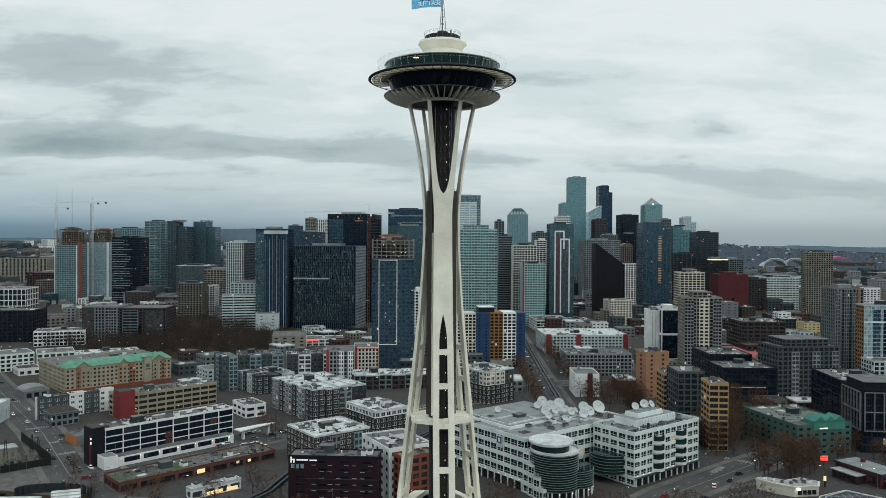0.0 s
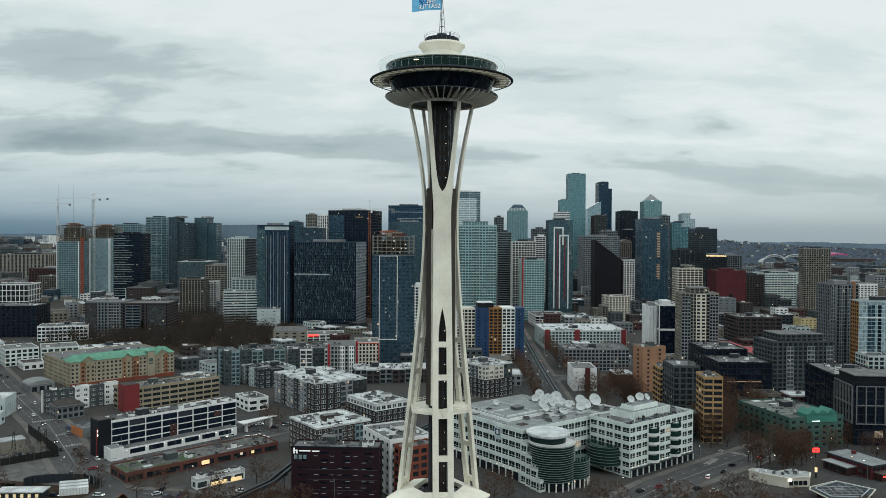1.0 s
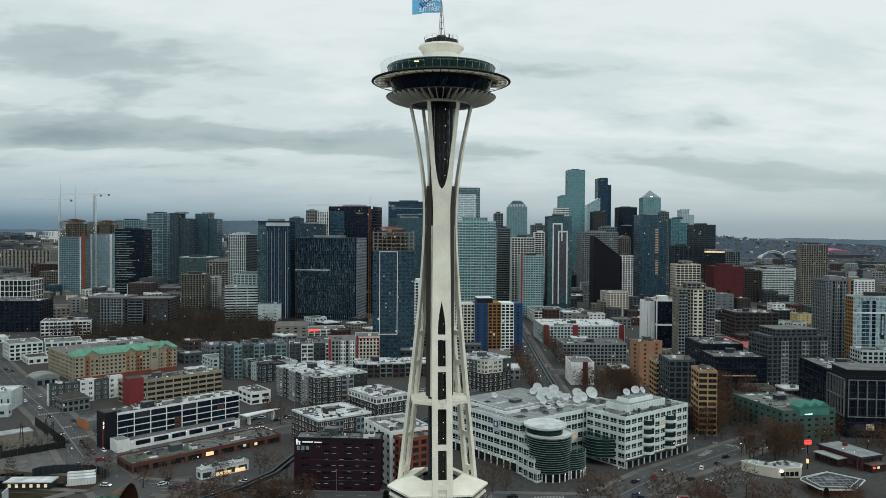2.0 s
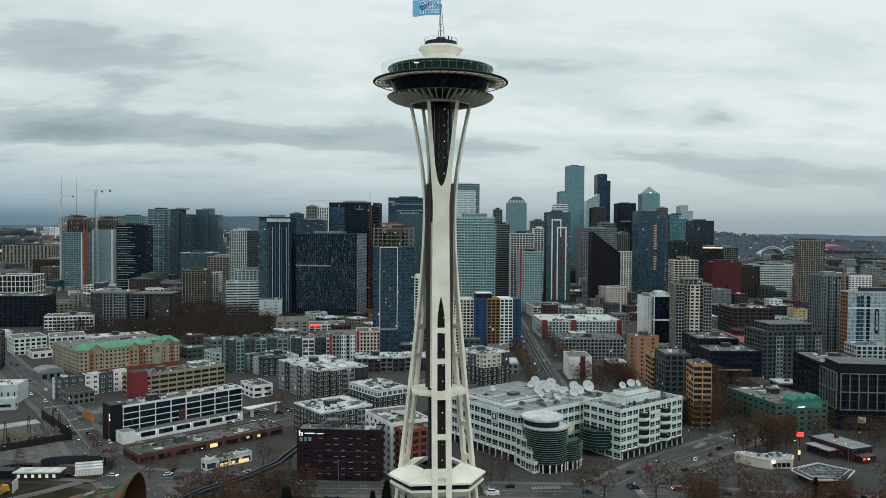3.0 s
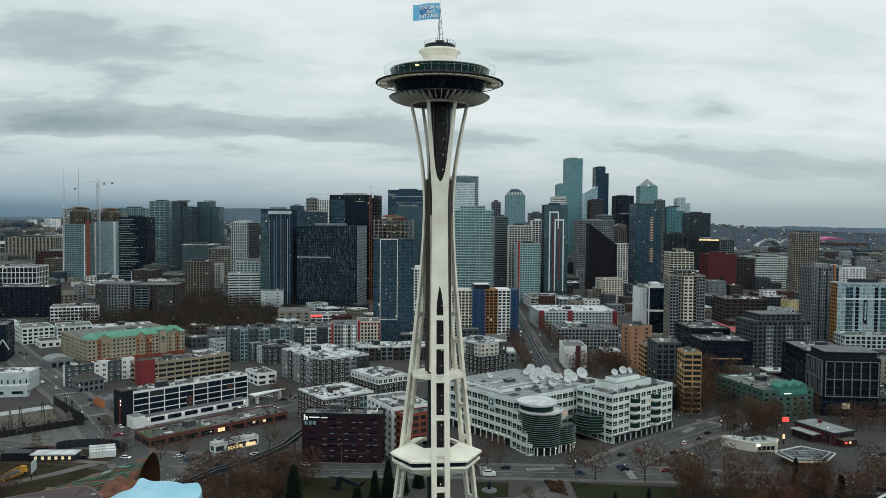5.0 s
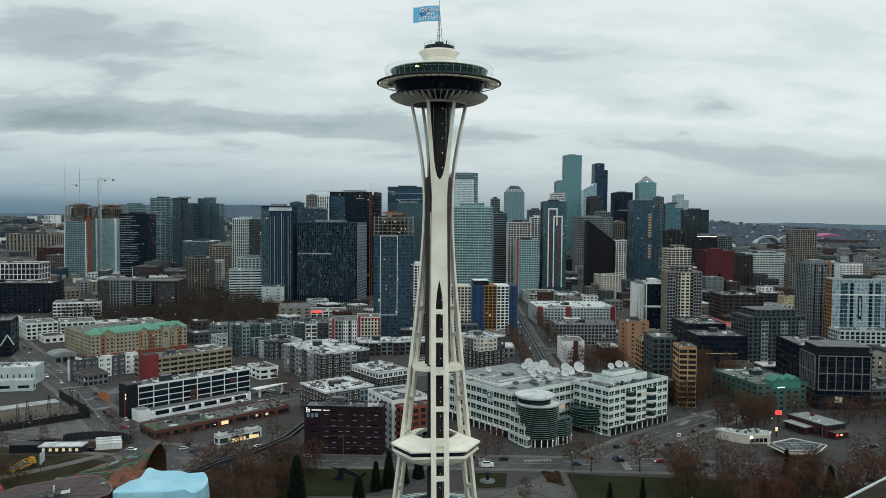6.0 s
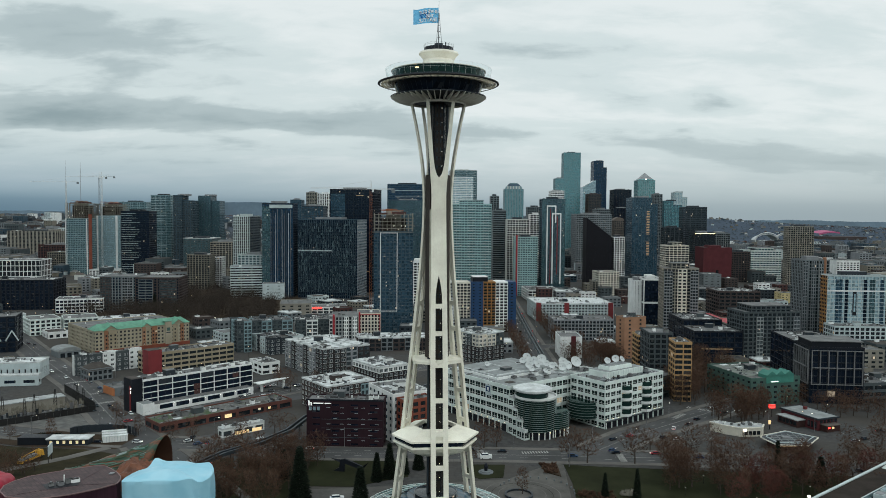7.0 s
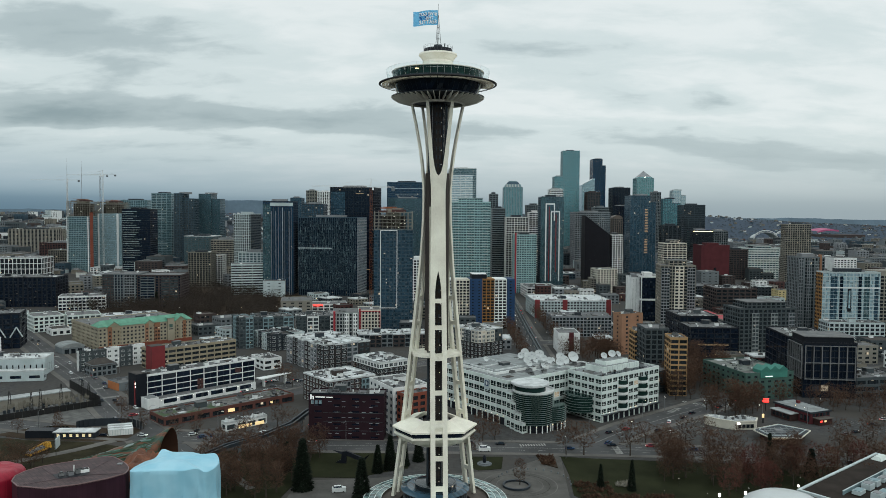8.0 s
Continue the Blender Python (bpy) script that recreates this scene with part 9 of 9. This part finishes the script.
def substation():
    e = thing("substation", -230, 119, 0.05, 42, "electric substation with dark fence and pale switchgear", "substation")
    rnd = random.Random(3)
    for k in range(14):
        part("fence_panel", Geo().box(k * 3.6 - 2, -6.1, 0, k * 3.6 + 1.5, -5.9, 3.4, "steel_dark"), e)
    for k in range(22):
        part("fence_panel", Geo().box(47.9, -6 + k * 2.6, 0, 48.1, -3.5 + k * 2.6, 5.2, "steel_dark"), e)
    part("control_house", Geo().box(2, 14, 0, 38, 22, 6.0, "concrete_beige").box(1.6, 13.6, 6.0, 38.4, 22.4, 6.5, "roof_light"), e, "long pale control house")
    for k in range(40):
        x, y = rnd.uniform(2, 44), rnd.uniform(-3, 11)
        g = Geo().box(x, y, 0, x + 1.5, y + 1.2, rnd.uniform(1.5, 3.5), rnd.choice(("stone_tan", "steel_grey", "metal_dark")), 0.1)
        for q in range(3):
            g.lathe([(0.18, 3), (0.3, 3.3), (0.18, 3.6), (0.3, 3.9), (0.12, 4.6 + rnd.random())], "stone_tan", 6, closed=False, cx=x + 0.2 + q * 0.5, cy=y + 0.5)
        part("switchgear", g, e)
    for x, y in ((6, 9), (44, 12), (45, 4), (-2, 20), (20, 4), (32, 10), (14, -2)):
        g = Geo()
        for a, b in ((-1, -1), (1, -1), (1, 1), (-1, 1)):
            g.bar((x + a, y + b, 0), (x + a * 0.25, y + b * 0.25, 12), 0.09, "steel_dark")
            for z in range(6):
                s, s2 = 1 - z / 6 * 0.75, 1 - (z + 1) / 6 * 0.75
                g.bar((x + a * s, y + b * s, z * 2), (x - b * s2, y + a * s2, z * 2 + 2), 0.05, "steel_dark")
        g.bar((x - 2.4, y, 10), (x + 2.4, y, 10), 0.08, "steel_dark")
        part("lattice_mast", g, e, "dark lattice mast")


substation()


paint("roof_hall", (0.034, 0.028, 0.024), 0.9, grime=0.4, big=0.2, fine=1.1, streak=False, ior=1.15)


def corner_hall():
    """The low hall with a brown roof and the white dome behind it."""
    e = thing("exhibition_hall", 181.7, 34.2, 0, -141, "low hall with a brown flat roof and white edge", "hall")
    part("wall", Geo().box(0, 0, 0, 67, 60, 11.4, "concrete_beige"), e)
    part("roof", Geo().box(0.8, 0.8, 11.4, 66.2, 59.2, 11.7, "roof_hall"), e, "dark brown roof felt")
    for a, b, c, d in ((-0.2, -0.2, 67.2, 0.8), (-0.2, 0.8, 0.8, 60.2), (66.2, 0.8, 67.2, 60.2)):
        part("roof_edge", Geo().box(a, b, 11.2, c, d, 12.1, "panel_pale"), e, "pale roof edge")
    for k in range(25):
        part("screen_panel", Geo().box(9 + k * 2.0, 12.0, 11.7, 10.94 + k * 2.0, 12.2, 13.2, "panel_teal").box(9 + k * 2.0, 11.9, 13.1, 10.94 + k * 2.0, 12.3, 13.25, "panel_pale"), e)
    part("skylight", Geo().box(2, 1.6, 11.7, 9.5, 5.8, 13.0, "panel_mint", 1.0), e, "pale raised roof light")
    for k in range(14):
        w, d, h = (3.9, 3.2, 2.3) if k % 3 else (5.0, 2.8, 1.6)
        g = Geo().box(-w / 2, -d / 2, 0.3, w / 2, d / 2, h, "panel_pale", 0.06).box(-w / 2 + 0.4, -d / 2 + 0.4, h, w / 2 - 0.4, d / 2 - 0.4, h + 0.2, "steel_grey" if k % 2 else "panel_teal")
        for q in range(6):
            g.box(-w / 2 + 0.3 + q * (w - 0.6) / 6, -d / 2 - 0.03, 0.6, -w / 2 + 0.3 + (q + 0.6) * (w - 0.6) / 6, -d / 2 + 0.05, h - 0.4, "panel_mid")
        for q in (-1, 1):
            g.box(q * w * 0.36 - 0.15, -d / 2, 0, q * w * 0.36 + 0.15, d / 2, 0.3, "steel_dark")
        part("roof_unit", g, e, "pale rooftop air unit").matrix_local = pose(12 + (k % 7) * 6.8 + (k * 37 % 5) * 0.4, 15.2 + (k // 7) * 6, 11.7)
    for x, y in ((66.8, 0.2), (66.8, 22)):
        part("edge_lamp", Geo().bar((x, y, 12.2), (x, y, 13.0), 0.12, "steel_grey").box(x - 0.3, y - 0.3, 13.0, x + 0.3, y + 0.3, 13.6, "lamp_white"), e)
    d = thing("dome", 117.5, -25.5, 0.6, 0, "smooth white shell dome beside the hall", "dome")
    part("shell", Geo().lathe([(15.5, 7.5), (15, 10), (13.2, 12.8), (9.6, 14.9), (5, 16.0), (0, 16.3)], "dome_white", 48, closed=False), d, smooth=True)
    part("drum", Geo().lathe([(15.7, 0), (15.7, 7.6), (15.2, 7.6)], "concrete_beige", 48, closed=False), d)
    for x, y in ((101, -10), (111, -8)):
        m_ = thing("floodlight", x, y, 0.1, 0, "tall floodlight mast with lit lamps", "floodlight", "floodlight masts")
        part("mast", Geo().bar((0, 0, 0), (0, 0, 11), 0.12, "steel_grey", 6), m_)
        part("lamps", Geo().box(-0.35, -0.3, 9.8, 0.35, 0, 10.3, "lamp_white").box(-0.35, -0.3, 10.6, 0.35, 0, 11.1, "lamp_white"), m_)


corner_hall()


def yellow_ride():
    e = thing("truck", -181, 57, 0.1, 78, "long yellow works truck with a grey deck on the verge", "truck")
    part("chassis", Geo().box(-1.0, -1.3, 0.7, 12.5, 1.3, 1.7, "paint_digger", 0.1), e)
    part("deck", Geo().box(-0.6, -1.2, 1.7, 8.5, 1.2, 2.6, "steel_grey", 0.15), e, "grey load deck")
    part("cab", Geo().box(9.4, -1.2, 1.7, 12.3, 1.2, 3.4, "paint_digger", 0.2).box(11.4, -1.0, 2.3, 12.4, 1.0, 3.1, "glass_black", 0.1), e)
    part("arm", Geo().bar((0.5, 0.0, 3.1), (10.5, 0.0, 3.9), 0.3, "paint_digger").bar((0.5, 0, 2.5), (0.5, 0, 3.4), 0.4, "paint_digger"), e, "folded yellow lifting arm")
    for x in (0.8, 2.4, 10.6):
        for s in (-1, 1):
            w = part("wheel", Geo().lathe([(0.15, -0.18), (0.55, -0.18), (0.6, -0.1), (0.6, 0.1), (0.55, 0.18), (0.15, 0.18)], "rubber", 14), e)
            w.matrix_local = pose(x, s * 1.2, 0.62, 90, 0, 0)
    b = thing("billboard", -171, 62, 0.1, 102, "white backed billboard on dark legs", "billboard")
    part("board", Geo().box(-3.5, -0.2, 3, 3.5, 0.2, 7.5, "panel_pale"), b)
    part("frame", Geo().box(-3.7, -0.1, 2.8, -3.5, 0.1, 7.7, "steel_dark").box(3.5, -0.1, 2.8, 3.7, 0.1, 7.7, "steel_dark"), b)
    for s in (-2.4, 2.4):
        part("leg", Geo().bar((s, 0, 0), (s, 0, 3.1), 0.15, "steel_dark"), b)


paint("paint_digger", (0.55, 0.30, 0.04), 0.5)
yellow_ride()


def garage_front():
    """The long white parapet building and ramp in front of the white framed offices."""
    e = thing("loading_dock", -158.9, 140.8, 0.05, 46, "long low white dock building with dark openings", "dock")
    part("wall", Geo().box(0, 0, 0, 66, 7, 4.6, "panel_white"), e)
    part("roof", Geo().box(0.4, 0.4, 4.6, 65.6, 6.6, 4.75, "roof_grey"), e)
    part("end_block", Geo().box(-3, -1.2, 0, 3.4, 7, 6.0, "panel_white").box(-2.6, -0.8, 6.0, 3.0, 6.6, 6.1, "roof_mid"), e)
    for k in range(6):
        part("opening", Geo().box(7 + k * 9.6, -0.1, 1.6, 14.6 + k * 9.6, 0.03, 3.9, "glass_black"), e)
    for k in range(7):
        part("lamp", Geo().box(5.4 + k * 9.6, -0.2, 3.5, 5.6 + k * 9.6, -0.02, 3.7, "lamp_white"), e)
    c = thing("canopy", -110, 190, 0, 40, "angled white concrete canopy roof", "canopy")
    part("slab", Geo().raw([(0, 0, 5.4), (22, 2, 6.6), (20, 9, 5.2), (0, 8, 5.0), (0, 0, 5.9), (22, 2, 7.1), (20, 9, 5.7), (0, 8, 5.5)], QUADS, "panel_white"), c)
    for x in (3, 18):
        part("pier", Geo().box(x, 3, 0, x + 1.2, 5, 5.4, "panel_white"), c)


garage_front()
stair = thing("stair_tower", -163.5, 146.5, 0, 46, "black stair tower at the end of the white framed offices", "stair tower")
part("shaft", Geo().box(-6.2, 0.6, 0, -0.1, 10.5, 18.6, "metal_black").box(-5.9, 0.9, 18.6, -0.4, 10.2, 18.75, "roof_dark"), stair)
neonlit = thing("shop_sign", -169.0, 143.6, 0, 46, "red wall and bright lamps at a corner entrance", "sign")
part("panel", Geo().box(-0.8, -0.3, 0, 0.8, 0.3, 15, "paint_red2"), neonlit)
part("lamp", Geo().box(-0.4, -0.6, 13, 0.4, -0.3, 14, "lamp_white").box(-0.4, -0.6, 11, 0.4, -0.3, 12, "lamp_white"), neonlit)


# ---- cranes ----
def tower_crane(x, y, h, jib, counter, rot, mat, label, arm="crane_white"):
    e = thing("tower_crane", x, y, 0, rot, label, "crane", "tower cranes")
    g = Geo()
    w = 1.0
    for a, b in ((-w, -w), (w, -w), (w, w), (-w, w)):
        g.bar((a, b, 0), (a, b, h), 0.16, mat)
    z, k = 0.0, 0
    while z < h - 2.5:
        for a, b, c, d in ((-w, -w, w, -w), (w, w, -w, w), (-w, -w, -w, w), (w, -w, w, w)):
            p, q = ((a, b), (c, d)) if k % 2 else ((c, d), (a, b))
            g.bar((*p, z), (*q, z + 3), 0.08, mat)
        z, k = z + 3, k + 1
    part("mast", g, e, kind="stuff")

    def boom(x0, x1, z, hh):
        b = Geo()
        b.bar((x0, -0.6, z), (x1, -0.6, z), 0.13, arm).bar((x0, 0.6, z), (x1, 0.6, z), 0.13, arm).bar((x0, 0, z + hh), (x1, 0, z + hh * 0.6), 0.13, arm)
        n = max(2, int(abs(x1 - x0) / 2.5))
        for i in range(n):
            u, v = x0 + (x1 - x0) * i / n, x0 + (x1 - x0) * (i + 0.5) / n
            b.bar((u, -0.6, z), (v, 0, z + hh * 0.8), 0.06, arm).bar((u, 0.6, z), (v, 0, z + hh * 0.8), 0.06, arm)
        return b
    part("jib", boom(0, -jib, h + 1, 1.6), e, "long lattice jib", kind="stuff")
    part("counter_jib", boom(0, counter, h + 1, 1.2), e, kind="stuff")
    part("counterweight", Geo().box(counter - 3, -1, h - 2, counter, 1, h + 1, "concrete_grey"), e)
    part("cab", Geo().box(0.9, -2.2, h - 1.6, 2.6, -0.6, h + 0.8, "panel_white", 0.1), e)
    part("apex", Geo().bar((-0.8, 0, h + 1), (0, 0, h + 9), 0.2, arm).bar((0.8, 0, h + 1), (0, 0, h + 9), 0.2, arm)
         .bar((0, 0, h + 9), (-jib * 0.7, 0, h + 2.3), 0.07, arm).bar((0, 0, h + 9), (counter * 0.8, 0, h + 2), 0.07, arm), e)
    return e


tower_crane(-657, 1050, 161, 64, 22, 0, "crane_white", "pale tower crane beside an unfinished tower")
tower_crane(-604, 1070, 172, 22, 24, 0, "crane_white", "short tower crane between unfinished towers")
tower_crane(-640, 1140, 174, 62, 14, 4, "steel_grey", "grey tower crane behind an unfinished tower")
tower_crane(-65.5, 432, 132, 55, 22, 6, "crane_orange", "tower crane with a rust orange mast against the glass tower")
paint("mast_thin", (0.3, 0.3, 0.31), 0.6, 0.3)
for x, h in ((-722, 196), (-694, 193)):
    a = thing("antenna_mast", x, 1180, 0, 0, "thin tall lattice antenna mast", "antenna", "antenna masts")
    part("mast", Geo().bar((0, 0, 0), (0, 0, h), 0.8, "mast_thin", 4, 0.25), a)
    part("stay", Geo().bar((0, 0, h * 0.8), (0, 0, h + 12), 0.25, "mast_thin", 4, 0.12), a)


# ---- stadiums far off ----
def arch_stand(x0, x1, y, peak, name="stadium_arch"):
    e = thing(name, (x0 + x1) / 2, y, 0, 0, "white arched stadium roof with ribs", "stadium", "stadium arches")
    hw, g, n = (x1 - x0) / 2, Geo(), 24
    pts = [(-hw * math.cos(math.pi * i / n), 12 + (peak - 12) * math.sin(math.pi * i / n)) for i in range(n + 1)]
    for (a, z), (c, d) in zip(pts, pts[1:]):
        g.bar((a, 0, z), (c, 0, d), 1.5, "crane_white", 6).bar((a, 0, max(6, z - 7)), (c, 0, max(6, d - 7)), 0.7, "crane_white", 5)
        g.bar((a, 0, z), (a, 0, max(6, z - 7)), 0.5, "crane_white", 4)
    part("arch", g, e)
    vs = [(a, 4, z - 4) for a, z in pts] + [(a * 0.96, 60, z - 12) for a, z in pts]
    part("roof", Geo().raw(vs, [(i, i + 1, n + 2 + i, n + 1 + i) for i in range(n)], "roof_white"), e)
    part("stand", Geo().box(-hw, 8, 0, hw, 60, 12, "concrete_grey"), e)


arch_stand(1300, 1398, 2880, 44)
arch_stand(1400, 1500, 2920, 44)
e = thing("ballpark", 1766, 3150, 0, 0, "ballpark with an arched roof painted pink for its lights", "stadium")
part("stand", Geo().box(-70, 0, 0, 150, 90, 22, "brick_brown"), e)
# the pink of the stadium lights is put into the roof colour
vs = [(-70 + 12 * i, -4, 30 + 16 * math.sin(math.pi * (i + 2) / 14)) for i in range(9)]
part("roof", Geo().raw(vs + [(x, 80, z + 4) for x, _, z in vs] + [(x, -4, z - 7) for x, _, z in vs],
                       [(i, i + 1, 10 + i, 9 + i) for i in range(8)] + [(i, 18 + i, 19 + i, i + 1) for i in range(8)], "roof_pink_light"), e, "roof painted pink for its lights")


# ---- the rest of the city: low blocks between the towers ----
RI = random.Random(19)
WALLS = ("concrete_grey", "concrete_beige", "panel_slate", "brick_brown", "brick_dull", "panel_white", "stone_tan", "stone_grey", "concrete_grey", "panel_pale", "metal_dark")
ROOFS = ("roof_grey", "roof_grey", "roof_white", "roof_dark", "roof_grey", "roof_brown")
FAR_WALLS = ("concrete_grey", "stone_tan", "panel_slate", "stone_grey", "panel_pale", "metal_blue", "brick_brown", "metal_dark", "concrete_grey", "panel_slate", "panel_white")
KIND = ("grey concrete", "beige concrete", "slate clad", "brown brick", "dull red brick", "white panelled", "tan stone", "grey stone", "plain concrete", "pale panelled", "dark metal")


def free(x, y, m):
    if 52 < x - (y - 400) * 0.035 < 108 and y > 240:
        return False
    if -430 < x < -165 and 468 < y < 815:
        return False
    if abs((x + 196) * 0.8 + (y - 172) * 0.6) < 20 and y < 380:
        return False
    return not inside(x, y, m)


made = 0
for row in range(30):
    for col in range(46):
        y = 262 + row * 26 + RI.uniform(-5, 5)
        x = -520 + col * 26 + RI.uniform(-5, 5)
        if abs(x) > 0.64 * (y + 275) or not free(x, y, 15) or RI.random() < 0.22:
            continue
        if y < 330 and -150 < x < 190:
            continue
        i = RI.randrange(len(WALLS))
        w, d, h = RI.uniform(14, 21), RI.uniform(14, 22), RI.choice((6, 7.5, 9, 10, 12, 14))
        if y > 640:
            h *= RI.uniform(1.0, 1.7)
        rot = 0 if x > -60 else 40
        made += 1
        if made > 225:
            break
        block("low_rise", x - (0 if rot else w / 2), y - d / 2, rot, w, d, h, WALLS[i], "glass_dark", 3.6, 5, 0.5, 0.45, label=f"{KIND[i]} low-rise block with a flat roof", roof=RI.choice(ROOFS), units=1)


def far_blocks():
    g, pg = Geo(), Geo()
    for _ in range(1500):
        y = 980 + 1700 * RI.random() ** 1.2
        x = RI.uniform(-0.66, 0.66) * (y + 275)
        if inside(x, y, 12):
            continue
        w, d, h = RI.uniform(16, 40), RI.uniform(16, 40), RI.uniform(7, 26) * (1.5 if RI.random() < 0.15 else 1)
        z = ground_height(x, y) - 1
        m = RI.choice(FAR_WALLS)
        g.box(x, y, z, x + w, y + d, z + h, m)
        g.box(x + 0.5, y + 0.5, z + h, x + w - 0.5, y + d - 0.5, z + h + 0.4, RI.choice(ROOFS))
        g.box(x + w * 0.3, y + d * 0.3, z + h, x + w * 0.55, y + d * 0.6, z + h + 2.5, "roof_grey")
        for k in range(1, int(h / 3.6)):
            nb = int(w / 5)
            for q in range(nb):
                a = x + (q + 0.2) * w / nb
                pg.quad((a, y - 0.06, z + k * 3.6), (a + w / nb * 0.6, y - 0.06, z + k * 3.6), (a + w / nb * 0.6, y - 0.06, z + k * 3.6 + 1.8), (a, y - 0.06, z + k * 3.6 + 1.8), "glass_dark")
    ob = tagged(part("distant_city_blocks", g), "crowded low city blocks far behind the towers", "buildings", kind="stuff")
    part("window_panes", pg, ob, kind="stuff")


def hill_houses():
    g = Geo()
    for _ in range(1700):
        if RI.random() < 0.5:
            y = RI.uniform(950, 2900)
            x = -(0.20 + 0.5 * RI.random()) * (y + 275)
            if inside(x, y, 10):
                continue
        else:
            y = RI.uniform(2500, 4300)
            x = RI.uniform(-0.68, 0.68) * (y + 275)
        z = ground_height(x, y) - 1.5
        w, d, h = RI.uniform(8, 15), RI.uniform(8, 13), RI.uniform(5, 10)
        g.box(x, y, z, x + w, y + d, z + h, RI.choice(("concrete_grey", "panel_white", "metal_blue", "stone_white", "panel_pale", "brick_dull", "stone_tan")))
        g.raw([(x - 0.5, y - 0.5, z + h), (x + w + 0.5, y - 0.5, z + h), (x + w + 0.5, y + d + 0.5, z + h), (x - 0.5, y + d + 0.5, z + h), (x + w * 0.25, y + d / 2, z + h + 3), (x + w * 0.75, y + d / 2, z + h + 3)],
              [(0, 1, 5, 4), (1, 2, 5), (2, 3, 4, 5), (3, 0, 4)], RI.choice(("roof_dark", "roof_brown", "roof_grey")))
    tagged(part("hillside_houses", g), "scattered houses on the distant hills", "houses", kind="stuff")


def hill_woods():
    g = Geo()
    for _ in range(14000):
        if RI.random() < 0.4:
            y = RI.uniform(1550, 2900)
            x = -(0.18 + 0.52 * RI.random()) * (y + 275)
            if inside(x, y, 8):
                continue
        else:
            y = RI.uniform(2500, 4450)
            x = RI.uniform(-0.68, 0.68) * (y + 275)
        z = ground_height(x, y)
        r, h = RI.uniform(2.6, 6.0), RI.uniform(4, 8.5)
        n = 6
        vs = [(x + r * RI.uniform(0.6, 1.1) * math.cos(6.283 * i / n), y + r * math.sin(6.283 * i / n), z + h * RI.uniform(0.25, 0.5)) for i in range(n)]
        vs += [(x + 0.55 * r * RI.uniform(0.7, 1.2) * math.cos(6.283 * (i + 0.5) / n), y + 0.55 * r * math.sin(6.283 * (i + 0.5) / n), z + h * RI.uniform(0.7, 0.95)) for i in range(n)] + [(x, y, z - 2), (x, y, z + h)]
        fs = [(i, (i + 1) % n, n + i) for i in range(n)] + [((i + 1) % n, n + (i + 1) % n, n + i) for i in range(n)]+ [(13, n + i, n + (i + 1) % n) for i in range(n)]
        g.raw(vs, fs, "far_wood_haze" if RI.random() < 0.7 else "far_wood_brown_haze")
    tagged(part("distant_woods", g), "woods and street trees on the distant hills, coloured for haze", "woods", kind="stuff")


# both tree colours are lightened and blued to stand in for haze
paint("far_wood_haze", (0.066, 0.080, 0.094), 0.95, grime=0.3, big=0.02, fine=0.2, streak=False, island=0.16, ior=1.1)
paint("far_wood_brown_haze", (0.082, 0.088, 0.094), 0.95, grime=0.3, big=0.02, fine=0.2, streak=False, island=0.16, ior=1.1)


def far_lamps():
    """Street lamps all over the city, too small to pick apart."""
    g, rr, n = Geo(), random.Random(8), 0
    while n < 420:
        y = rr.uniform(120, 1500)
        x = rr.uniform(-0.62, 0.62) * (y + 275)
        if inside(x, y, 1.5) or abs(x) < 60 and y < 200:
            continue
        h = rr.uniform(5, 9)
        k = 0.10 + 0.00022 * y
        g.bar((x, y, 0), (x, y, h), 0.07, "steel_dark", 3)
        g.box(x - k, y - 0.6, h - k * 0.6, x + k, y - 0.3, h + k * 0.6, rr.choice(("lamp_white", "lamp_wall", "lamp_wall", "lamp_dim")))
        n += 1
    tagged(part("distant_street_lamps", g), "small lit street lamps scattered through the city", "street lamps", kind="stuff")


far_lamps()
far_blocks()
hill_houses()
hill_woods()

paint("yard_gravel", (0.13, 0.132, 0.138), 0.9, grime=0.55, big=0.006, fine=0.05, streak=False, ior=1.1)
tagged(part("rail_yard", Geo().prism([(980, 1650), (1900, 1650), (1980, 2500), (1200, 2520)], -0.5, 0.35, "yard_gravel")), "pale gravel yards and lots by the harbour", "ground", kind="structure")
# far ridge that closes the view; distance haze is put into its blue
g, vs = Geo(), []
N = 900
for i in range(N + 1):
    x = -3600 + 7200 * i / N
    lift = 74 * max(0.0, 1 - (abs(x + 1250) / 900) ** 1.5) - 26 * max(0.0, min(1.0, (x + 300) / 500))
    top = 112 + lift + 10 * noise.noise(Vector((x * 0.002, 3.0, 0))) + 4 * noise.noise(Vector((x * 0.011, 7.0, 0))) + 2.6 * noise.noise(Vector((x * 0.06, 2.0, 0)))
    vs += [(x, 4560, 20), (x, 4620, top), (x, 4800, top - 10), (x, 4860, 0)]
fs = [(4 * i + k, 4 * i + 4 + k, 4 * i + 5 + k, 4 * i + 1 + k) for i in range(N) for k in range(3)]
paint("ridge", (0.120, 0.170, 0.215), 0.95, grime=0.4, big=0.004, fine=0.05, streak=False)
tagged(part("backdrop", g.raw(vs, fs, "ridge"), smooth=True), "wooded ridge on the horizon, its colour blued for haze", "hills", kind="structure")
